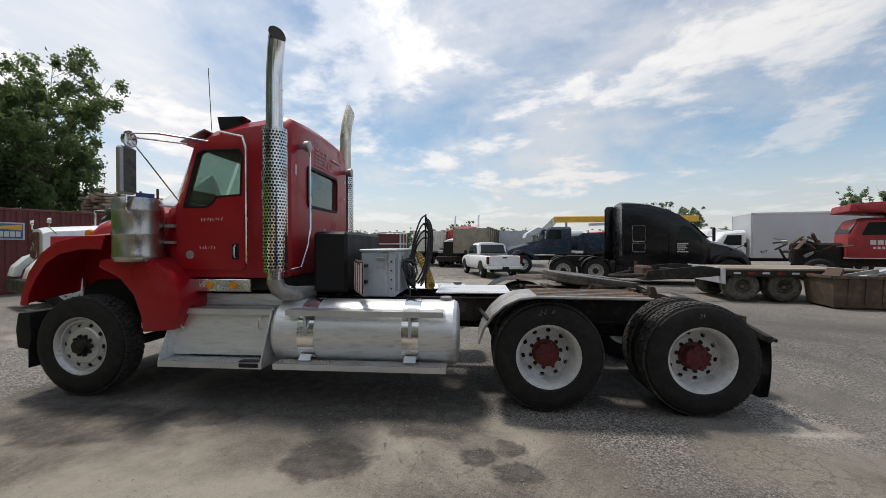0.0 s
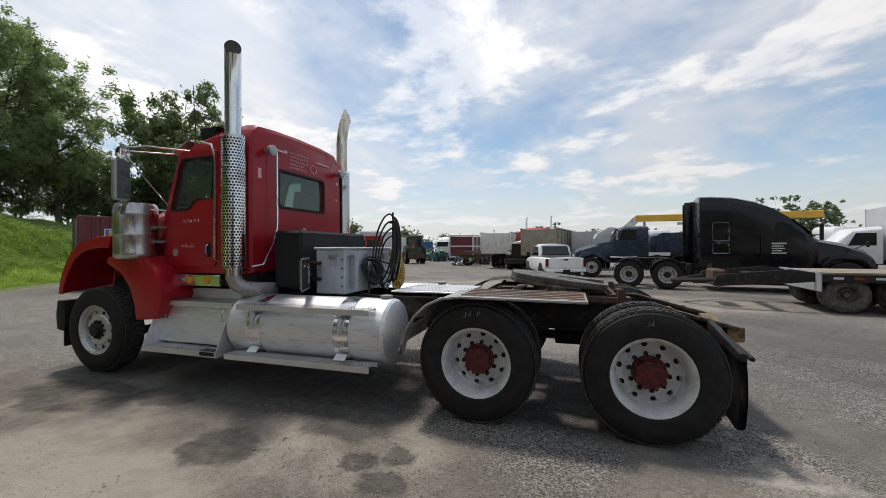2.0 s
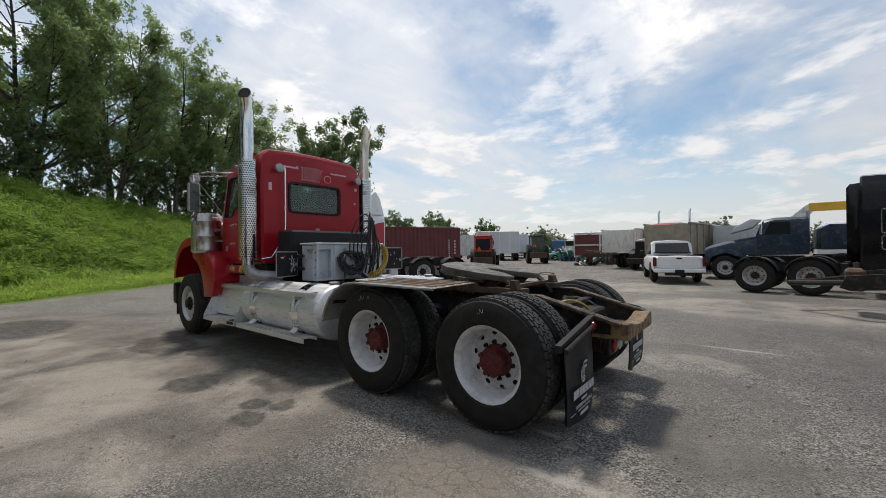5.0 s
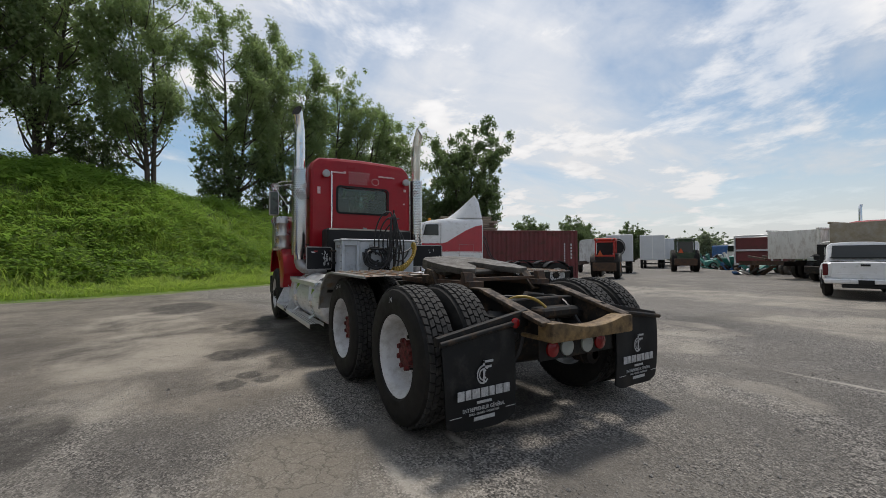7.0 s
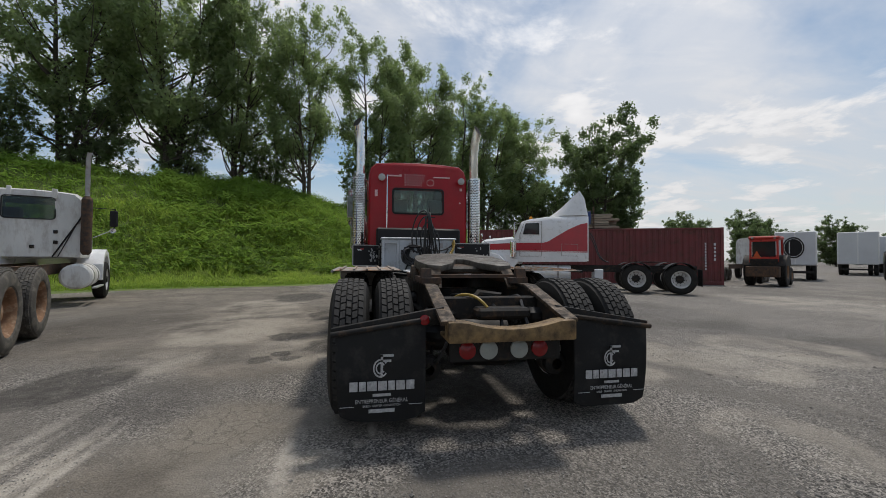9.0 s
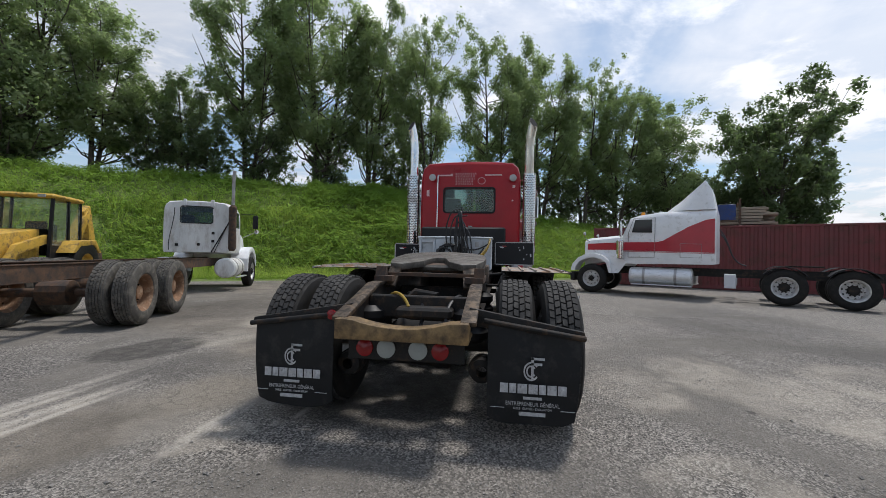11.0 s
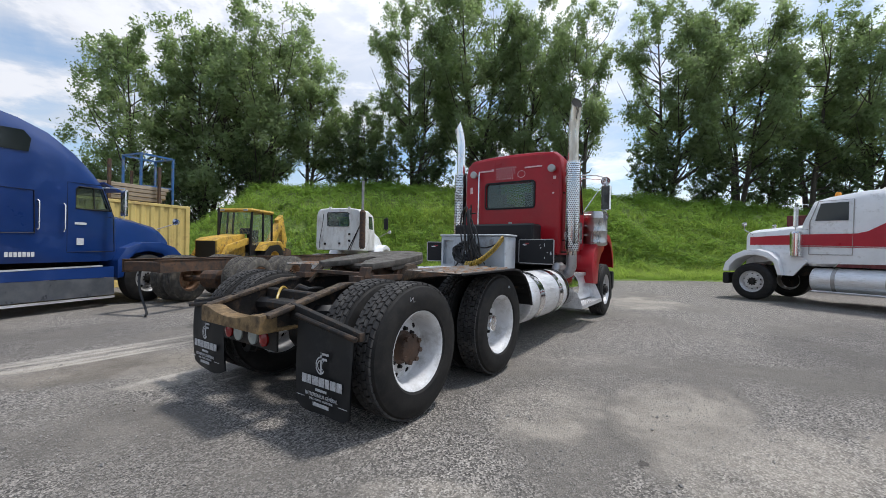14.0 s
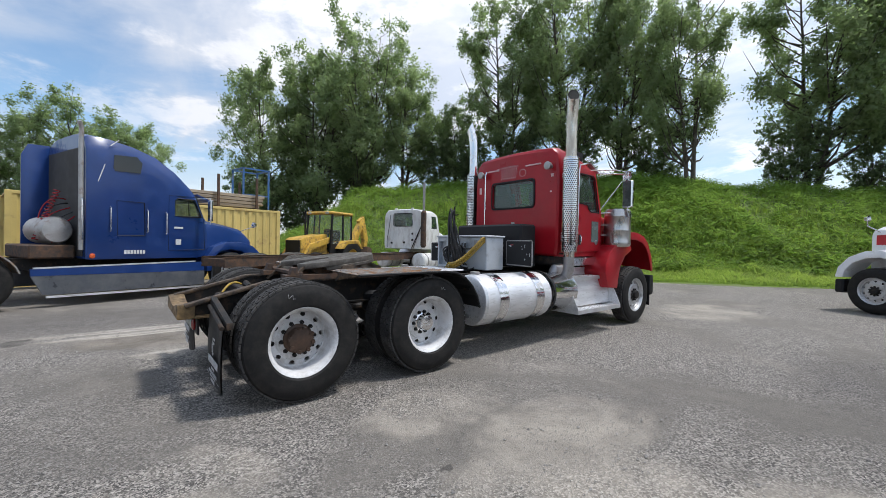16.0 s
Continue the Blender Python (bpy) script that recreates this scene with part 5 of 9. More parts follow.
def cab_steps(s):
    x0, x1 = (-5.25, -4.15) if s < 0 else (-5.42, -4.10)
    top, low = 0.93, 0.43
    side = [(s * 0.80, low - 0.06), (s * 1.285, low - 0.06), (s * 1.285, low + 0.02), (s * 1.06, top + 0.01), (s * 0.80, top + 0.01)]
    box = part("step_box", Shape().prism(side, x0, x0 + 0.012, "x"), ALUMINIUM, T, "aluminium cab step box with two treads")
    part("end_plate", Shape().prism(side, x1 - 0.012, x1, "x"), ALUMINIUM, box)
    back = Shape()
    back.prism([(s * 1.03, top - 0.02), (s * 1.09, low + 0.02), (s * 1.075, low + 0.02), (s * 1.015, top - 0.02)], x0 + 0.012, x1 - 0.012, "x")
    part("step_face", back, ALUMINIUM, box)
    for z, ya, yb in ((top, 0.80, 1.075), (low, 1.04, 1.29)):
        tr = Shape()
        tr.holed(lambda u, v: (x0 + (x1 - x0) * u, s * (yb + (ya - yb) * v), z), 34, 7, 0.26)
        tr.prism([(x0, z), (x1, z), (x1, z - 0.06), (x0, z - 0.06)], s * yb - 0.002, s * yb + 0.004)
        part("tread", tr, TREAD_METAL, box)
    riser = Shape().box((x0 + 0.05, min(s * 0.78, s * 0.80), top), (x1 + 0.02, max(s * 0.78, s * 0.80), top + 0.13), 0.006)
    part("back_panel", riser, ALUMINIUM, box)
    for x in (x0 + 0.12, x1 - 0.12):
        part("pull_handle", Shape().tube([(x, s * 1.05, 0.84), (x - 0.02, s * 1.085, 0.82), (x - 0.02, s * 1.095, 0.74), (x, s * 1.07, 0.72)], 0.009, 6), CHROME, box)
    if s < 0:
        part("step_plate", Shape().box((x1 - 0.23, -1.297, low - 0.045), (x1 - 0.03, -1.293, low - 0.005)), BLACK_PLASTIC, box, "small black maker's plate")
        part("step_mat", Shape().box((x1 - 0.25, -1.27, low + 0.001), (x1 - 0.05, -1.19, low + 0.008), 0.002), BLACK_PLASTIC, box)


both(cab_steps)
part("exhaust_filter", Shape().lathe([(-4.25, 0.001), (-4.24, 0.27), (-4.22, 0.30), (-3.62, 0.30), (-3.60, 0.31), (-3.57, 0.31)], (0, 0.90, 0.71), "x", 40), CHROME, T, "polished cylindrical exhaust filter behind the step")
part("filter_band", Shape().lathe([(-3.62, 0.318), (-3.62, 0.326), (-3.58, 0.326), (-3.58, 0.318)], (0, 0.90, 0.71), "x", 40), BLACK_PLASTIC, T)
part("filter_outlet", Shape().tube([(-4.05, 0.85, 0.98), (-4.08, 0.86, 1.05), (-4.3, 0.84, 1.06), (-4.55, 0.8, 1.02)], 0.075, 14), STEEL_DULL, T)

# stacks
def stack(s):
    x, y = -4.10, s * 1.10
    way = Vector((0.72, s * 0.69, 0)).normalized()
    seg, rad = 24, 0.085
    pts = [Vector((x, y, 1.25 + 0.35 * i)) for i in range(6)]
    for i in range(0, 11):
        a = math.radians(17) * i / 10
        pts.append(Vector((x, y, 3.22)) + way * (1.6 * (1 - math.cos(a))) + Vector((0, 0, 1.6 * math.sin(a))))
    tip = pts[-1]
    d = way * math.sin(math.radians(17)) + Vector((0, 0, math.cos(math.radians(17))))
    pipe = Shape().tube(pts, rad, seg, False)
    # the end is cut aslant, so that the mouth faces outwards
    face = way * math.sin(math.radians(62)) + Vector((0, 0, math.cos(math.radians(62))))
    ring = [Vector(p) for p in pipe.v[-seg:]]
    cut = [p - d * ((p - tip).dot(face) / d.dot(face)) + d * 0.06 for p in ring]
    pipe.add(ring + cut, [(k, (k + 1) % seg, seg + (k + 1) % seg, seg + k) for k in range(seg)])
    st = part("exhaust_pipe", pipe, CHROME if s < 0 else HEATED, T, "tall polished exhaust stack with a curved tip" if s < 0 else "tall heat-stained exhaust stack with a curved tip")
    centre = tip + d * 0.06
    # a black disc across the mouth paints the shade inside the pipe
    part("stack_mouth", Shape().add([centre + (p - centre) * 0.97 + face * 0.004 for p in cut], [tuple(range(seg))]), PIPE_INSIDE, st, "black disc standing for the shaded inside of the pipe")
    sh = Shape()
    R = 0.125
    z0, z1 = 1.33, 2.80
    sh.holed(lambda u, v: (x + R * math.sin(-s * 2 * math.pi * 0.8 * (u - 0.5) + 0.0) , y + s * R * math.cos(2 * math.pi * 0.8 * (u - 0.5)), z0 + (z1 - z0) * v), 20, 46, 0.37)
    # dark liner added so that the shield's holes read as a shaded gap
    part("muffler", Shape().tube([(x, y, z0 + 0.02), (x, y, z1 - 0.02)], 0.108, 22), IRON, st, "dark liner added for the shaded gap inside the shield")
    part("heat_shield", sh, CHROME, st, "perforated chrome heat shield")
    part("lower_elbow", Shape().tube([(x, y, 1.36), (x, y, 1.22), (x + 0.02, y - s * 0.02, 1.15), (x + 0.07, y - s * 0.07, 1.10), (x + 0.16, y - s * 0.16, 1.08), (x + 0.2, y - s * 0.4, 1.06)], 0.085, 16) if s < 0 else
         Shape().tube([(x, y, 1.36), (x, y, 1.05), (x - 0.02, y - s * 0.05, 0.95), (x - 0.05, y - s * 0.1, 0.85)], 0.085, 16), STEEL_DULL, st)
    clamp = Shape()
    for z in (1.30, 1.5, 2.3):
        clamp.tube([(x, y - s * 0.05, z), (x, s * 0.93, z)], 0.014, 6)
    part("stack_clamp", clamp, IRON, st)


both(stack)

# cab
def cab_ring(x, half, z0, zs, zt, tuck=0.03):
    """One cross-section of the cab: sill, side, rounded roof."""
    pts = [(x, -half + tuck, z0), (x, -half, z0 + 0.12), (x, -half, zs - 0.42), (x, -half + 0.015, zs - 0.16), (x, -half + 0.05, zs - 0.04), (x, -half + 0.15, zs + (zt - zs) * 0.55), (x, -half * 0.5, zt - 0.012), (x, 0, zt)]
    return pts + [(px, -py, pz) for px, py, pz in pts[-2::-1]]


shell = Shape()
shell.loft([cab_ring(-5.62, 0.78, 1.28, 1.98, 2.02), cab_ring(-5.45, 0.90, 1.27, 2.05, 2.13), cab_ring(-5.36, 0.93, 1.26, 2.10, 2.20), cab_ring(-5.14, 0.94, 1.25, 2.74, 2.83), cab_ring(-4.95, 0.945, 1.25, 2.84, 2.93),
            cab_ring(-4.6, 0.95, 1.25, 2.92, 3.01), cab_ring(-4.2, 0.955, 1.25, 2.97, 3.06), cab_ring(-4.10, 0.95, 1.25, 2.965, 3.055), cab_ring(-4.05, 0.935, 1.26, 2.945, 3.035), cab_ring(-4.02, 0.90, 1.29, 2.90, 2.99)])
cab = part("cab", shell, RED, T, "glossy red extended day cab")
DOOR_GLASS = [(-5.21, 2.02), (-4.95, 2.02), (-4.88, 2.06), (-4.84, 2.13), (-4.56, 2.15), (-4.54, 2.58), (-4.57, 2.64), (-4.99, 2.64), (-5.05, 2.6)]


# rear window with its rubber frame
def pane(w, h, r, n=5):
    return [(cx + r * math.cos(a), cz + r * math.sin(a)) for cx, cz, a0 in ((w / 2 - r, h / 2 - r, 0), (-w / 2 + r, h / 2 - r, 90), (-w / 2 + r, -h / 2 + r, 180), (w / 2 - r, -h / 2 + r, 270)) for a in [math.radians(a0 + 90 * i / n) for i in range(n + 1)]]


hollow(cab, [Shape().prism([(y - 0.01, z + 2.305) for y, z in pane(0.94, 0.45, 0.06)], -4.25, -3.9, "x"), Shape().prism(DOOR_GLASS, -1.2, -0.82), Shape().prism(DOOR_GLASS, 0.82, 1.2),
             Shape().prism([(-0.84, 2.24), (0.84, 2.24), (0.80, 2.70), (-0.80, 2.70)], -5.7, -4.98, "x")], 0.05)
rw = part("rear_window", Shape().prism(pane(0.97, 0.48, 0.07), -4.045, -4.040, "x"), CAB_PANE, cab, "greenish rear window", at=pose(0, -0.01, 2.305))
rim_o, rim_i = pane(0.99, 0.50, 0.07), pane(0.93, 0.44, 0.05)
fr = Shape()
k = len(rim_o)
fr.add([(-4.004, a, b) for a, b in rim_o] + [(-4.002, a, b) for a, b in rim_i] + [(-4.03, a, b) for a, b in rim_o], [(i, (i + 1) % k, k + (i + 1) % k, k + i) for i in range(k)] + [(2 * k + i, 2 * k + (i + 1) % k, (i + 1) % k, i) for i in range(k)])
part("window_seal", fr, BLACK_PLASTIC, rw)
# inside of the cab: lining, dashboard, wheel, two seats
part("lining", Shape().box((-5.30, -0.88, 1.27), (-4.08, 0.88, 1.33), 0.01).box((-5.0, -0.80, 2.86), (-4.10, 0.80, 2.875), 0.005), LINING, cab, "dark grey floor and headliner")
part("dashboard", Shape().prism([(-5.50, 1.3), (-5.50, 2.0), (-5.36, 2.10), (-5.12, 2.06), (-5.0, 1.95), (-5.0, 1.7), (-5.1, 1.3)], -0.84, 0.84), LINING, cab, "dark dashboard", bevel=0.02)
part("steering_wheel", Shape().tube([(-4.93 + 0.11 * math.sin(a), -0.42 + 0.23 * math.cos(a), 2.03 + 0.20 * math.sin(a)) for a in [2 * math.pi * i / 24 for i in range(25)]], 0.015, 8, False).tube([(-5.1, -0.42, 1.93), (-4.93, -0.42, 2.03)], 0.035, 8)
     .tube([(-4.93, -0.63, 2.03), (-4.93, -0.21, 2.03)], 0.014, 6), BLACK_PLASTIC, cab)
for y in (-0.44, 0.44):
    seat = Shape().box((-4.78, y - 0.25, 1.33), (-4.36, y + 0.25, 1.72), 0.06).prism([(-4.42, 1.70), (-4.27, 1.70), (-4.20, 2.36), (-4.33, 2.38)], y - 0.24, y + 0.24).prism([(-4.33, 2.38), (-4.22, 2.38), (-4.21, 2.56), (-4.30, 2.56)], y - 0.12, y + 0.12)
    part("seat", seat, LINING, cab, "dark grey high-backed cab seat", bevel=0.03)


def door(s):
    y = s * 0.952
    dr = Shape()
    outline = [(-5.30, 1.36), (-5.26, 1.34), (-4.55, 1.33), (-4.51, 1.36), (-4.49, 2.6), (-4.50, 2.70), (-4.56, 2.74), (-5.02, 2.735), (-5.08, 2.70), (-5.27, 2.12), (-5.31, 2.0)]
    dr.prism(outline, y - s * 0.03, y + s * 0.012)
    d = part("door", dr, RED, cab, "red cab door with a stepped window", bevel=0.008)
    glass = DOOR_GLASS
    hollow(d, [Shape().prism(glass, y - s * 0.3, y + s * 0.3)])
    part("door_glass", Shape().prism(glass, y - s * 0.012, y - s * 0.008), CAB_PANE, d, "green tinted door glass")
    seal = Shape().tube([(a, y + s * 0.015, b) for a, b in glass + glass[:1]], 0.011, 6)
    part("glass_seal", seal, BLACK_PLASTIC, d)
    part("door_handle", Shape().box((-4.66, min(y + s * 0.012, y + s * 0.02), 1.45), (-4.58, max(y + s * 0.012, y + s * 0.02), 1.62), 0.004), BLACK_PLASTIC, d)
    part("handle_grip", Shape().tube([(-4.62, y + s * 0.02, 1.47), (-4.62, y + s * 0.04, 1.49), (-4.62, y + s * 0.04, 1.58), (-4.62, y + s * 0.02, 1.60)], 0.01, 6), CHROME, d)
    part("lock_plate", Shape().lathe([(0, 0.045), (s * 0.006, 0.045), (s * 0.008, 0.03), (s * 0.008, 0.001)], (-5.14, y + s * 0.012, 1.5), "y", 16), STEEL_DULL, d)
    if s < 0:
        marks = Shape()
        rng = random.Random(4)
        for x0, z0, n in ((-5.0, 1.86, 8), (-5.02, 1.55, 6)):
            for i in range(n):
                marks.beam((x0 + 0.032 * i, y - 0.014, z0 + rng.uniform(0, 0.02)), (x0 + 0.032 * i + rng.uniform(-0.01, 0.015), y - 0.014, z0 + rng.uniform(0.03, 0.05)), 0.003, 0.005)
        tagged(part("marker_scrawl", marks, CHALK, d), "white marker figures, not readable", kind="stuff")
    if s > 0:
        part("peep_window", Shape().prism([(-5.2, 1.5), (-4.98, 1.5), (-4.98, 1.86), (-5.2, 1.86)], y + s * 0.013, y + s * 0.018), CAB_GLASS, d, "small lower door window")
    # grab rail behind the door
    part("grab_rail", Shape().tube([(-4.46, s * 0.96, 1.40), (-4.46, s * 1.02, 1.42), (-4.46, s * 1.02, 2.62), (-4.5, s * 1.02, 2.76), (-4.75, s * 1.0, 2.82), (-4.8, s * 0.95, 2.80)], 0.014, 8), CHROME, cab, "polished grab rail")


both(door)
for s in (-1, 1):
    ws = Shape()
    ws.add([(-5.375, s * 0.03, 2.22), (-5.375, s * 0.86, 2.14), (-5.17, s * 0.86, 2.70), (-5.155, s * 0.03, 2.80)], [(0, 1, 2, 3) if s < 0 else (3, 2, 1, 0)])
    part("windscreen", ws, CAB_PANE, cab, "two-piece tinted windscreen")
visor = Shape()
visor.prism([(-5.30, 2.76), (-5.02, 2.89), (-5.02, 2.875), (-5.30, 2.735)], -0.90, 0.90)
part("sun_visor", visor, STEEL_DULL, cab)
for s in (-1, 1):
    horn = Shape().prism([(-4.90, 2.90), (-4.70, 2.90), (-4.68, 3.0), (-4.62, 3.05), (-4.93, 3.05)], s * 0.72 - 0.09, s * 0.72 + 0.09)
    part("beacon_box", horn, BLACK_PLASTIC, cab, "dark square lamp box on the roof", bevel=0.01)
part("rear_grab_rail", Shape().tube([(-4.02, -0.62, 2.78), (-3.96, -0.60, 2.77), (-3.94, -0.60, 2.70), (-3.94, -0.60, 1.80), (-3.94, -0.66, 1.6), (-3.95, -0.82, 1.36), (-4.0, -0.95, 1.34)], 0.013, 8), CHROME, cab, "long polished grab rail on the cab back")
for y, z in ((-0.70, 2.72), (0.80, 2.70)):
    lamp = Shape().lathe([(-4.02, 0.03), (-3.96, 0.035), (-3.95, 0.06), (-3.90, 0.065), (-3.895, 0.05), (-3.893, 0.001)], (0, y, z), "x", 16)
    part("work_lamp", lamp, STEEL_DULL, cab, "small round work lamp")
for y0, y1 in ((-0.62, -0.33), (0.28, 0.60)):
    part("louvre", Shape().box((-4.021, y0, 2.765), (-4.004, y1, 2.79), 0.003), PINK_MARK, cab)
for y, z, w, h in ((-0.80, 2.44, 0.05, 0.12), (0.82, 2.56, 0.05, 0.05), (0.80, 2.30, 0.03, 0.025), (0.02, 1.80, 0.07, 0.045), (-0.35, 2.79, 0.04, 0.04)):
    part("sticker", Shape().box((-4.022, y - w / 2, z - h / 2), (-4.012, y + w / 2, z + h / 2), 0.002), PINK_MARK if z > 2 else LAMP_WHITE, cab)
scrawl = Shape()
rng = random.Random(11)
for j in range(5):
    y = -0.28
    while y < 0.12 - 0.02 * j:
        w = rng.uniform(0.025, 0.05)
        z = 2.80 - 0.048 * j
        scrawl.beam((-4.012, y, z), (-4.012, y + w * 0.6, z + rng.uniform(-0.01, 0.03)), 0.006, 0.008)
        scrawl.beam((-4.012, y + w * 0.5, z + 0.02), (-4.012, y + w * rng.uniform(0.3, 0.8), z - 0.012), 0.006, 0.008)
        y += w + 0.008
for i in range(16):
    a = 2 * math.pi * i / 16
    scrawl.beam((-4.012, 0.22 + 0.07 * math.cos(a), 2.67 + 0.06 * math.sin(a)), (-4.012, 0.22 + 0.07 * math.cos(a + 0.4), 2.67 + 0.06 * math.sin(a + 0.4)), 0.006, 0.008)
tagged(part("marker_scrawl", scrawl, PINK_MARK, cab), "faded pink marker scrawl on the cab back", kind="stuff")

# hood, fenders, bumper
hood = Shape()
def hood_ring(x, half, z0, zs, zt):
    pts = [(x, -half, z0), (x, -half, zs - 0.1), (x, -half + 0.03, zs - 0.03), (x, -half * 0.72, zs + (zt - zs) * 0.6), (x, -half * 0.3, zt), (x, half * 0.3, zt), (x, half * 0.72, zs + (zt - zs) * 0.6), (x, half - 0.03, zs - 0.03), (x, half, zs - 0.1), (x, half, z0)]
    return pts


hood.loft([hood_ring(-5.40, 0.86, 1.22, 2.02, 2.16), hood_ring(-5.9, 0.80, 1.22, 1.95, 2.10), hood_ring(-6.500, 0.70, 1.2, 1.84, 2.01), hood_ring(-6.779, 0.60, 1.1, 1.74, 1.92), hood_ring(-6.860, 0.56, 1.0, 1.66, 1.84)])
part("hood", hood, RED, T, "sloping red hood")
part("grille", Shape().box((-6.884, -0.50, 0.95), (-6.853, 0.50, 1.70), 0.02), CHROME, T, "chrome grille")
def front(s):
    outer = [(-6.909, 0.96), (-6.884, 1.12), (-6.798, 1.32), (-6.655, 1.52), (-6.48, 1.64), (-6.2, 1.70), (-5.92, 1.71)]
    inner = [(-6.822, 0.96), (-6.798, 1.08), (-6.723, 1.24), (-6.599, 1.41), (-6.44, 1.51), (-6.2, 1.56), (-5.96, 1.56)]
    f = Shape()
    ya, yb = s * 1.20, s * 0.55
    f.prism(outer + inner[::-1], ya - s * 0.02, ya)
    k = len(outer)
    for t in (0.0,):
        f.add([(x, ya - s * 0.01, z) for x, z in outer] + [(x, yb, z + 0.08) for x, z in outer], [(i, i + 1, k + i + 1, k + i) if s < 0 else (k + i, k + i + 1, i + 1, i) for i in range(k - 1)])
    part("front_fender", f, RED, T, "red fender over the steer tyre", bevel=0.012)
    g = Shape()
    prof = [(-5.98, 1.45), (-5.82, 1.47), (-5.40, 1.46), (-5.2, 1.32), (-5.08, 1.12), (-5.06, 0.98), (-5.16, 0.72), (-5.50, 0.69), (-5.52, 0.86), (-5.60, 1.08), (-5.76, 1.26), (-6.0, 1.37)]
    g.prism(prof, s * 0.70, s * 1.20)
    part("rear_fender", g, RED, T, "red flared panel behind the steer tyre", bevel=0.03)
    part("fender_step", Shape().box((-5.85, min(s * 0.85, s * 1.18), 1.462), (-5.42, max(s * 0.85, s * 1.18), 1.472), 0.003), RED, T)
    well = Shape().prism([(-6.810, 0.95), (-6.717, 1.25), (-6.500, 1.5), (-5.95, 1.55), (-5.6, 1.3), (-5.45, 0.8)], s * 0.40, s * 0.62)
    part("wheel_well", well, BLACK_PLASTIC, T)
    part("air_cleaner", Shape().lathe([(1.43, 0.001), (1.43, 0.20), (1.46, 0.225), (1.49, 0.232), (1.52, 0.225), (1.70, 0.225), (1.72, 0.232), (1.75, 0.225), (1.95, 0.225), (1.97, 0.232), (2.0, 0.225), (2.06, 0.222), (2.10, 0.20), (2.11, 0.001)], (-5.62, s * 1.10, 0), "z", 36), BRUSHED, T, "polished cylindrical air cleaner")
    brk = Shape()
    for z in (1.62, 1.80):
        brk.box((-5.62, min(s * 0.9, s * 1.0), z), (-5.3, max(s * 0.9, s * 1.0), z + 0.03))
    part("cleaner_bracket", brk, STEEL_DULL, T)
    part("trim_strip", Shape().box((-5.38, min(s * 0.93, s * 0.97), 1.10), (-4.45, max(s * 0.93, s * 0.97), 1.235), 0.006), CHROME, T, "polished light strip under the door")
    for i in range(3 if s < 0 else 0):
        part("marker_light", Shape().lathe([(0, 0.045), (s * 0.015, 0.04), (s * 0.02, 0.001)], (-5.18 + 0.27 * i, s * 0.97, 1.17), "y", 12), LAMP_AMBER, T)
    # mirror on its arms
    mir = Shape().box((-5.60, min(s * 1.22, s * 1.40), 2.12), (-5.52, max(s * 1.22, s * 1.40), 2.60), 0.02)
    mr = part("mirror", mir, STEEL_DULL if s < 0 else CHROME, T, "tall mirror on tube arms")
    part("mirror_glass", Shape().box((-5.519, min(s * 1.24, s * 1.38), 2.14), (-5.512, max(s * 1.24, s * 1.38), 2.58)), CAB_GLASS, mr)
    for arm, r in (([(-4.95, s * 0.93, 2.74), (-5.3, s * 1.2, 2.76), (-5.56, s * 1.31, 2.74), (-5.56, s * 1.31, 2.02)], 0.011), ([(-5.2, s * 0.93, 2.72), (-5.5, s * 1.3, 2.70)], 0.009), ([(-5.3, s * 0.93, 2.02), (-5.56, s * 1.31, 2.04)], 0.011), ([(-5.25, s * 0.95, 2.05), (-5.52, s * 1.3, 2.68)], 0.007)):
        part("mirror_arm", Shape().tube(arm, r, 6), CHROME, mr)
    part("round_mirror", Shape().lathe([(-5.52, 0.085), (-5.54, 0.085), (-5.58, 0.05), (-5.59, 0.001)], (0, s * 1.30, 2.68), "x", 18), CHROME, mr)
    part("low_mirror", Shape().lathe([(-5.50, 0.09), (-5.52, 0.09), (-5.57, 0.06), (-5.58, 0.001)], (0, s * 1.28, 2.0), "x", 18), CHROME, mr)
    lampx = Shape().box((-6.93, min(s * 0.52, s * 0.66), 1.25), (-6.87, max(s * 0.52, s * 0.66), 1.45), 0.02)
    part("headlamp", lampx, LAMP_WHITE, T)
    part("signal_lamp", Shape().lathe([(0, 0.05), (s * 0.03, 0.045), (s * 0.045, 0.001)], (-6.500, s * 0.80, 1.74), "y", 12), LAMP_AMBER, T, "amber turn lamp on the fender")


both(front)
part("bumper", Shape().prism([(-6.946, 0.50), (-6.810, 0.48), (-6.779, 0.60), (-6.798, 0.88), (-6.934, 0.88), (-6.965, 0.7)], -1.2, 1.2), BLACK_PLASTIC, T, "black plastic bumper", bevel=0.02)
both(lambda s: part("air_dam", Shape().box((-6.841, min(s * 0.9, s * 1.18), 0.28), (-6.829, max(s * 0.9, s * 1.18), 0.5), 0.004), FLAP_BLACK, T))
part("engine_block", Shape().box((-6.748, -0.36, 0.6), (-5.5, 0.36, 1.5), 0.06), IRON, T)
part("cab_floor", Shape().box((-5.5, -0.85, 1.10), (-4.05, 0.85, 1.27), 0.03), IRON, T)
part("aerial", Shape().tube([(-5.0, -0.80, 2.9), (-5.03, -0.81, 3.6)], 0.004, 5), IRON, T)

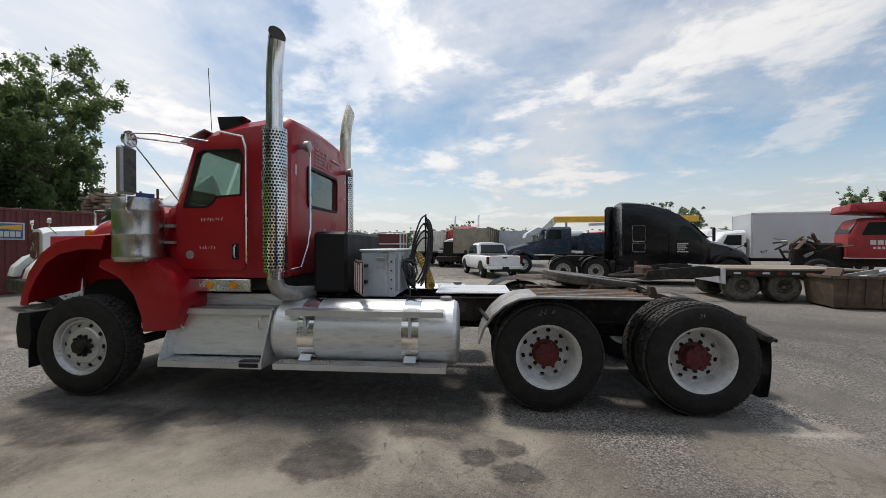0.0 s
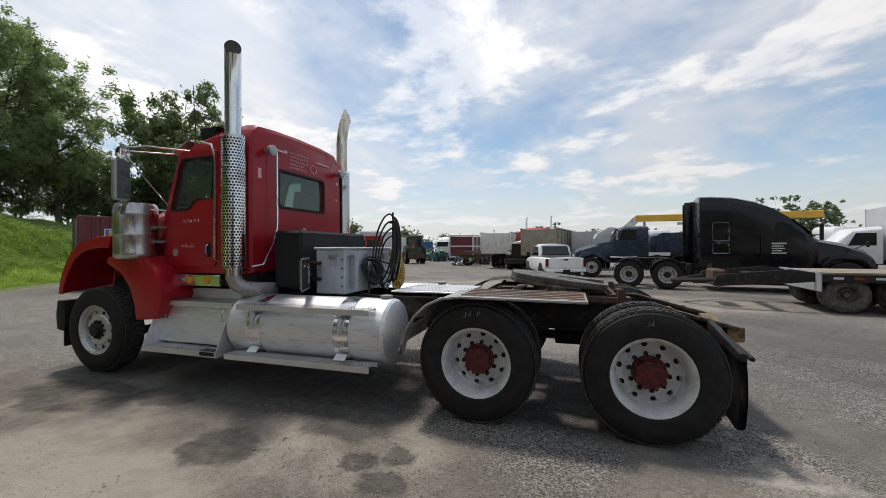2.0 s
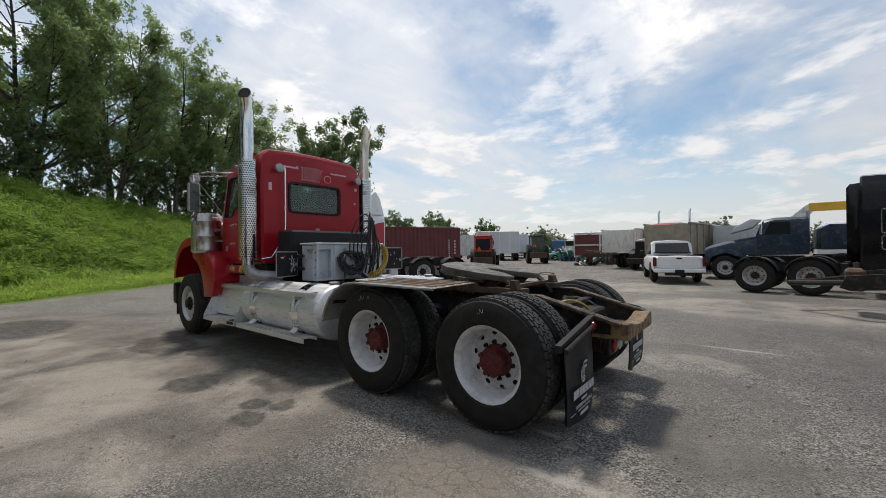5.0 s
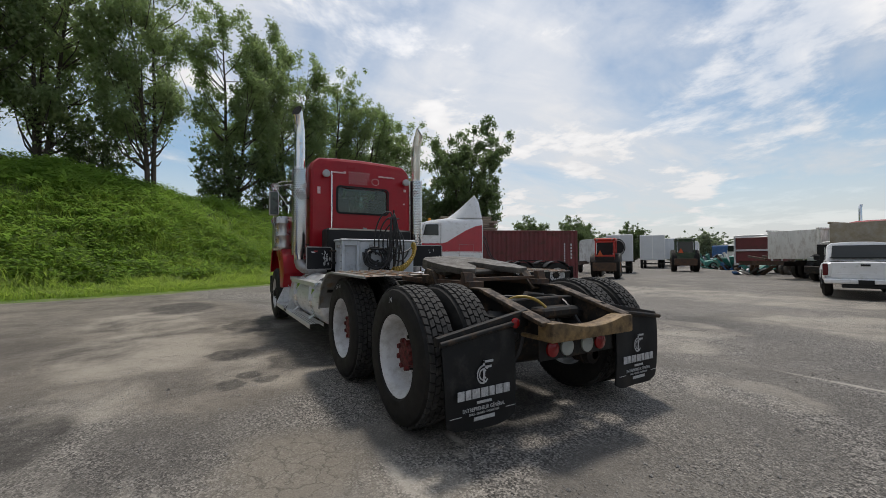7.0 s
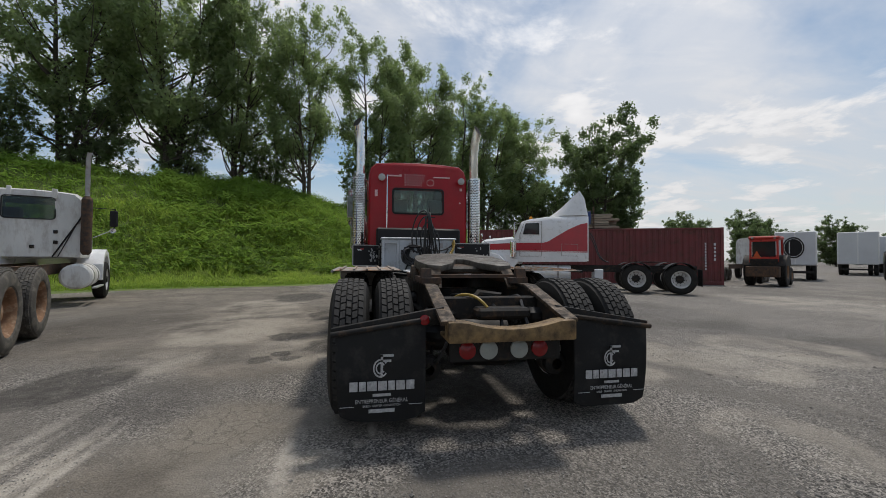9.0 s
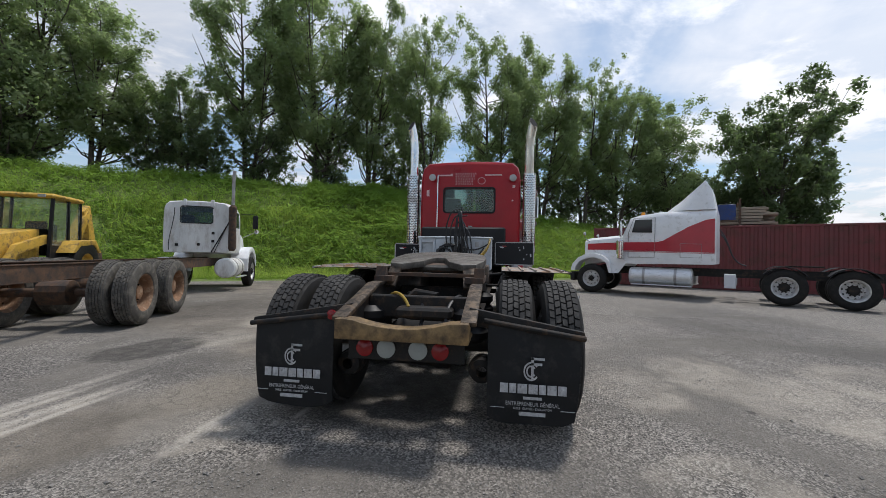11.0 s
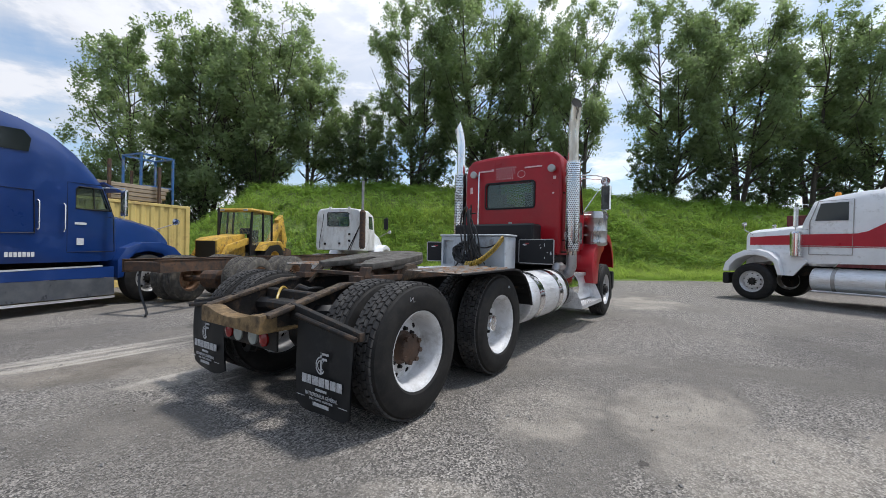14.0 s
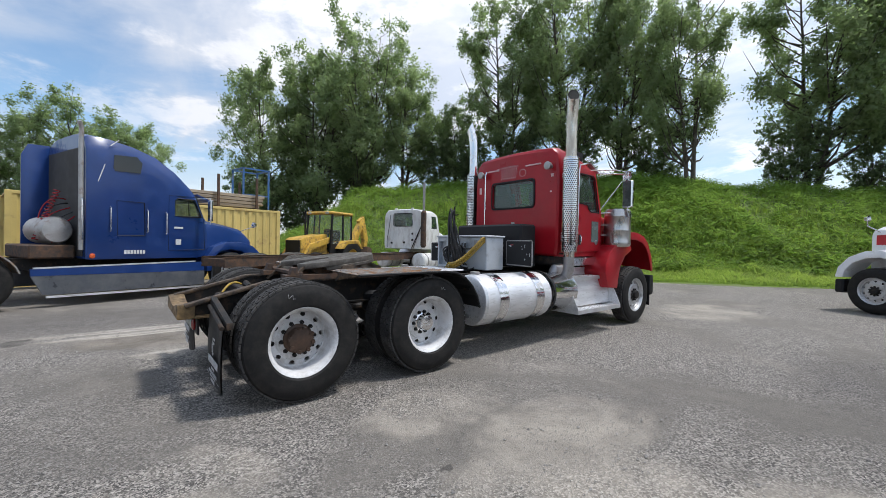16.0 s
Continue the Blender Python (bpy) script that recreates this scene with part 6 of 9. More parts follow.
# things behind the cab
bx = part("battery_box", Shape().box((-3.82, -0.80, 1.08), (-3.44, 0.68, 1.755), 0.03), BLACK_PLASTIC, T, "long black box behind the cab")
tool = Shape()
tool.box((-3.30, -0.45, 1.03), (-2.92, 0.46, 1.53), 0.012)
tool.box((-3.30, -0.72, 1.03), (-3.00, -0.45, 1.53), 0.012)
tb = part("tool_box", tool, GREY_BOX, T, "pale grey metal equipment box")
part("lid", Shape().box((-3.32, -0.74, 1.53), (-2.90, 0.48, 1.56), 0.01), GREY_BOX, tb)
for y in (-0.30, 0.2):
    part("latch", Shape().box((-2.92, y, 1.40), (-2.90, y + 0.06, 1.48), 0.004), STEEL_DULL, tb)
part("box_latch", Shape().box((-3.12, -0.75, 1.43), (-3.02, -0.72, 1.47), 0.004), STEEL_DULL, tb)
bay = Shape()
for ya, yb, za, zb in ((-0.72, -0.68, 1.03, 1.53), (-0.49, -0.452, 1.03, 1.53), (-0.68, -0.49, 1.03, 1.07), (-0.68, -0.49, 1.46, 1.53)):
    bay.box((-2.998, ya, za), (-2.925, yb, zb), 0.004)
part("side_bay", bay, GREY_BOX, tb, "open bay framed in grey steel")
for z in (1.12, 1.22, 1.32, 1.42):
    part("bolt", Shape().lathe([(0, 0.011), (-0.008, 0.009), (-0.008, 0.001)], (0, 0, 0), "y", 8), IRON, tb, at=pose(-2.96, -0.72, z))
for z in (1.18, 1.36):
    part("hinge_arm", Shape().box((-3.33, -0.80, z), (-3.22, -0.72, z + 0.035), 0.006), IRON, tb)


def light_board(side, ax, ay, bx, by, z0, z1):
    """A thin hinged board that faces the rear, splayed forward towards the frame; its outer end is at (ax, ay)."""
    wide = math.hypot(bx - ax, by - ay)
    turn = math.degrees(math.atan2(-(bx - ax), by - ay))
    at = pose(ax, ay, 0, 0, 0, turn)
    board = part("light_board", Shape().box((-0.02, 0, z0), (0.0, wide, z1), 0.004), BLACK_PLASTIC, T, "thin battered black board with a steel edge and torn film", at=at)
    edge = Shape()
    for (ya, za), (yb, zb) in (((0, z0), (wide, z0)), ((0, z1), (wide, z1)), ((0, z0), (0, z1)), ((wide, z0), (wide, z1))):
        edge.beam((-0.008, ya, za), (-0.008, yb, zb), 0.007, 0.032)
    part("board_edge", edge, STEEL_DULL, board)
    rng = random.Random(7 + side)
    for i in range(26 if side < 0 else 7):
        y, z, r = wide * rng.gauss(0.74, 0.08), rng.uniform(z0 + 0.05, z1 - 0.05), rng.uniform(0.006, 0.022)
        y = min(wide - 0.03, max(0.03, y))
        ring = [(y + r * rng.uniform(0.3, 1.2) * math.cos(a), z + r * 1.5 * rng.uniform(0.3, 1.2) * math.sin(a)) for a in [2 * math.pi * k / 7 for k in range(7)]]
        part("torn_film", Shape().prism(ring, 0.001, 0.003, "x"), PRINT_WORN, board)
    for mat, r, dy, dz in ((PRINT, 0.05, 0.11, -0.06), (RED_DULL, 0.045, 0.15, -0.045)):
        ring = [(dy + r * rng.uniform(0.7, 1.1) * math.cos(a), z1 + dz + r * 0.6 * rng.uniform(0.6, 1.1) * math.sin(a)) for a in [math.pi + math.pi * k / 8 for k in range(9)]]
        part("torn_film", Shape().prism(ring, 0.001 if mat is PRINT else 0.003, 0.003 if mat is PRINT else 0.005, "x"), mat, board)
    n = 7
    for k in range(n):
        w = wide / n
        top, low = z1 - 0.008 - 0.012 * (k % 3), z0 + 0.008
        part("stripe", Shape().prism([(k * w + 0.004, low), (k * w + w, low), (k * w + w * 1.0, top), (k * w + 0.004, top)], -0.026, -0.021, "x"), RED_DULL if k % 2 else PRINT, board, "red and white warning stripe")


light_board(-1, -3.14, -1.17, -3.345, -0.76, 1.11, 1.43)
light_board(1, -3.30, 0.52, -3.14, 1.12, 1.13, 1.48)

# pogo stick with air lines
MAST_Y = 0.0
pg = part("hose_mast", Shape().tube([(-2.67, MAST_Y, 1.05), (-2.67, MAST_Y, 2.0)], 0.012, 8).tube([(-2.67, MAST_Y - 0.09, 1.86), (-2.67, MAST_Y + 0.09, 1.87)], 0.009, 6), IRON, T, "spring mast with hanging air lines")
def bez(q, n=18):
    q = [Vector(p) for p in q]
    return [((1 - u) ** 3 * q[0] + 3 * u * (1 - u) ** 2 * q[1] + 3 * u * u * (1 - u) * q[2] + u ** 3 * q[3]) for u in [i / n for i in range(n + 1)]]


rng = random.Random(2)
for i in range(5):
    y = MAST_Y - 0.05 + 0.03 * i
    part("air_line", Shape().tube(bez([(-2.67, MAST_Y, 1.86 + 0.02 * i), (-2.60 + 0.02 * i, y - 0.10, 2.06 - 0.03 * i), (-2.58, y + rng.uniform(-0.06, 0.10), 1.30), (-2.78 + rng.uniform(-0.05, 0.08), y - 0.14 + 0.07 * i, 1.10)]), 0.012, 8), HOSE, pg)
# a tangle of hoses on the face of the grey box: drooping loops of unlike size, tied together near the top
for i in range(9):
    y0, y1 = -0.36 + rng.uniform(-0.05, 0.10), -0.10 + rng.uniform(-0.06, 0.14)
    z0, z1 = 1.40 + rng.uniform(-0.06, 0.05), 1.38 + rng.uniform(-0.08, 0.06)
    deep, out = rng.uniform(0.16, 0.46), rng.uniform(0.03, 0.13)
    part("air_line", Shape().tube(bez([(-2.885, y0, z0), (-2.88 + out, y0 - rng.uniform(0.02, 0.16), max(1.02, z0 - deep)), (-2.88 + out, y1 + rng.uniform(0.0, 0.16), max(1.02, z1 - deep * rng.uniform(0.7, 1.2))), (-2.885, y1, z1)]), rng.choice((0.010, 0.013, 0.016)), 8), HOSE, pg)
for i in range(3):
    cy, cz, r = -0.22 + rng.uniform(-0.05, 0.05), 1.30 + rng.uniform(-0.03, 0.03), rng.uniform(0.10, 0.17)
    tilt = rng.uniform(-0.5, 0.5)
    loop = [(-2.86 + 0.03 * i + 0.03 * math.sin(2 * a + i), cy + r * 1.2 * math.cos(a + tilt), cz + r * math.sin(a)) for a in [0.4 + 5.4 * k / 24 for k in range(25)]]
    part("air_line", Shape().tube(loop, 0.014, 8), HOSE, pg)
for y0, z0, y1, z1, sag in ((-0.05, 1.42, 0.40, 1.44, 0.12), (0.0, 1.34, 0.34, 1.38, 0.2), (-0.30, 1.20, -0.46, 1.02, 0.05), (-0.1, 1.18, 0.25, 1.06, 0.1), (-0.18, 1.45, 0.12, 1.05, 0.0)):
    part("air_line", Shape().tube(bez([(-2.87, y0, z0), (-2.78, y0 * 0.6 + y1 * 0.4, min(z0, z1) - sag), (-2.80, y0 * 0.3 + y1 * 0.7, min(z0, z1) - sag * 0.6), (-2.87, y1, z1)]), 0.012, 8), HOSE, pg)
part("hose_tie", Shape().box((-2.89, -0.30, 1.395), (-2.80, -0.12, 1.425), 0.008), BLACK_PLASTIC, pg)
# lines that rise from the tangle, arch over beside the mast and fall back again
for i in range(4):
    y = -0.16 + 0.07 * i
    top = 1.98 - 0.09 * i
    up_way = bez([(-2.84, y - 0.06, 1.32), (-2.80, y - 0.16, 1.62), (-2.72, y - 0.05, top), (-2.67, 0.5 * y, top - 0.01)])
    down = bez([(-2.67, 0.5 * y, top - 0.01), (-2.62, 0.5 * y + 0.08, top - 0.02), (-2.60, y + 0.14, 1.55), (-2.72, y + 0.10, 1.12)])
    part("air_line", Shape().tube(up_way + down[1:], 0.011, 8), HOSE, pg)
coil = []
path = bez([(-2.88, 0.42, 1.48), (-2.72, 0.46, 1.40), (-2.62, 0.20, 1.05), (-2.60, -0.06, 1.09)], 170)
for i, p in enumerate(path):
    a = 2 * math.pi * i / 9.0
    coil.append(p + Vector((0.046 * math.cos(a), 0.014 * math.sin(a), 0.046 * math.sin(a))))
part("coiled_line", Shape().tube(coil, 0.0125, 6), YELLOW_HOSE, pg, "coiled yellow air line")


# ---- the other vehicles of the yard: each is drawn with its nose along -x and its left side along -y, then turned ----
DRIVE_B = WheelKit(seg=30, tread=False, lobes=False, hubm=IRON)
STEER_B = WheelKit(w=0.30, deep=0.05, rimm=RIM_STEEL, hubm=IRON, hub_long=0.06, hub_r=0.075, seg=30, tread=False, lobes=False)
ALLOY_B = WheelKit(deep=0.15, rimm=RIM_STEEL, hubm=IRON, hub_long=0.06, hub_r=0.09, seg=30, tread=False, lobes=False)
RUSTY_B = WheelKit(deep=0.16, rimm=RIM_RUST, tyre=RUBBER_GREY, hubm=RIM_RUST, hub_long=0.08, seg=36, lobes=False)
DUSTY_B = WheelKit(R=0.42, w=0.24, rim=0.22, deep=0.12, rimm=RUBBER_GREY, tyre=RUBBER_GREY, hubm=RUBBER_GREY, hub_long=0.05, hub_r=0.06, seg=26, tread=False, lobes=False)
CAR_WHEEL = WheelKit(R=0.37, w=0.24, rim=0.21, deep=0.04, rimm=RIM_STEEL, hubm=IRON, hub_long=0.02, hub_r=0.04, seg=26, tread=False, lobes=False)


def duals(t, kit, xs, z=0.53):
    for x in xs:
        for s in (-1, 1):
            kit.mount(t, x, s * 1.075, z, s, turn=30 * x)
            kit.mount(t, x, s * 0.74, z, -s, bare=True)


def steers(t, kit, x, z=0.53):
    for s in (-1, 1):
        kit.mount(t, x, s * 1.05, z, s)


def rails(t, x0, x1, mat=IRON, z0=0.74, z1=1.0):
    for s in (-1, 1):
        part("frame_rail", Shape().prism([(x0, z0), (x0, z1), (x1, z1), (x1, z0)], s * 0.40, s * 0.43).beam((x0, s * 0.40, z1 - 0.006), (x1, s * 0.40, z1 - 0.006), 0.09, 0.012).beam((x0, s * 0.40, z0 + 0.006), (x1, s * 0.40, z0 + 0.006), 0.09, 0.012), mat, t)


def side_tank(t, s, x0, x1, zc=0.70, r=0.31, yc=0.87, mat=ALUMINIUM):
    tk = part("fuel_tank", Shape().lathe([(x0, 0.001), (x0 + 0.004, r - 0.05), (x0 + 0.04, r), (x1 - 0.04, r), (x1 - 0.004, r - 0.05), (x1, 0.001)], (0, s * yc, zc), "x", 30), mat, t)
    for x in (x0 * 0.75 + x1 * 0.25, x0 * 0.25 + x1 * 0.75):
        part("tank_strap", Shape().lathe([(x - 0.04, r + 0.002), (x - 0.04, r + 0.01), (x + 0.04, r + 0.01), (x + 0.04, r + 0.002)], (0, s * yc, zc), "x", 30), STEEL_DULL, tk)
    part("tank_step", Shape().box((x0 + 0.1, min(s * (yc + 0.30), s * (yc + 0.40)), zc - 0.30), (x1, max(s * (yc + 0.30), s * (yc + 0.40)), zc - 0.26), 0.01), TREAD_METAL, tk)


def body_ring(x, half, z0, zs, zt, tuck=0.03):
    return cab_ring(x, half, z0, zs, zt, tuck)


def panel(t, name, outline, s, y, mat, label="", thick=0.006):
    """A flat piece laid on a vehicle's side."""
    return part(name, Shape().prism(outline, min(s * y, s * (y + thick)), max(s * y, s * (y + thick))), mat, t, label)


# white and red sleeper tractor
def build_white_red():
    t = thing("semi_truck", pose(-13.05, 4.50, 0, 0, 0, 61.0), "white sleeper tractor with a red side stripe and roof fin", "truck", "parked semi trucks")
    steers(t, STEER_B, 0.0)
    duals(t, DRIVE_B, (5.48, 6.9))
    rails(t, -0.5, 7.6)
    body = Shape().loft([body_ring(1.02, 0.86, 1.12, 2.2, 2.25), body_ring(1.10, 0.96, 1.1, 2.3, 2.38), body_ring(1.28, 1.0, 1.1, 2.68, 2.78), body_ring(1.6, 1.02, 1.1, 2.76, 2.88), body_ring(2.3, 1.04, 1.12, 2.86, 2.96), body_ring(3.75, 1.05, 1.14, 2.86, 2.96), body_ring(3.84, 1.02, 1.16, 2.82, 2.93)])
    b = part("cab", body, WHITE_PAINT, t)
    hood = Shape().loft([hood_ring(1.06, 0.82, 1.15, 2.10, 2.18), hood_ring(0.4, 0.74, 1.15, 2.04, 2.13), hood_ring(-0.3, 0.64, 1.05, 1.98, 2.07), hood_ring(-0.42, 0.60, 0.9, 1.92, 2.02)])
    part("hood", hood, WHITE_PAINT, t)
    part("grille", Shape().box((-0.47, -0.5, 0.85), (-0.42, 0.5, 1.95), 0.02), CHROME, t)
    fin = Shape()
    fin.loft([[(2.35, -0.5, 2.93), (2.35, 0.5, 2.93), (2.37, 0.4, 2.96), (2.37, -0.4, 2.96)], [(2.75, -0.9, 2.93), (2.75, 0.9, 2.93), (2.8, 0.6, 3.26), (2.8, -0.6, 3.26)], [(3.2, -1.0, 2.93), (3.2, 1.0, 2.93), (3.25, 0.75, 3.66), (3.25, -0.75, 3.66)],
              [(3.6, -1.0, 2.93), (3.6, 1.0, 2.93), (3.52, 0.8, 3.92), (3.52, -0.8, 3.92)], [(3.82, -0.98, 2.93), (3.82, 0.98, 2.93), (3.7, 0.78, 3.62), (3.7, -0.78, 3.62)]])
    part("roof_fin", fin, WHITE_PAINT, t, "white wind deflector on the roof", bevel=0.02)
    for s in (-1, 1):
        arch = [(-0.78, 0.80), (-0.72, 1.05), (-0.5, 1.30), (-0.2, 1.44), (0.1, 1.47), (0.4, 1.38), (0.62, 1.18), (0.72, 0.75), (0.62, 0.75), (0.52, 1.10), (0.33, 1.24), (0.08, 1.30), (-0.16, 1.28), (-0.42, 1.16), (-0.58, 0.97), (-0.62, 0.80)]
        part("front_fender", Shape().prism(arch, s * 0.55, s * 1.18), WHITE_PAINT, t, bevel=0.02)
        panel(t, "sill_panel", [(0.62, 0.75), (0.9, 0.75), (1.2, 1.16), (0.9, 1.4), (0.6, 1.4)], s, 0.95, WHITE_PAINT, thick=0.06)
        st = panel(t, "side_stripe", [(1.12, 1.58), (3.80, 1.52), (3.80, 2.62), (3.55, 2.58), (3.1, 2.38), (2.6, 2.08), (2.35, 1.92), (2.15, 1.87), (1.12, 1.87)], s, 1.046, STRIPE, "red stripe that rises along the sleeper", 0.008)
        panel(t, "pin_line", [(1.12, 1.545), (3.80, 1.485), (3.80, 1.50), (1.12, 1.56)], s, 1.046, STRIPE, thick=0.008)
        part("hatch", Shape().tube([(2.85, s * 1.052, 1.36), (3.45, s * 1.052, 1.35), (3.45, s * 1.055, 1.80), (2.85, s * 1.055, 1.82), (2.85, s * 1.052, 1.36)], 0.007, 5), STEEL_DULL, t)
        panel(t, "door_glass", [(1.36, 2.22), (2.0, 2.20), (2.0, 2.66), (1.47, 2.66)], s, 1.025, GLASS, "dark door glass", 0.022)
        part("door_seam", Shape().tube([(1.24, s * 1.03, 1.34), (2.08, s * 1.045, 1.34), (2.10, s * 1.045, 2.72), (1.42, s * 1.02, 2.72), (1.24, s * 1.0, 2.2), (1.24, s * 1.03, 1.34)], 0.012, 5), STEEL_DULL, t)
        part("air_cleaner", Shape().lathe([(1.28, 0.001), (1.28, 0.12), (1.3, 0.14), (1.9, 0.14), (1.95, 0.11), (1.96, 0.001)], (0.98, s * 1.06, 0), "z", 20), CHROME, t)
        side_tank(t, s, 1.28, 3.2, 0.68, 0.31, 0.85)
        part("mirror", Shape().box((1.02, min(s * 1.2, s * 1.36), 2.05), (1.08, max(s * 1.2, s * 1.36), 2.6), 0.015).tube([(1.2, s * 1.0, 2.66), (1.05, s * 1.28, 2.68), (1.05, s * 1.28, 1.98), (1.2, s * 0.98, 2.0)], 0.012, 5), CHROME, t)
        part("step_box", Shape().box((4.05, min(s * 0.85, s * 1.15), 0.42), (4.35, max(s * 0.85, s * 1.15), 0.86), 0.015), WHITE_PANEL, t)
        part("hood_mirror", Shape().tube([(-0.2, s * 0.7, 1.9), (-0.36, s * 0.86, 2.05), (-0.36, s * 0.86, 2.2)], 0.015, 6).lathe([(-0.33, 0.07), (-0.4, 0.05), (-0.41, 0.001)], (0, s * 0.86, 2.22), "x", 12), CHROME, t)
        for x in (5.48, 6.9):
            q = [(x + 0.6 * math.cos(math.radians(a)), 0.53 + 0.6 * math.sin(math.radians(a))) for a in range(35, 150, 12)]
            fd = Shape()
            k = len(q)
            fd.add([(a, s * 0.62, c) for a, c in q] + [(a, s * 1.23, c) for a, c in q], [(i, i + 1, k + i + 1, k + i) for i in range(k - 1)])
            part("fender", fd.tube([(a, s * 1.23, c) for a, c in q], 0.015, 5), BLACK_PLASTIC, t)
        part("mud_flap", Shape().box((7.55, min(s * 0.65, s * 1.2), 0.3), (7.565, max(s * 0.65, s * 1.2), 0.9), 0.004), FLAP_BLACK, t)
    for s in (-1, 1):
        part("hood_stripe", Shape().add([(1.04, s * 0.832, 1.60), (1.04, s * 0.832, 1.88), (0.4, s * 0.757, 1.86), (-0.30, s * 0.657, 1.83), (-0.30, s * 0.657, 1.60), (0.4, s * 0.757, 1.60)], [(0, 1, 2, 5), (5, 2, 3, 4)] if s > 0 else [(5, 2, 1, 0), (4, 3, 2, 5)]), STRIPE, t)
    part("beacon", Shape().lathe([(2.86, 0.07), (2.94, 0.065), (2.98, 0.04), (2.985, 0.001)], (1.62, -0.5, 0), "z", 14), LAMP_AMBER, t)
    part("fifth_wheel", Shape().lathe([(1.12, 0.001), (1.12, 0.45), (1.16, 0.46), (1.16, 0.001)], (6.0, 0, 0), "z", 24), IRON, t)
    part("bumper", Shape().box((-0.80, -1.15, 0.42), (-0.62, 1.15, 0.75), 0.03), BLACK_PLASTIC, t)
    part("windscreen", Shape().add([(1.03, -0.8, 2.24), (1.03, 0.8, 2.24), (1.24, 0.85, 2.70), (1.24, -0.85, 2.70)], [(0, 3, 2, 1)]), GLASS, t)
    for y, z in ((-0.4, 2.3), (0.1, 2.2)):
        part("cab_line", Shape().tube(bez([(3.9, y, z), (4.25, y - 0.1, z - 0.45), (4.1, y + 0.15, 1.25), (4.6, y, 1.12)]), 0.02, 6), HOSE, t)


build_white_red()


# bare white day cab chassis with rusty rails
def build_chassis_cab():
    t = thing("chassis_truck", pose(-1.90, -6.35, 0, 0, 0, 23.2), "old white day cab truck with a long bare rusty frame", "truck", "parked semi trucks")
    steers(t, STEER_B, -8.2)
    duals(t, RUSTY_B, (0.0, -1.38))
    rails(t, -8.8, 1.75, RUST_IRON, 0.78, 1.02)
    for x in (1.7, 0.6, -0.7, -2.6, -4.2):
        part("crossmember", Shape().box((x - 0.05, -0.4, 0.80), (x + 0.05, 0.4, 0.98), 0.01), RUST_IRON, t)
    c = part("cab", Shape().loft([body_ring(-7.75, 0.78, 1.25, 1.95, 2.0), body_ring(-7.6, 0.88, 1.2, 2.05, 2.12), body_ring(-7.35, 0.93, 1.18, 2.62, 2.72), body_ring(-7.0, 0.95, 1.18, 2.70, 2.79), body_ring(-6.2, 0.95, 1.18, 2.70, 2.80), body_ring(-6.12, 0.92, 1.2, 2.66, 2.77)]), WHITE_OLD, t, "white cab with rust streaks", )
    side_glass = [(-7.28, 2.02), (-6.77, 2.02), (-6.77, 2.53), (-7.15, 2.53)]
    hollow(c, [Shape().prism([(a - 0.02, b + 2.36) for a, b in pane(0.88, 0.50, 0.06)], -6.4, -5.9, "x"), Shape().prism(side_glass, -1.2, 1.2), Shape().prism([(-0.76, 2.12), (0.76, 2.12), (0.72, 2.56), (-0.72, 2.56)], -8.0, -7.15, "x")], 0.05)
    part("rear_window", Shape().prism(pane(0.90, 0.52, 0.06), -6.150, -6.146, "x"), CAB_PANE, c, "greenish rear window", at=pose(0, -0.02, 2.36))
    part("windscreen", Shape().add([(-7.60, -0.78, 2.10), (-7.60, 0.78, 2.10), (-7.42, 0.74, 2.58), (-7.42, -0.74, 2.58)], [(0, 3, 2, 1)]), CAB_PANE, c)
    part("dashboard", Shape().box((-7.55, -0.80, 1.7), (-7.2, 0.80, 2.06), 0.04), LINING, c)
    part("seat", Shape().box((-6.6, -0.62, 1.3), (-6.45, -0.20, 2.38), 0.05), LINING, c, "dark cab seat")
    part("steering_wheel", Shape().tube([(-7.1 + 0.1 * math.sin(a), -0.42 + 0.22 * math.cos(a), 2.12 + 0.19 * math.sin(a)) for a in [2 * math.pi * i / 20 for i in range(21)]], 0.014, 6), BLACK_PLASTIC, c)
    part("window_seal", Shape().tube([(-6.11, a - 0.02, b + 2.36) for a, b in pane(0.90, 0.52, 0.07)] + [(-6.11, 0.43, 2.36)], 0.014, 5), BLACK_PLASTIC, c)
    part("roof_strap", Shape().box((-6.16, -0.40, 2.60), (-6.10, -0.32, 2.84), 0.01), WHITE_OLD, c)
    part("roof_strap", Shape().box((-6.16, 0.36, 2.60), (-6.10, 0.46, 2.84), 0.01), WHITE_OLD, c)
    for y, z in ((-0.55, 1.42), (0.05, 1.44), (0.45, 1.8), (0.45, 1.55)):
        part("latch", Shape().box((-6.115, y - 0.04, z - 0.04), (-6.08, y + 0.04, z + 0.04), 0.008), IRON, c)
    part("cab_cable", Shape().tube(bez([(-6.08, -0.62, 2.55), (-6.06, -0.6, 2.1), (-6.06, -0.8, 1.6), (-6.08, -0.75, 1.25)]), 0.012, 5).tube([(-6.1, 0.9, 2.2), (-6.08, 0.5, 1.2)], 0.012, 5), HOSE, c)
    part("hood", Shape().loft([hood_ring(-7.65, 0.85, 1.15, 1.95, 2.05), hood_ring(-8.2, 0.84, 1.05, 1.78, 1.9), hood_ring(-8.8, 0.74, 0.95, 1.55, 1.66), hood_ring(-9.0, 0.62, 0.95, 1.35, 1.45)]), WHITE_PAINT, t)
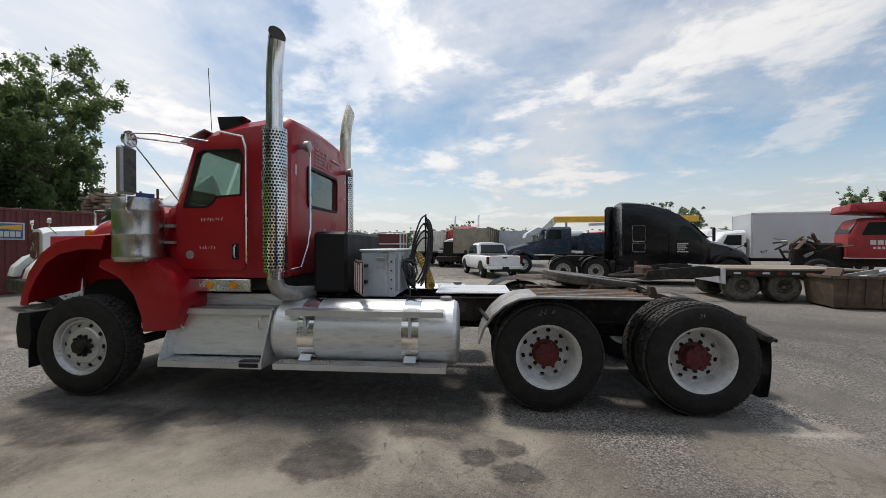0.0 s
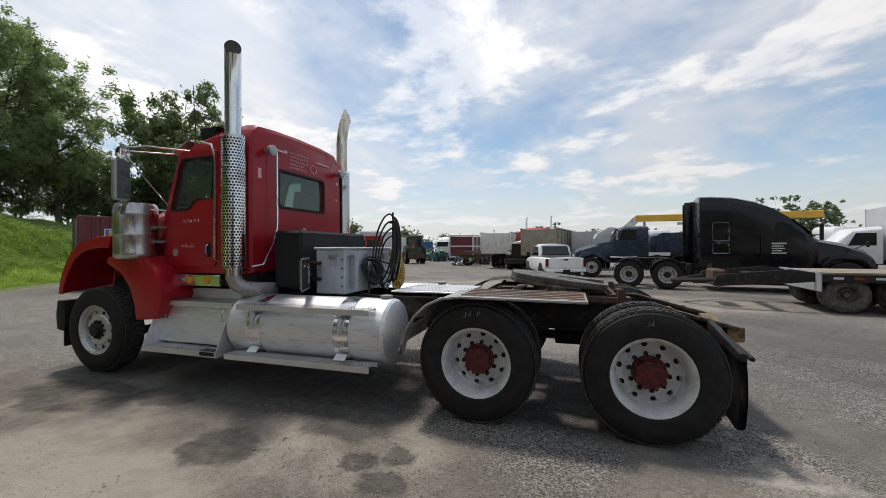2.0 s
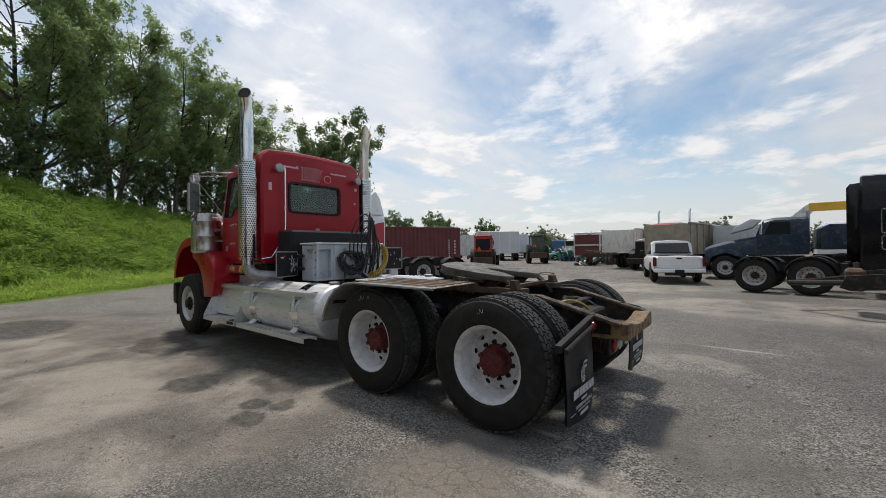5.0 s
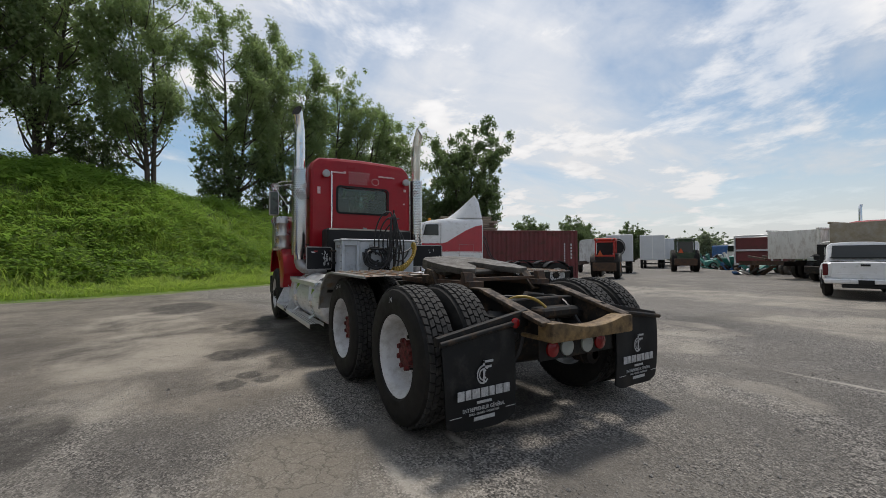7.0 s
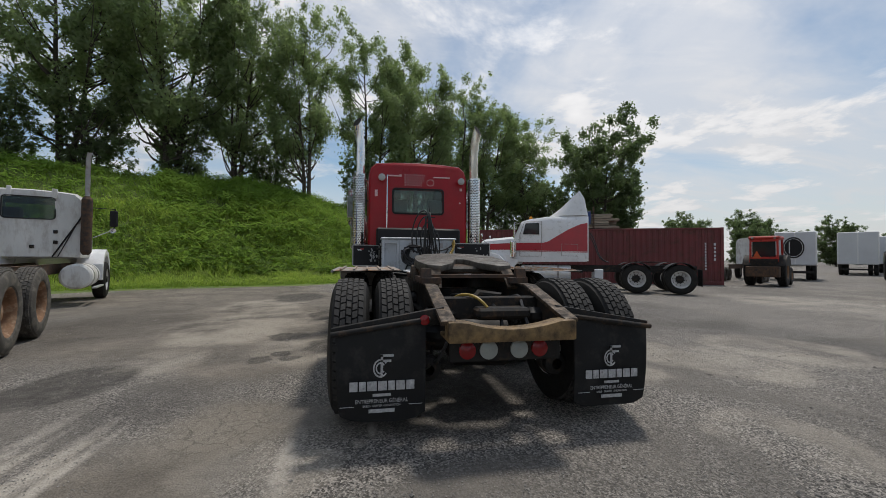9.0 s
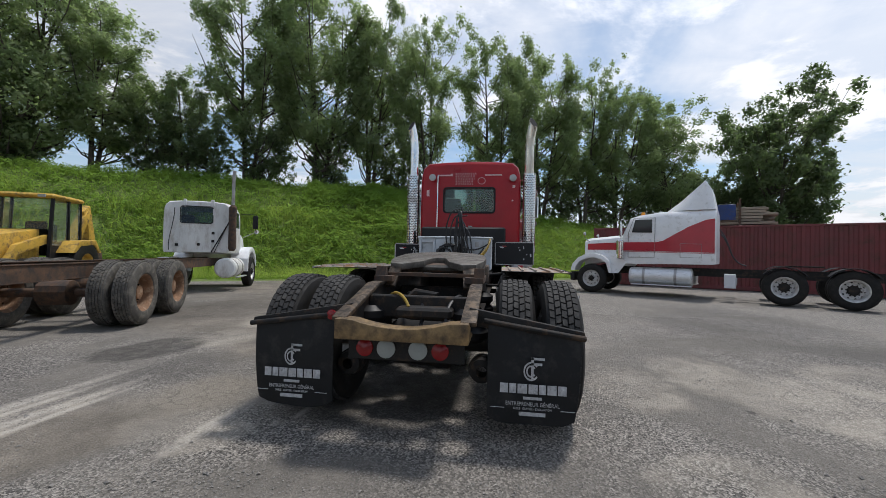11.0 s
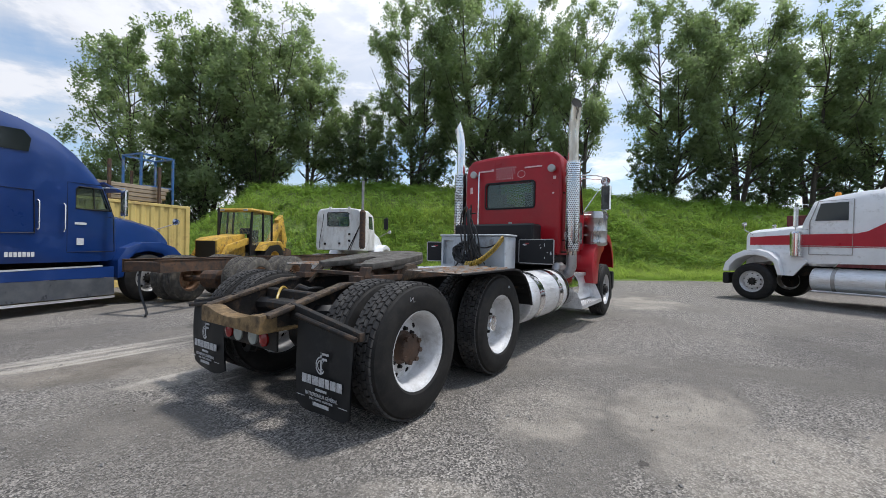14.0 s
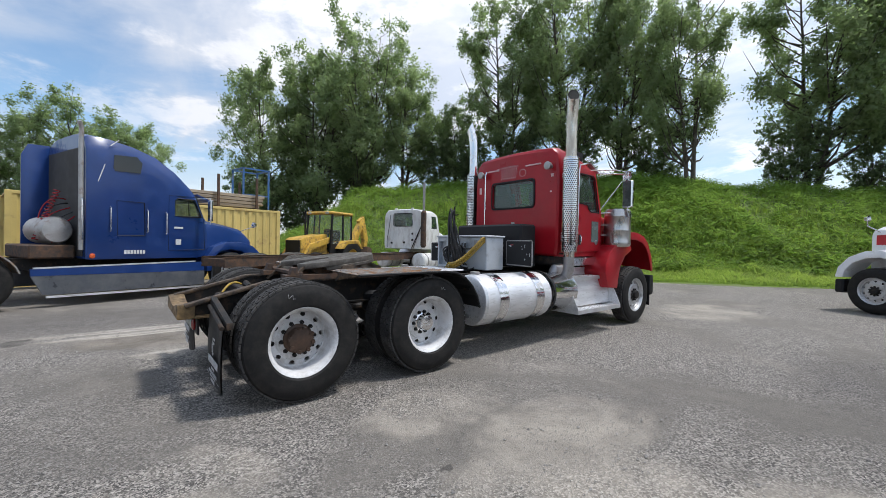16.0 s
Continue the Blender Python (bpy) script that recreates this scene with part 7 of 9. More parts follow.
    for s in (-1, 1):
        arch = [(-8.95, 0.7), (-8.9, 1.05), (-8.6, 1.32), (-8.2, 1.42), (-7.8, 1.3), (-7.55, 1.0), (-7.5, 0.55), (-7.62, 0.55), (-7.66, 0.95), (-7.9, 1.16), (-8.2, 1.24), (-8.52, 1.16), (-8.74, 0.95), (-8.8, 0.7)]
        part("front_fender", Shape().prism(arch, s * 0.6, s * 1.17), WHITE_PAINT, t, bevel=0.02)
        part("mirror", Shape().box((-7.62, min(s * 1.28, s * 1.46), 2.05), (-7.55, max(s * 1.28, s * 1.46), 2.52), 0.03).tube([(-7.4, s * 0.93, 2.55), (-7.58, s * 1.4, 2.56), (-7.58, s * 1.38, 2.0)], 0.014, 5), BLACK_PLASTIC, t)
        part("hood_mirror", Shape().tube([(-8.2, s * 0.85, 1.75), (-8.3, s * 1.25, 1.98)], 0.012, 5).lathe([(-8.28, 0.08), (-8.34, 0.06), (-8.35, 0.001)], (0, s * 1.28, 1.98), "x", 12), CHROME, t)
        panel(t, "door_glass", side_glass, s, 0.92, CAB_PANE, thick=0.004)
        side_tank(t, s, -7.1, -5.9, 0.72, 0.31, 0.86, WHITE_OLD)
    pipe = part("exhaust_pipe", Shape().tube([(-6.0, 1.02, 2.6), (-6.0, 1.02, 3.6), (-5.96, 1.05, 3.78)], 0.05, 12), STEEL_DULL, t, "tall thin exhaust pipe")
    part("muffler", Shape().tube([(-6.0, 1.02, 1.25), (-6.0, 1.02, 1.32), (-6.0, 1.02, 2.62), (-6.0, 1.02, 2.7)], [0.06, 0.11, 0.11, 0.06], 16), RUST_IRON, pipe, "rust-brown muffler")
    part("muffler_strap", Shape().beam((-6.06, 0.98, 2.3), (-6.12, 0.4, 1.2), 0.02, 0.03), IRON, pipe)
    part("air_tank", Shape().lathe([(-3.6, 0.001), (-3.58, 0.13), (-2.9, 0.13), (-2.88, 0.001)], (0, 0.25, 0.7), "x", 16), RUST_IRON, t)
    part("hanging_hose", Shape().tube(bez([(1.6, -0.1, 0.95), (1.8, -0.2, 0.5), (1.7, 0.2, 0.05), (2.0, 0.4, 0.03)]), 0.02, 6), HOSE, t)
    part("axle", Shape().tube([(0, -0.95, 0.53), (0, -0.25, 0.53), (0, -0.2, 0.53), (0, 0.2, 0.53), (0, 0.25, 0.53), (0, 0.95, 0.53)], [0.07, 0.07, 0.2, 0.2, 0.07, 0.07], 12).tube([(-1.38, -0.95, 0.53), (-1.38, -0.25, 0.53), (-1.38, 0.25, 0.53), (-1.38, 0.95, 0.53)], [0.07, 0.15, 0.15, 0.07], 12), RUST_IRON, t)


build_chassis_cab()


# blue high-roof sleeper tractor
def build_blue():
    t = thing("semi_truck", pose(0.16, -8.40, 0, 0, 0, 20.3), "deep blue high-roof sleeper tractor with grey side skirts", "truck", "parked semi trucks")
    steers(t, STEER_B, -1.36)
    duals(t, ALLOY_B, (3.85, 5.17))
    rails(t, -2.0, 5.9)
    shell = [body_ring(-0.80, 0.90, 1.05, 1.95, 2.05), body_ring(-0.62, 1.0, 1.0, 2.1, 2.2), body_ring(-0.42, 1.05, 0.98, 2.52, 2.72), body_ring(-0.2, 1.08, 0.98, 2.72, 2.98), body_ring(0.2, 1.1, 0.98, 3.05, 3.35), body_ring(0.7, 1.12, 0.98, 3.35, 3.66),
             body_ring(1.2, 1.13, 0.98, 3.52, 3.80), body_ring(1.75, 1.14, 0.98, 3.62, 3.88), body_ring(2.15, 1.14, 0.98, 3.62, 3.88), body_ring(2.22, 1.12, 1.0, 3.58, 3.84)]
    c = part("cab", Shape().loft(shell), BLUE_PAINT, t, "tall rounded blue sleeper cab")
    side_glass = [(-0.46, 2.08), (0.26, 2.08), (0.26, 2.48), (0.20, 2.54), (-0.27, 2.54)]
    hollow(c, [Shape().prism(side_glass, -1.4, 1.4), Shape().prism([(-0.84, 2.14), (0.84, 2.14), (0.86, 2.58), (-0.86, 2.58)], -1.0, -0.25, "x")], 0.05)
    part("lining", Shape().box((0.55, -1.0, 1.05), (0.60, 1.0, 3.0), 0.01), LINING, c, "dark curtain behind the seats")
    part("dashboard", Shape().box((-0.62, -0.9, 1.6), (-0.25, 0.9, 2.0), 0.05), LINING, c)
    part("seat", Shape().box((0.28, -0.75, 1.3), (0.42, -0.25, 2.42), 0.05), LINING, c)
    part("seat", Shape().box((0.28, 0.25, 1.3), (0.42, 0.75, 2.42), 0.05), LINING, c)
    part("hood", Shape().loft([hood_ring(-0.68, 0.95, 1.05, 1.98, 2.06), hood_ring(-1.3, 0.9, 1.0, 1.88, 1.98), hood_ring(-2.0, 0.78, 0.95, 1.72, 1.86), hood_ring(-2.35, 0.66, 0.9, 1.5, 1.66)]), BLUE_PAINT, t)
    part("windscreen", Shape().add([(-0.67, -0.86, 2.1), (-0.67, 0.86, 2.1), (-0.44, 0.90, 2.60), (-0.44, -0.90, 2.60)], [(0, 3, 2, 1)]), CAB_PANE, t)
    part("sun_visor", Shape().prism([(-0.78, 2.58), (-0.40, 2.72), (-0.40, 2.69), (-0.78, 2.54)], -1.0, 1.0), BLUE_PAINT, t)
    for s in (-1, 1):
        ext = [(2.2, 1.0), (2.75, 1.02), (2.75, 3.45), (2.62, 3.72), (2.2, 3.74)]
        if s < 0:
            part("side_fairing", Shape().prism(ext, min(s * 1.08, s * 1.12), max(s * 1.08, s * 1.12)), BLUE_PAINT, t, bevel=0.01)
        arch = [(-2.42, 0.78), (-2.38, 1.05), (-2.1, 1.3), (-1.7, 1.42), (-1.2, 1.42), (-0.8, 1.28), (-0.6, 1.0), (-0.6, 0.6), (-0.74, 0.6), (-0.8, 0.95), (-1.0, 1.14), (-1.36, 1.2), (-1.72, 1.14), (-1.94, 0.95), (-2.0, 0.75)]
        part("front_fender", Shape().prism(arch, s * 0.6, s * 1.16), BLUE_PAINT, t, bevel=0.03)
        panel(t, "skirt", [(-0.55, 0.62), (3.15, 0.66), (3.15, 0.80), (-0.55, 0.86)], s, 1.06, BLUE_PAINT, thick=0.05)
        panel(t, "skirt_panel", [(-0.55, 0.24), (2.95, 0.26), (3.15, 0.655), (-0.55, 0.615)], s, 1.08, SKIRT_GREY, "dark grey side skirt", 0.04)
        panel(t, "skirt_edge", [(-0.55, 0.17), (2.9, 0.19), (2.9, 0.235), (-0.55, 0.215)], s, 1.09, ALUMINIUM, thick=0.05)
        panel(t, "skirt_ledge", [(-0.3, 0.865), (3.1, 0.805), (3.1, 0.835), (-0.3, 0.895)], s, 1.06, ALUMINIUM, thick=0.05)
        panel(t, "door_glass", side_glass, s, 1.07, CAB_PANE, "tinted door glass", 0.004)
        part("glass_seal", Shape().tube([(a, s * 1.095, b) for a, b in side_glass + side_glass[:1]], 0.014, 6).tube([(-0.12, s * 1.09, 2.08), (-0.10, s * 1.09, 2.54)], 0.012, 6), BLACK_PLASTIC, t)
        panel(t, "sleeper_glass", [(1.12, 3.05), (1.66, 3.03), (1.70, 3.1), (1.68, 3.40), (1.2, 3.43), (1.08, 3.3)], s, 1.135, GLASS, "small upper sleeper window", 0.012)
        part("door_seam", Shape().tube([(-0.56, s * 1.09, 1.2), (0.42, s * 1.105, 1.18), (0.42, s * 1.105, 2.6), (-0.30, s * 1.09, 2.62), (-0.56, s * 1.05, 2.0), (-0.56, s * 1.09, 1.2)], 0.008, 5), BLACK_PLASTIC, t)
        part("hatch", Shape().tube([(1.0, s * 1.137, 1.55), (1.6, s * 1.137, 1.53), (1.62, s * 1.137, 2.35), (1.02, s * 1.137, 2.35), (1.0, s * 1.137, 1.55)], 0.008, 5), BLACK_PLASTIC, t)
        for x, z0, z1 in ((0.50, 1.6, 2.15), (0.95, 1.62, 2.18), (1.75, 1.62, 2.2), (2.3, 1.4, 2.35)):
            part("grab_rail", Shape().tube([(x, s * 1.13, z0), (x, s * 1.17, z0 + 0.03), (x, s * 1.17, z1 - 0.03), (x, s * 1.13, z1)], 0.016, 6), CHROME, t)
        part("mirror", Shape().box((-0.60, min(s * 1.28, s * 1.44), 1.98), (-0.52, max(s * 1.28, s * 1.44), 2.55), 0.02).tube([(-0.3, s * 1.06, 2.58), (-0.56, s * 1.36, 2.6), (-0.56, s * 1.36, 1.9), (-0.4, s * 1.06, 1.95)], 0.013, 5), CHROME, t)
        part("hood_mirror", Shape().tube([(-1.9, s * 0.8, 1.75), (-2.1, s * 1.15, 1.9)], 0.012, 5).lathe([(-2.06, 0.09), (-2.13, 0.07), (-2.14, 0.001)], (0, s * 1.2, 1.95), "x", 14), CHROME, t)
        name = Shape()
        for i in range(7):
            name.box((1.0 + 0.068 * i, min(s * 1.139, s * 1.142), 1.10), (1.052 + 0.068 * i, max(s * 1.139, s * 1.142), 1.19))
        bars("name_bar", name, PRINT, t)
        part("scuff", Shape().box((0.05, min(s * 1.107, s * 1.110), 1.75), (0.28, max(s * 1.107, s * 1.110), 1.80)).box((0.1, min(s * 1.107, s * 1.110), 1.33), (0.24, max(s * 1.107, s * 1.110), 1.47)), PRINT, t)
        part("scrape", Shape().beam((2.0, s * 1.15, 2.75), (1.87, s * 1.15, 3.15), 0.01, 0.016), CHALK, t)
        part("scrape", Shape().beam((1.75, s * 1.12, 3.6), (1.58, s * 1.12, 3.76), 0.01, 0.02), CHALK, t)
        part("exhaust_pipe", Shape().tube([(2.30, s * 1.09, 1.2), (2.30, s * 1.09, 3.6), (2.30, s * 1.09, 3.9), (2.35, s * 1.12, 4.02)], [0.05, 0.05, 0.048, 0.048], 12), STEEL_DULL, t) if s > 0 else None
        for x in (3.85, 5.17):
            q = [(x + 0.60 * math.cos(math.radians(a)), 0.53 + 0.60 * math.sin(math.radians(a))) for a in range(20, 165, 12)]
            fd = Shape()
            k = len(q)
            fd.add([(a, s * 0.60, z) for a, z in q] + [(a, s * 1.24, z) for a, z in q], [(i, i + 1, k + i + 1, k + i) for i in range(k - 1)])
            part("fender", fd.tube([(a, s * 1.24, z) for a, z in q], 0.016, 5), PLATE if s > 0 else BLACK_PLASTIC, t)
    part("air_tank", Shape().lathe([(-0.8, 0.001), (-0.78, 0.26), (-0.7, 0.30), (0.3, 0.30), (0.38, 0.26), (0.4, 0.001)], (2.62, 0.42, 1.62), "y", 26), STEEL_DULL, t, "grey drum behind the sleeper")
    part("back_plate", Shape().box((2.3, -0.8, 1.0), (3.1, 0.8, 1.3), 0.03), RUST_IRON, t)
    part("rear_panel", Shape().box((2.225, -1.0, 1.05), (2.25, 1.0, 3.5), 0.01), LINING, t, "dark back wall of the sleeper")
    for i in range(5):
        y = 0.15 + 0.13 * i
        part("air_line", Shape().tube(bez([(2.27, y, 2.35 - 0.1 * i), (2.75, y + 0.1, 2.5 - 0.25 * i), (2.85, y - 0.2, 1.75), (2.7, y + 0.1, 1.35)]), 0.014, 6), HOSE if i % 2 else LAMP_RED, t)
    part("side_marker", Shape().lathe([(0, 0.06), (0.03, 0.05), (0.04, 0.001)], (2.1, 1.14, 1.06), "y", 12), ORANGE, t)
    coilp = []
    for i in range(140):
        u = i / 139
        p = Vector((2.6 + 0.3 * u, 0.7 - 0.3 * u, 2.5 - 1.1 * u))
        coilp.append(p + Vector((0.06 * math.cos(i * 0.7), 0.06 * math.sin(i * 0.7), 0)))
    part("coiled_line", Shape().tube(coilp, 0.011, 5), LAMP_RED, t, "coiled red air line")
    part("fifth_wheel", Shape().lathe([(1.1, 0.001), (1.1, 0.45), (1.15, 0.46), (1.15, 0.001)], (4.5, 0, 0), "z", 20), IRON, t)
    part("bumper", Shape().box((-2.55, -1.1, 0.35), (-2.25, 1.1, 0.82), 0.05), BLUE_PAINT, t)
    shorten(t, 2.75, 0.88, 0.95)


build_blue()


# black aerodynamic sleeper tractor: its nose points along +x
def build_black():
    t = thing("semi_truck", pose(10.75, 11.75, 0, 0, 0, 171.0), "glossy black high-roof sleeper tractor with chrome rims", "truck", "parked semi trucks")
    # x here grows towards the rear; the nose is at 1
    steers(t, STEER_B, 2.0)
    duals(t, ALLOY_B, (7.72, 9.02))
    rails(t, 1.4, 9.8)
    shell = [body_ring(2.65, 0.9, 0.95, 1.85, 1.98), body_ring(2.85, 1.0, 0.9, 1.95, 2.08), body_ring(3.2, 1.04, 0.88, 2.3, 2.5), body_ring(3.6, 1.08, 0.88, 2.62, 2.86), body_ring(4.1, 1.12, 0.88, 2.95, 3.2), body_ring(4.7, 1.15, 0.88, 3.2, 3.46),
             body_ring(5.4, 1.16, 0.88, 3.4, 3.64), body_ring(6.2, 1.16, 0.88, 3.5, 3.72), body_ring(6.6, 1.16, 0.88, 3.5, 3.73), body_ring(6.65, 1.13, 0.9, 3.46, 3.70)]
    part("cab", Shape().loft(shell), BLACK_PAINT, t, "glossy black rounded sleeper cab")
    part("hood", Shape().loft([hood_ring(2.8, 0.95, 0.95, 1.9, 2.0), hood_ring(2.0, 0.92, 0.9, 1.72, 1.85), hood_ring(1.3, 0.8, 0.8, 1.45, 1.6), hood_ring(1.0, 0.65, 0.75, 1.2, 1.36)]), BLACK_PAINT, t)
    part("windscreen", Shape().add([(2.78, -0.9, 2.05), (2.78, 0.9, 2.05), (3.52, 0.96, 2.70), (3.52, -0.96, 2.70)], [(0, 3, 2, 1)]), GLASS, t)
    for s in (-1, 1):
        if s < 0:
            part("side_fairing", Shape().prism([(6.6, 0.95), (7.05, 0.97), (7.05, 3.55), (6.95, 3.68), (6.6, 3.70)], min(s * 1.10, s * 1.15), max(s * 1.10, s * 1.15)), BLACK_PAINT, t, bevel=0.01)
        arch = [(1.15, 0.7), (1.2, 1.05), (1.5, 1.32), (2.0, 1.42), (2.45, 1.32), (2.72, 1.05), (2.8, 0.6), (2.66, 0.6), (2.6, 0.95), (2.35, 1.16), (2.0, 1.22), (1.65, 1.14), (1.42, 0.95), (1.36, 0.7)]
        part("front_fender", Shape().prism(arch, s * 0.6, s * 1.17), BLACK_PAINT, t, bevel=0.03)
        panel(t, "skirt", [(2.8, 0.28), (6.9, 0.28), (6.9, 0.86), (2.8, 0.86)], s, 1.08, BLACK_PAINT, thick=0.05)
        panel(t, "door_glass", [(3.2, 1.98), (4.1, 1.98), (4.1, 2.5), (3.95, 2.6), (3.6, 2.48)], s, 1.105, GLASS, thick=0.025)
        for z0, z1 in ((1.92, 2.62), (1.45, 1.84)):
            part("hatch", Shape().tube([(5.65, s * 1.165, z0), (6.15, s * 1.165, z0), (6.18, s * 1.165, z0 + 0.04), (6.18, s * 1.165, z1 - 0.04), (6.15, s * 1.165, z1), (5.65, s * 1.165, z1), (5.62, s * 1.165, z1 - 0.04), (5.62, s * 1.165, z0 + 0.04), (5.65, s * 1.165, z0)], 0.012, 5), CHROME, t)
        print_ = Shape()
        for j, (x0, x1) in enumerate(((3.75, 4.4), (3.85, 4.25), (3.8, 4.3), (3.9, 4.2), (3.75, 4.5))):
            x = x0
            while x < x1:
                print_.box((x, min(s * 1.12, s * 1.126), 1.78 - 0.085 * j), (x + 0.05, max(s * 1.12, s * 1.126), 1.84 - 0.085 * j - 0.02 * (j > 0)))
                x += 0.062
        bars("name_bar", print_, PRINT, t)
        part("grab_rail", Shape().tube([(4.55, s * 1.16, 1.2), (4.55, s * 1.2, 1.25), (4.55, s * 1.2, 2.1), (4.55, s * 1.16, 2.15)], 0.015, 6), BLACK_PLASTIC, t)
        part("mirror", Shape().box((2.75, min(s * 1.3, s * 1.46), 1.9), (2.85, max(s * 1.3, s * 1.46), 2.5), 0.04).tube([(3.1, s * 1.05, 2.1), (2.82, s * 1.36, 2.1)], 0.02, 5), BLACK_PLASTIC, t)
        part("hood_mirror", Shape().tube([(1.7, s * 0.9, 1.6), (1.5, s * 1.2, 1.75)], 0.015, 5).box((1.42, min(s * 1.15, s * 1.28), 1.66), (1.5, max(s * 1.15, s * 1.28), 1.86), 0.03), BLACK_PLASTIC, t)
        for x in (7.72, 9.02):
            q = [(x + 0.60 * math.cos(math.radians(a)), 0.53 + 0.60 * math.sin(math.radians(a))) for a in range(15, 166, 15)]
            fd = Shape()
            k = len(q)
            fd.add([(a, s * 0.60, z) for a, z in q] + [(a, s * 1.24, z) for a, z in q], [(i, i + 1, k + i + 1, k + i) for i in range(k - 1)])
            part("fender", fd.tube([(a, s * 1.24, z) for a, z in q], 0.016, 5), BLACK_PLASTIC, t)
        part("battery_box", Shape().box((6.95, min(s * 0.7, s * 1.1), 0.5), (7.1, max(s * 0.7, s * 1.1), 0.95), 0.02), BLACK_PLASTIC, t)
    part("fifth_wheel", Shape().lathe([(1.1, 0.001), (1.1, 0.45), (1.15, 0.46), (1.15, 0.001)], (8.4, 0, 0), "z", 20), IRON, t)
    part("bumper", Shape().box((0.9, -1.1, 0.3), (1.2, 1.1, 0.75), 0.05), BLACK_PAINT, t)
    part("reflector_plate", Shape().box((6.98, -1.115, 0.66), (7.08, -1.105, 0.76)), PRINT, t)
    shorten(t, 7.05, 0.84, 0.92)


build_black()


# black tandem equipment trailer in front of it
def build_trailer():
    t = thing("flatbed_trailer", pose(5.70, 7.95, 0, 0, 0, 174), "low black equipment trailer with a worn wooden deck", "trailer")
    # drawn from the drawbar end at +x to the rear at -x
    for x in (0.0, -1.05):
        for s in (-1, 1):
            DUSTY_B.mount(t, x, s * 0.98, 0.42, s)
            DUSTY_B.mount(t, x, s * 0.70, 0.42, -s, bare=True)
        part("axle", Shape().tube([(x, -0.95, 0.42), (x, 0.95, 0.42)], 0.06, 8), IRON, t)
    for s in (-1, 1):
        part("side_beam", Shape().box((-2.9, min(s * 1.12, s * 1.2), 0.72), (0.5, max(s * 1.12, s * 1.2), 0.90), 0.01), IRON, t)
        part("gooseneck", Shape().prism([(0.5, 0.72), (0.5, 0.92), (1.0, 1.0), (2.5, 0.84), (2.6, 0.6), (2.45, 0.55), (1.0, 0.66)], s * 0.95 - 0.05, s * 0.95 + 0.05), IRON, t, bevel=0.01)
        for i in range(9):
            x = -2.75 + 0.36 * i
            part("reflector", Shape().box((x, min(s * 1.2, s * 1.205), 0.79), (x + 0.18, max(s * 1.2, s * 1.205), 0.84)), LAMP_RED if i % 2 else PRINT, t)
    for i in range(8):
        y = -1.1 + 0.275 * i
        part("deck_board", Shape().box((-2.9, y + 0.004, 0.90), (0.5, y + 0.27, 0.945), 0.006), WOOD, t)
    part("cross_beam", Shape().box((1.4, -0.9, 0.68), (1.6, 0.9, 0.86), 0.01), IRON, t)
    part("strap", Shape().box((0.52, -1.23, 0.5), (0.56, 1.23, 0.97), 0.004), GREY_BOX, t, "pale strap over the deck front")
    part("drawbar", Shape().tube([(2.5, -0.9, 0.7), (3.4, 0, 0.6)], 0.06, 8).tube([(2.5, 0.9, 0.7), (3.4, 0, 0.6)], 0.06, 8), IRON, t)
    part("ramp_gear", Shape().box((2.2, -0.5, 0.5), (2.5, 0.5, 0.95), 0.05).tube([(2.3, -1.0, 0.6), (2.3, -1.0, 1.05)], 0.05, 8), RUST_IRON, t)


build_trailer()


def skip(m, l, w, h, mat, label, name="dumpster"):
    """An open steel waste bin with a rim and ribs."""
    t = thing(name, m, label, "bin")
    wall = Shape()
    b = 0.06
    out0 = [(-l / 2 + b, -w / 2 + b, 0.04), (l / 2 - b, -w / 2 + b, 0.04), (l / 2 - b, w / 2 - b, 0.04), (-l / 2 + b, w / 2 - b, 0.04)]
    out1 = [(-l / 2, -w / 2, h), (l / 2, -w / 2, h), (l / 2, w / 2, h), (-l / 2, w / 2, h)]
    in1 = [(x * 0.97, y * 0.95, h) for x, y, z in out1]
    in0 = [(x * 0.96, y * 0.94, 0.10) for x, y, z in out0]
    wall.loft([out0, out1, in1, in0])
    part("body", wall, mat, t)
    rim = Shape()
    for a, c in zip(out1, out1[1:] + out1[:1]):
        rim.beam(a, c, 0.07, 0.07)
    part("rim", rim, mat, t)
    for i in range(1, 5):
        x = -l / 2 + l * i / 5
        for s in (-1, 1):
            part("rib", Shape().beam((x, s * (w / 2 - b - 0.005), 0.1), (x, s * (w / 2 + 0.01), h - 0.04), 0.06, 0.05), mat, t)
    for s in (-1, 1):
        part("skid", Shape().box((-l / 2 + 0.1, s * w / 3 - 0.05, 0.0), (l / 2 - 0.1, s * w / 3 + 0.05, 0.06)), mat, t)
    return t


bin1 = skip(pose(7.85, 6.05, 0, 0, 0, -10), 1.75, 1.2, 0.80, BIN_RUST, "rusty brown open waste bin with scrap on top")
for i, (a, b, r) in enumerate((((-0.5, 0.2, 0.7), (0.3, -0.2, 0.95), 0.10), ((-0.2, -0.3, 0.75), (0.75, 0.1, 0.98), 0.07), ((-0.7, -0.2, 0.7), (-0.3, 0.3, 0.92), 0.16))):
    part("scrap_piece", Shape().beam(a, b, r * 2, r), (STEEL_DULL, GREY_BOX, RUST_IRON)[i], bin1)
skip(pose(9.60, 5.80, 0, 0, 0, -9), 1.5, 1.2, 0.78, BIN_BLUE, "dark blue open waste bin beside the rusty one")


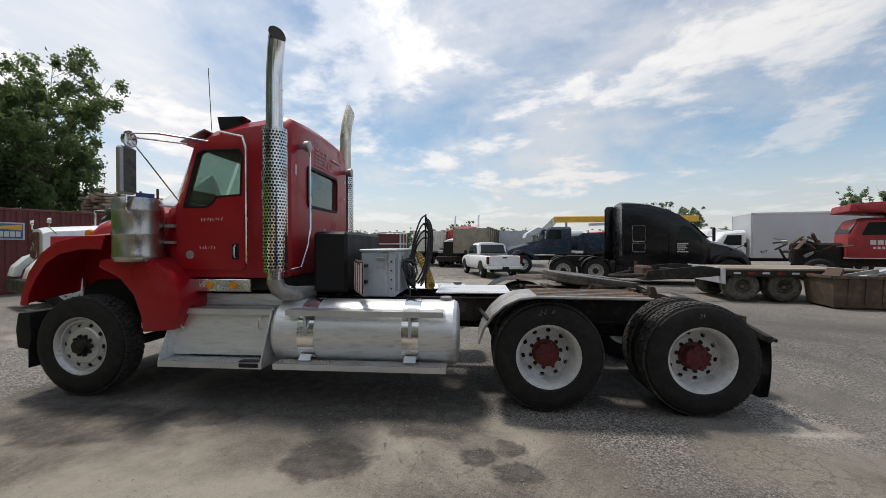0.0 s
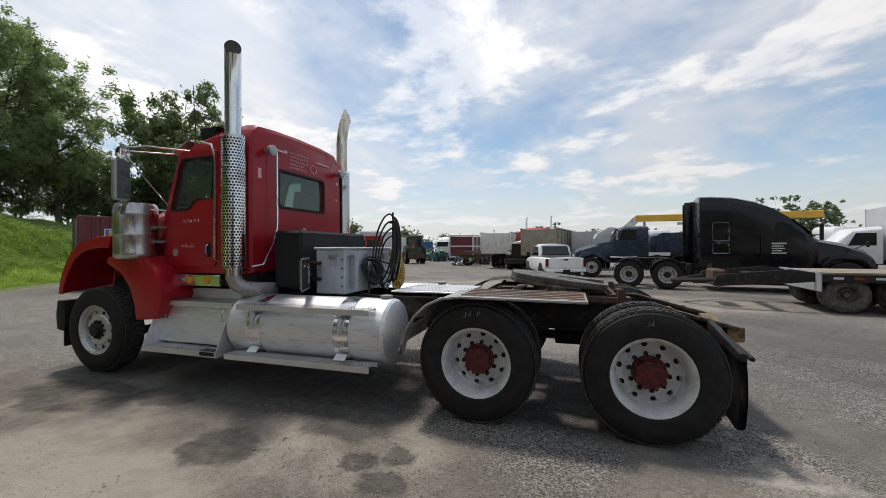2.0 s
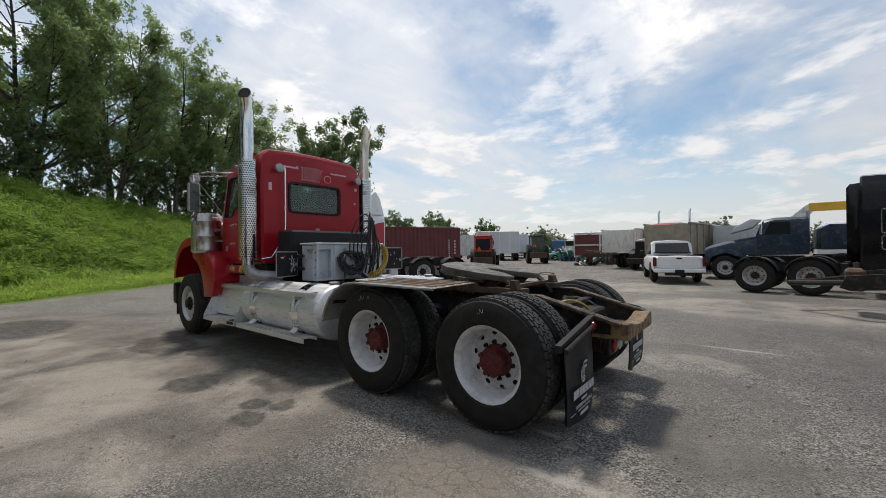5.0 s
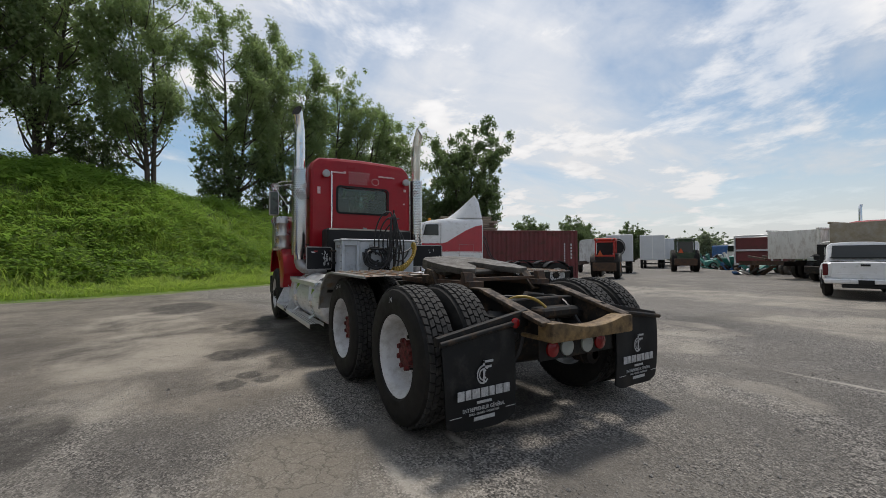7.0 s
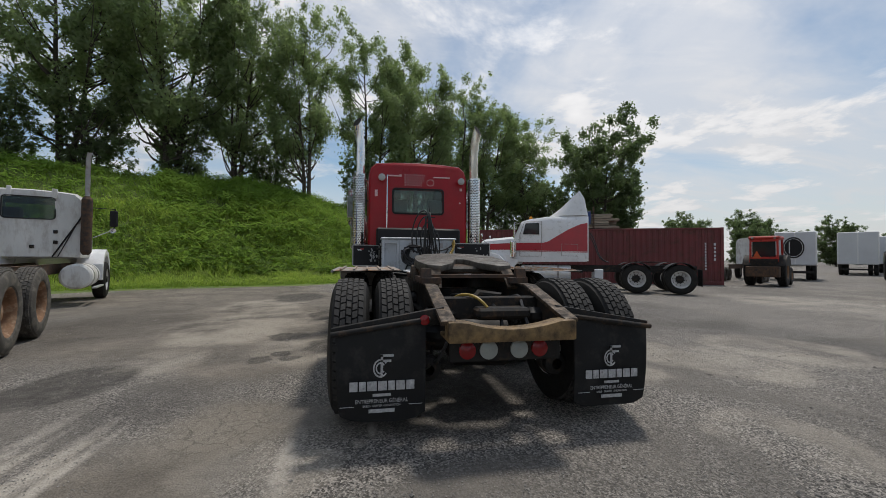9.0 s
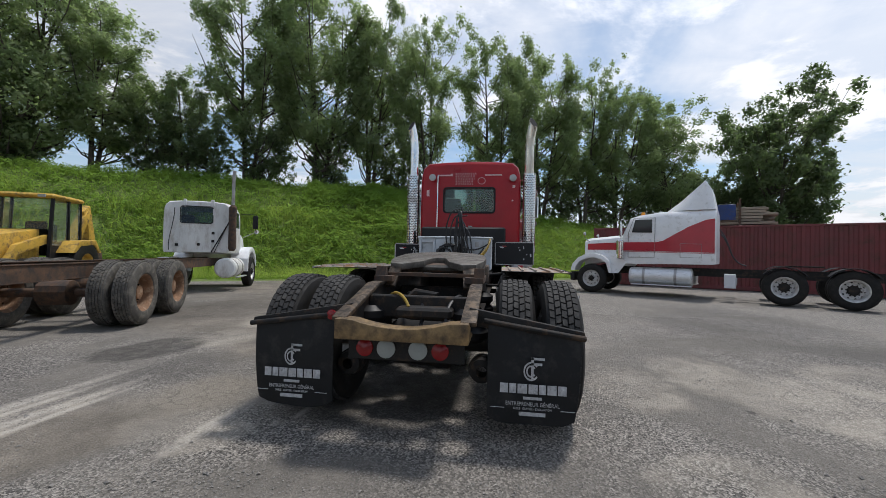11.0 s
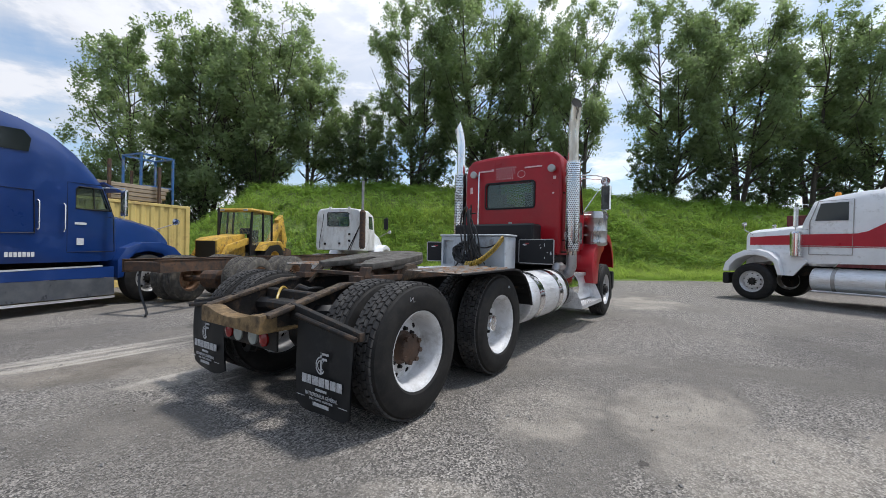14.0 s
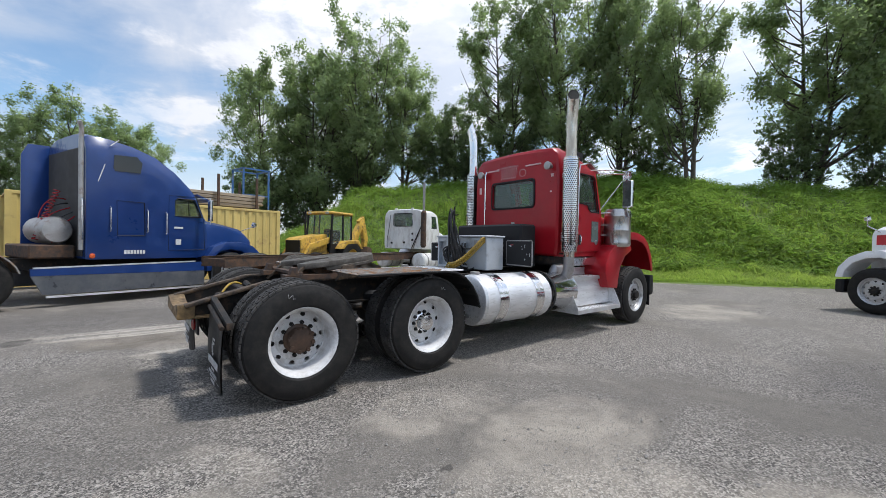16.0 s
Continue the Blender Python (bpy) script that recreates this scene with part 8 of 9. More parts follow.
# white crew cab pickup
def build_pickup():
    t = thing("pickup_truck", pose(-0.95, 15.0, 0, 0, 0, -74), "white crew cab pickup seen from behind on the gravel", "pickup")
    # rear axle at 0, nose along -x
    for x in (0.0, -3.2):
        for s in (-1, 1):
            CAR_WHEEL.mount(t, x, s * 0.78, 0.37, s)
    def ring(x, half, z0, zs, zt):
        return body_ring(x, half, z0, zs, zt, 0.06)
    part("body", Shape().loft([ring(1.05, 0.86, 0.55, 1.05, 1.08), ring(0.98, 0.90, 0.48, 1.08, 1.12), ring(-0.9, 0.92, 0.42, 1.08, 1.12), ring(-3.0, 0.92, 0.42, 1.05, 1.10), ring(-3.9, 0.88, 0.45, 0.98, 1.05), ring(-4.1, 0.78, 0.5, 0.85, 0.95)]), WHITE_PAINT, t)
    part("cabin", Shape().loft([ring(-0.75, 0.80, 1.0, 1.25, 1.3), ring(-0.95, 0.79, 1.0, 1.66, 1.74), ring(-1.9, 0.78, 1.0, 1.70, 1.78), ring(-2.5, 0.76, 1.0, 1.60, 1.68), ring(-3.05, 0.80, 1.0, 1.1, 1.14)]), WHITE_PAINT, t)
    part("rear_window", Shape().add([(-0.70, -0.66, 1.24), (-0.70, 0.66, 1.24), (-0.885, 0.62, 1.64), (-0.885, -0.62, 1.64)], [(0, 1, 2, 3)]), GLASS, t)
    part("tailgate", Shape().box((1.03, -0.72, 0.62), (1.075, 0.72, 1.10), 0.02), WHITE_PAINT, t)
    part("bed_floor", Shape().box((-0.7, -0.72, 1.085), (0.95, 0.72, 1.13), 0.01), BLACK_PLASTIC, t)
    part("bumper", Shape().box((1.02, -0.88, 0.46), (1.18, 0.88, 0.60), 0.03), WHITE_PAINT, t)
    part("bumper_step", Shape().box((0.98, -0.5, 0.34), (1.15, 0.5, 0.458), 0.02), BLACK_PLASTIC, t)
    part("window_seal", Shape().beam((-0.69, -0.69, 1.225), (-0.69, 0.69, 1.225), 0.03, 0.03), BLACK_PLASTIC, t)
    part("gate_handle", Shape().box((1.075, -0.1, 0.98), (1.088, 0.1, 1.04), 0.008), BLACK_PLASTIC, t)
    part("gate_crease", Shape().box((1.075, -0.66, 0.74), (1.083, 0.66, 0.765), 0.004), WHITE_PAINT, t)
    part("licence_plate", Shape().box((1.18, -0.16, 0.44), (1.19, 0.16, 0.58)), BLACK_PLASTIC, t)
    for s in (-1, 1):
        part("tail_lamp", Shape().box((0.98, min(s * 0.78, s * 0.905), 0.70), (1.085, max(s * 0.78, s * 0.905), 1.06), 0.015), TAIL_DARK, t)
        panel(t, "side_glass", [(-1.0, 1.16), (-1.72, 1.16), (-1.72, 1.62), (-1.15, 1.62)], s, 0.785, GLASS, thick=0.012)
        panel(t, "side_glass", [(-1.8, 1.16), (-2.75, 1.16), (-2.35, 1.58), (-1.8, 1.62)], s, 0.78, GLASS, thick=0.012)
        part("mirror", Shape().box((-2.75, min(s * 0.9, s * 1.08), 1.14), (-2.62, max(s * 0.9, s * 1.08), 1.34), 0.03), BLACK_PLASTIC, t)
        for x in (0.0, -3.2):
            part("wheel_arch", Shape().prism([(x + 0.46 * math.cos(math.radians(a)), 0.40 + 0.46 * math.sin(math.radians(a))) for a in range(0, 181, 20)], min(s * 0.70, s * 0.925), max(s * 0.70, s * 0.925)), BLACK_PLASTIC, t)


build_pickup()


# blue dump truck with its nose along -x
def build_blue_dump():
    t = thing("dump_truck", pose(0.6, 18.8, 0, 0, 0, 1), "faded blue dump truck with its white bonnet top raised", "truck")
    steers(t, STEER_B, 0.0)
    duals(t, DRIVE_B, (4.6, 5.9))
    rails(t, -0.6, 7.0)
    part("cab", Shape().loft([body_ring(1.1, 0.85, 1.1, 1.9, 2.0), body_ring(1.35, 0.92, 1.08, 2.5, 2.6), body_ring(1.7, 0.93, 1.08, 2.6, 2.7), body_ring(2.7, 0.93, 1.1, 2.6, 2.7), body_ring(2.78, 0.9, 1.1, 2.56, 2.66)]), BLUE_DUMP, t)
    part("hood", Shape().loft([hood_ring(1.15, 0.85, 1.1, 1.85, 1.92), hood_ring(0.2, 0.8, 1.05, 1.65, 1.74), hood_ring(-0.6, 0.68, 0.95, 1.42, 1.52), hood_ring(-0.8, 0.6, 0.95, 1.3, 1.4)]), BLUE_DUMP, t)
    part("raised_cowl", Shape().prism([(0.2, 2.05), (1.0, 2.3), (1.3, 2.62), (0.9, 2.66), (0.3, 2.3)], -0.7, 0.7), WHITE_PANEL, t, "pale panel lying over the bonnet", bevel=0.03)
    box = part("dump_box", Shape().prism([(3.1, 1.3), (3.1, 2.15), (3.35, 2.3), (7.4, 2.3), (7.6, 1.3)], -1.15, 1.15), BLUE_DUMP, t, bevel=0.02)
    for s in (-1, 1):
        for x in (3.4, 4.4, 5.4, 6.4, 7.2):
            part("rib", Shape().box((x - 0.06, min(s * 1.15, s * 1.22), 1.3), (x + 0.06, max(s * 1.15, s * 1.22), 2.3), 0.01), BLUE_DUMP, box)
        arch = [(-0.72, 0.7), (-0.65, 1.05), (-0.4, 1.28), (0.0, 1.36), (0.4, 1.28), (0.65, 1.05), (0.9, 0.9), (0.9, 0.8), (0.62, 0.85), (0.5, 1.0), (0.0, 1.2), (-0.5, 1.0), (-0.6, 0.7)]
        part("front_fender", Shape().prism(arch, s * 0.6, s * 1.17), BLUE_DUMP, t, bevel=0.02)
        panel(t, "door_glass", [(1.35, 1.95), (2.2, 1.95), (2.2, 2.48), (1.55, 2.48)], s, 0.925, GLASS, thick=0.012)
        part("mirror", Shape().box((1.2, min(s * 1.2, s * 1.34), 1.95), (1.28, max(s * 1.2, s * 1.34), 2.4), 0.02), CHROME, t)
    part("windscreen", Shape().add([(1.12, -0.8, 2.0), (1.12, 0.8, 2.0), (1.34, 0.84, 2.52), (1.34, -0.84, 2.52)], [(0, 3, 2, 1)]), GLASS, t)
    part("exhaust_pipe", Shape().tube([(2.9, 0.8, 1.2), (2.9, 0.8, 3.0)], 0.07, 10), STEEL_DULL, t)
    part("bumper", Shape().box((-0.95, -1.1, 0.5), (-0.75, 1.1, 0.85), 0.03), IRON, t)


build_blue_dump()


# yellow boom truck behind
def build_boom():
    t = thing("crane_truck", pose(9.2, 26.3, 0, 0, 0, 0), "white truck carrying a long yellow crane boom", "crane")
    part("bed", Shape().box((-3.0, -1.1, 0.95), (5.0, 1.1, 1.3), 0.03), IRON, t)
    duals(t, DRIVE_B, (3.0, 4.3))
    steers(t, STEER_B, -4.0)
    rails(t, -5.0, 5.2)
    part("cab", Shape().loft([body_ring(-4.9, 0.9, 1.0, 2.3, 2.4), body_ring(-4.6, 1.0, 1.0, 2.6, 2.75), body_ring(-3.2, 1.0, 1.0, 2.65, 2.8)]), WHITE_PAINT, t)
    panel(t, "door_glass", [(-4.6, 1.8), (-3.6, 1.8), (-3.6, 2.4), (-4.5, 2.4)], -1, 1.0, GLASS, thick=0.012)
    part("turret", Shape().box((2.4, -0.5, 1.3), (3.4, 0.5, 3.1), 0.06), WHITE_PANEL, t)
    part("boom", Shape().box((-5.2, -0.25, 3.4), (5.5, 0.25, 3.85), 0.03), CRANE_YELLOW, t, "long yellow crane boom")
    part("inner_boom", Shape().box((0.2, -0.20, 3.0), (3.2, 0.20, 3.5), 0.03), CRANE_YELLOW, t)
    part("jib", Shape().prism([(-5.3, 3.75), (-4.6, 3.85), (-5.6, 2.7), (-6.4, 2.7)], -0.2, 0.2), WHITE_OLD, t, "striped white jib end", bevel=0.02)
    part("outrigger", Shape().beam((-2.6, -0.3, 3.2), (1.0, -0.3, 3.3), 0.2, 0.18), GREY_BOX, t)


build_boom()


# red-roofed highway truck that faces the yard, and the brown steel box beside it
def build_red_front():
    t = thing("semi_truck", pose(-3.6, 24.3, 0, 0, 0, 78), "white-nosed highway truck with a red roof and twin stacks", "truck", "parked semi trucks")
    steers(t, STEER_B, 0.0)
    duals(t, DRIVE_B, (4.8, 6.1))
    rails(t, -0.4, 6.8)
    part("cab", Shape().loft([body_ring(1.3, 0.9, 1.1, 2.2, 2.3), body_ring(1.55, 1.0, 1.1, 2.75, 2.9), body_ring(2.2, 1.02, 1.1, 2.95, 3.12), body_ring(3.6, 1.02, 1.1, 3.0, 3.2)]), RED_DULL, t)
    part("hood", Shape().loft([hood_ring(1.35, 0.85, 1.1, 2.1, 2.2), hood_ring(-0.4, 0.75, 0.9, 1.95, 2.05), hood_ring(-0.6, 0.7, 0.8, 1.9, 2.0)]), WHITE_OLD, t)
    part("grille", Shape().box((-0.66, -0.72, 0.6), (-0.60, 0.72, 1.88), 0.02), BLACK_PLASTIC, t)
    part("windscreen", Shape().add([(1.3, -0.85, 2.25), (1.3, 0.85, 2.25), (1.52, 0.9, 2.75), (1.52, -0.9, 2.75)], [(0, 3, 2, 1)]), GLASS, t)
    for s in (-1, 1):
        part("front_fender", Shape().prism([(-0.7, 0.8), (-0.6, 1.2), (0.0, 1.4), (0.6, 1.2), (0.75, 0.8), (0.6, 0.8), (0.45, 1.05), (0, 1.18), (-0.45, 1.05), (-0.55, 0.8)], s * 0.6, s * 1.15), BLACK_PAINT, t, bevel=0.02)
        part("exhaust_pipe", Shape().tube([(3.7, s * 1.0, 1.2), (3.7, s * 1.0, 3.9), (3.8, s * 1.0, 4.1)], 0.08, 10), CHROME, t)
        part("headlamp", Shape().box((-0.72, min(s * 0.75, s * 1.1), 1.05), (-0.6, max(s * 0.75, s * 1.1), 1.25), 0.02), LAMP_WHITE, t)
        part("mirror", Shape().box((1.2, min(s * 1.25, s * 1.4), 2.1), (1.27, max(s * 1.25, s * 1.4), 2.6), 0.02), CHROME, t)
    part("bumper", Shape().box((-0.9, -1.15, 0.42), (-0.7, 1.15, 0.8), 0.03), IRON, t)


build_red_front()


def steel_box(m, l, w, h, z0, mat, label, name="dump_trailer", tarp=False):
    t = thing(name, m, label, "trailer")
    part("box", Shape().prism([(-l / 2, z0), (-l / 2 - 0.1, z0 + h), (l / 2, z0 + h), (l / 2, z0)], -w / 2, w / 2), mat, t, bevel=0.02)
    for s in (-1, 1):
        for i in range(6):
            x = -l / 2 + 0.1 + (l - 0.2) * i / 5
            part("rib", Shape().box((x - 0.06, min(s * w / 2, s * (w / 2 + 0.07)), z0), (x + 0.06, max(s * w / 2, s * (w / 2 + 0.07)), z0 + h), 0.01), mat, t)
        part("top_rail", Shape().box((-l / 2 - 0.1, min(s * w / 2 - s * 0.06, s * (w / 2 + 0.08)), z0 + h), (l / 2, max(s * w / 2 - s * 0.06, s * (w / 2 + 0.08)), z0 + h + 0.1), 0.02), mat, t)
    rails(t, -l / 2, l / 2 + 0.5)
    duals(t, DRIVE_B, (l / 2 - 0.6, l / 2 - 1.9))
    return t


steel_box(pose(-1.9, 25.4, 0, 0, 0, 80), 6.0, 2.4, 1.75, 1.05, BODY_TAN, "tall tan and grey steel dump body behind the pickup")
steel_box(pose(1.2, 27.4, 0, 0, 0, 84), 5.5, 2.4, 1.6, 1.1, GREY_BOX, "grey aluminium dump body with upright ribs")


# white box truck and wrecked red dump truck
def build_box_truck():
    t = thing("box_truck", pose(12.7, 18.2, 0, 0, 0, -12), "white box truck with a tall plain cargo box", "truck")
    box = part("cargo_box", Shape().box((0.0, -1.2, 0.95), (6.6, 1.2, 3.3), 0.02), WHITE_PANEL, t)
    for s in (-1, 1):
        for z in (0.97, 3.26):
            part("box_edge", Shape().box((-0.02, min(s * 1.19, s * 1.22), z - 0.04), (6.62, max(s * 1.19, s * 1.22), z + 0.06), 0.008), ALUMINIUM, box)
        for x in (0.0, 6.56):
            part("box_post", Shape().box((x - 0.02, min(s * 1.19, s * 1.225), 0.95), (x + 0.06, max(s * 1.19, s * 1.225), 3.3), 0.008), ALUMINIUM, box)
    words("447", 0.22, BLACK_PLASTIC, "fleet_number", box, pose(0.55, -1.21, 1.25, 90, 0, 0))
    part("cab", Shape().loft([body_ring(-2.0, 0.85, 0.9, 1.5, 1.6), body_ring(-1.6, 0.95, 0.8, 1.75, 1.85), body_ring(-1.1, 0.98, 0.8, 2.25, 2.35), body_ring(-0.15, 0.98, 0.8, 2.35, 2.45)]), WHITE_PAINT, t)
    panel(t, "door_glass", [(-1.25, 1.6), (-0.35, 1.6), (-0.35, 2.15), (-1.0, 2.15)], -1, 0.975, GLASS, thick=0.012)
    rails(t, -1.8, 6.6)
    steers(t, STEER_B, -1.0)
    duals(t, DRIVE_B, (4.6,))


build_box_truck()


def build_red_dump():
    t = thing("dump_truck", pose(12.4, 13.2, 0, 0, 0, -26), "wrecked red dump truck with its bonnet torn away", "truck")
    steers(t, STEER_B, 0.0)
    duals(t, DRIVE_B, (4.4, 5.7))
    rails(t, -0.6, 6.6)
    part("cab", Shape().loft([body_ring(0.9, 0.85, 1.1, 2.0, 2.05), body_ring(1.15, 0.93, 1.1, 2.55, 2.65), body_ring(1.5, 0.95, 1.1, 2.62, 2.72), body_ring(2.6, 0.95, 1.1, 2.62, 2.72)]), RED_DULL, t)
    part("windscreen", Shape().add([(0.9, -0.82, 2.08), (0.9, 0.82, 2.08), (1.14, 0.86, 2.56), (1.14, -0.86, 2.56)], [(0, 3, 2, 1)]), GLASS, t)
    panel(t, "door_glass", [(1.25, 2.0), (2.2, 2.0), (2.2, 2.5), (1.45, 2.5)], -1, 0.945, GLASS, thick=0.012)
    nm = Shape()
    for i in range(3):
        nm.box((1.5 + 0.2 * i, -0.957, 1.62), (1.66 + 0.2 * i, -0.95, 1.8))
    for i in range(4):
        nm.box((1.58 + 0.12 * i, -0.957, 1.45), (1.66 + 0.12 * i, -0.95, 1.54))
    bars("name_bar", nm, PRINT, t)
    box = part("dump_box", Shape().prism([(2.8, 1.3), (2.8, 2.75), (1.1, 3.0), (1.05, 3.2), (2.9, 3.2), (3.2, 2.6), (6.8, 2.5), (7.0, 1.3)], -1.2, 1.2), RED_DULL, t, bevel=0.02)
    part("cab_guard", Shape().prism([(0.85, 2.95), (0.9, 3.25), (2.5, 3.3), (3.0, 2.9), (2.7, 2.8)], -1.15, 1.15), RED_DULL, box, bevel=0.02)
    part("wiper_arm", Shape().tube([(2.9, -1.15, 3.3), (3.5, -1.2, 2.3)], 0.03, 6), IRON, box)
    rng = random.Random(9)
    eng = Shape().box((-0.7, -0.4, 0.8), (0.9, 0.4, 1.7), 0.08)
    part("engine_block", eng, IRON, t)
    for i in range(26):
        a = Vector((rng.uniform(-1.1, 0.6), rng.uniform(-0.9, 0.9), rng.uniform(0.7, 1.9)))
        b = a + Vector((rng.uniform(-0.5, 0.5), rng.uniform(-0.4, 0.4), rng.uniform(-0.5, 0.4)))
        part("torn_piece", Shape().beam(a, b, rng.uniform(0.05, 0.25), rng.uniform(0.02, 0.12)), rng.choice((RUST_IRON, IRON, GREY_BOX, BLACK_PLASTIC, WOOD)), t)
    part("exhaust_pipe", Shape().tube([(2.7, -0.95, 1.3), (2.7, -0.95, 2.9)], 0.07, 10), CHROME, t)


build_red_dump()
steel_box(pose(16.8, 9.4, 0, 0, 0, -24), 4.5, 2.4, 1.4, 1.15, WHITE_OLD, "weathered white dump body behind the bins")


def build_excavator():
    t = thing("excavator", pose(15.4, 5.9, 0, 0, 0, 120), "orange tracked excavator at the yard's edge", "excavator")
    for s in (-1, 1):
        prof = [(-1.5 + 0.4 * math.cos(math.radians(a)), 0.42 + 0.42 * math.sin(math.radians(a))) for a in range(90, 271, 20)] + [(1.5 + 0.4 * math.cos(math.radians(a)), 0.42 + 0.42 * math.sin(math.radians(a))) for a in range(-90, 91, 20)]
        tr = part("track", Shape().prism(prof, s * 0.95 - 0.28, s * 0.95 + 0.28), IRON, t)
        for i in range(14):
            part("track_shoe", Shape().box((-1.5 + 0.22 * i, s * 0.95 - 0.29, 0.84), (-1.36 + 0.22 * i, s * 0.95 + 0.29, 0.875)), RUST_IRON, tr)
    part("house", Shape().box((-1.6, -1.2, 1.0), (1.5, 1.2, 2.1), 0.12), ORANGE, t)
    part("cab", Shape().box((-1.6, -1.2, 1.2), (-0.2, -0.25, 2.9), 0.1), ORANGE, t)
    part("cab_glass", Shape().box((-1.62, -1.1, 1.7), (-1.58, -0.35, 2.75), 0.01), GLASS, t)
    part("boom", Shape().prism([(-1.2, 1.5), (-3.2, 3.4), (-4.6, 3.2), (-4.6, 2.85), (-3.2, 2.9), (-1.0, 1.1)], 0.1, 0.5), ORANGE, t, bevel=0.03)
    part("stick", Shape().beam((-4.5, 0.3, 3.1), (-4.2, 0.3, 0.9), 0.3, 0.35), ORANGE, t)


build_excavator()


# ---- containers ----
def container(m, length, mat, label, open_end=False, h=2.59):
    """A shipping container along x from 0; corrugated walls, posts, rails."""
    t = thing("shipping_container", m, label, "container")
    w = 2.44
    for s in (-1, 1):
        wall = Shape()
        n = int(length / 0.28)
        pts = []
        for i in range(n):
            x = 0.12 + (length - 0.24) * i / n
            d = (length - 0.24) / n
            y = s * (w / 2 - 0.012)
            pts += [(x, y), (x + d * 0.36, y), (x + d * 0.5, y - s * 0.036), (x + d * 0.86, y - s * 0.036)]
        pts.append((length - 0.12, s * (w / 2 - 0.012)))
        k = len(pts)
        vs = [(a, b, z) for z in (0.16, h - 0.08) for a, b in pts]
        wall.add(vs, [(i, i + 1, k + i + 1, k + i) if s < 0 else (k + i, k + i + 1, i + 1, i) for i in range(k - 1)])
        part("side_wall", wall, mat, t, smooth=0)
        part("top_rail", Shape().box((0, min(s * (w / 2 - 0.06), s * w / 2), h - 0.09), (length, max(s * (w / 2 - 0.06), s * w / 2), h), 0.008), mat, t)
        part("bottom_rail", Shape().box((0, min(s * (w / 2 - 0.05), s * w / 2), 0.0), (length, max(s * (w / 2 - 0.05), s * w / 2), 0.17), 0.008), mat, t)
        for x in (0.0, length - 0.14):
            part("corner_post", Shape().box((x, min(s * (w / 2 - 0.1), s * (w / 2 + 0.004)), 0.0), (x + 0.14, max(s * (w / 2 - 0.1), s * (w / 2 + 0.004)), h + 0.008), 0.008), mat, t)
    part("roof", Shape().box((0.02, -w / 2 + 0.02, h - 0.05), (length - 0.02, w / 2 - 0.02, h - 0.02)), mat, t)
    part("floor", Shape().box((0.02, -w / 2 + 0.05, 0.12), (length - 0.02, w / 2 - 0.05, 0.16)), WOOD, t)
    part("end_wall", Shape().box((length - 0.06, -w / 2 + 0.1, 0.1), (length - 0.03, w / 2 - 0.1, h - 0.05)), mat, t)
    if not open_end:
        for s in (-1, 1):
            d = part("end_door", Shape().box((0.02, min(s * 0.01, s * (w / 2 - 0.1)), 0.1), (0.06, max(s * 0.01, s * (w / 2 - 0.1)), h - 0.06), 0.005), mat, t)
            for y in (0.3, 0.8):
                part("lock_bar", Shape().tube([(0.0, s * y, 0.1), (0.0, s * y, h - 0.1)], 0.016, 6), STEEL_DULL, d)
    return t


c1 = container(pose(-19.35, 5.90, 0.0, 0, 0, 64.8), 12.19, CONTAINER_RED, "long maroon shipping container with faded white codes", h=2.86)
# its signboard and codes face the yard (-y side of the container)
sg = part("sign", Shape().box((0.75, -1.245, 1.80), (1.95, -1.225, 2.38), 0.006), WHITE_PANEL, c1, "small printed sign with a lighthouse picture")
part("sign_field", Shape().box((0.80, -1.25, 1.84), (1.90, -1.247, 2.34)), SCRAP_BLUE, sg)
part("sign_beam", Shape().prism([(1.0, 2.2), (1.88, 2.32), (1.88, 2.12)], -1.255, -1.251), CRANE_YELLOW, sg)
part("sign_tower", Shape().prism([(0.86, 1.87), (1.0, 1.87), (0.96, 2.28), (0.90, 2.28)], -1.256, -1.251), PRINT, sg)
for i in range(6):
    part("name_bar", Shape().box((1.06 + 0.135 * i, -1.256, 1.90), (1.17 + 0.135 * i, -1.251, 2.08)), PRINT, sg)
for i in range(10):
    part("code_bar", Shape().box((11.35, -1.222, 0.75 + 0.14 * i), (11.42, -1.216, 0.84 + 0.14 * i)), PRINT, c1)
for i in range(5):
    part("code_bar", Shape().box((11.75, -1.222, 1.2 + 0.19 * i), (11.84, -1.216, 1.32 + 0.19 * i)), PRINT, c1)


def lumber(m, n, label, length=3.0, layers=6):
    """A rack of stacked boards with uprights."""
    t = thing("lumber_stack", m, label, "lumber")
    rng = random.Random(n)
    for j in range(layers):
        for i in range(5):
            part("board", Shape().box((-length / 2 + rng.uniform(-0.25, 0.2), -0.7 + 0.28 * i, 0.1 + 0.13 * j), (length / 2 + rng.uniform(-0.3, 0.4), -0.7 + 0.28 * i + 0.25, 0.1 + 0.13 * j + 0.11), 0.01), WOOD, t)
    for x in (-0.9, 0.5):
        for s in (-1, 1):
            part("upright", Shape().box((x - 0.04, s * 0.78 - 0.04, 0.0), (x + 0.04, s * 0.78 + 0.04, 1.25), 0.008), RUST_IRON, t)
        part("sleeper_beam", Shape().box((x - 0.06, -0.8, 0.0), (x + 0.06, 0.8, 0.1)), RUST_IRON, t)
    return t


l1 = lumber(pose(-16.9, 11.0, 2.84, 0, 0, 64.8), 5, "stack of grey boards in a rack on the container")
part("panel", Shape().box((-0.35, -0.86, 0.30), (0.35, -0.83, 1.0), 0.01), BIN_BLUE, l1, "blue panel on the rack")

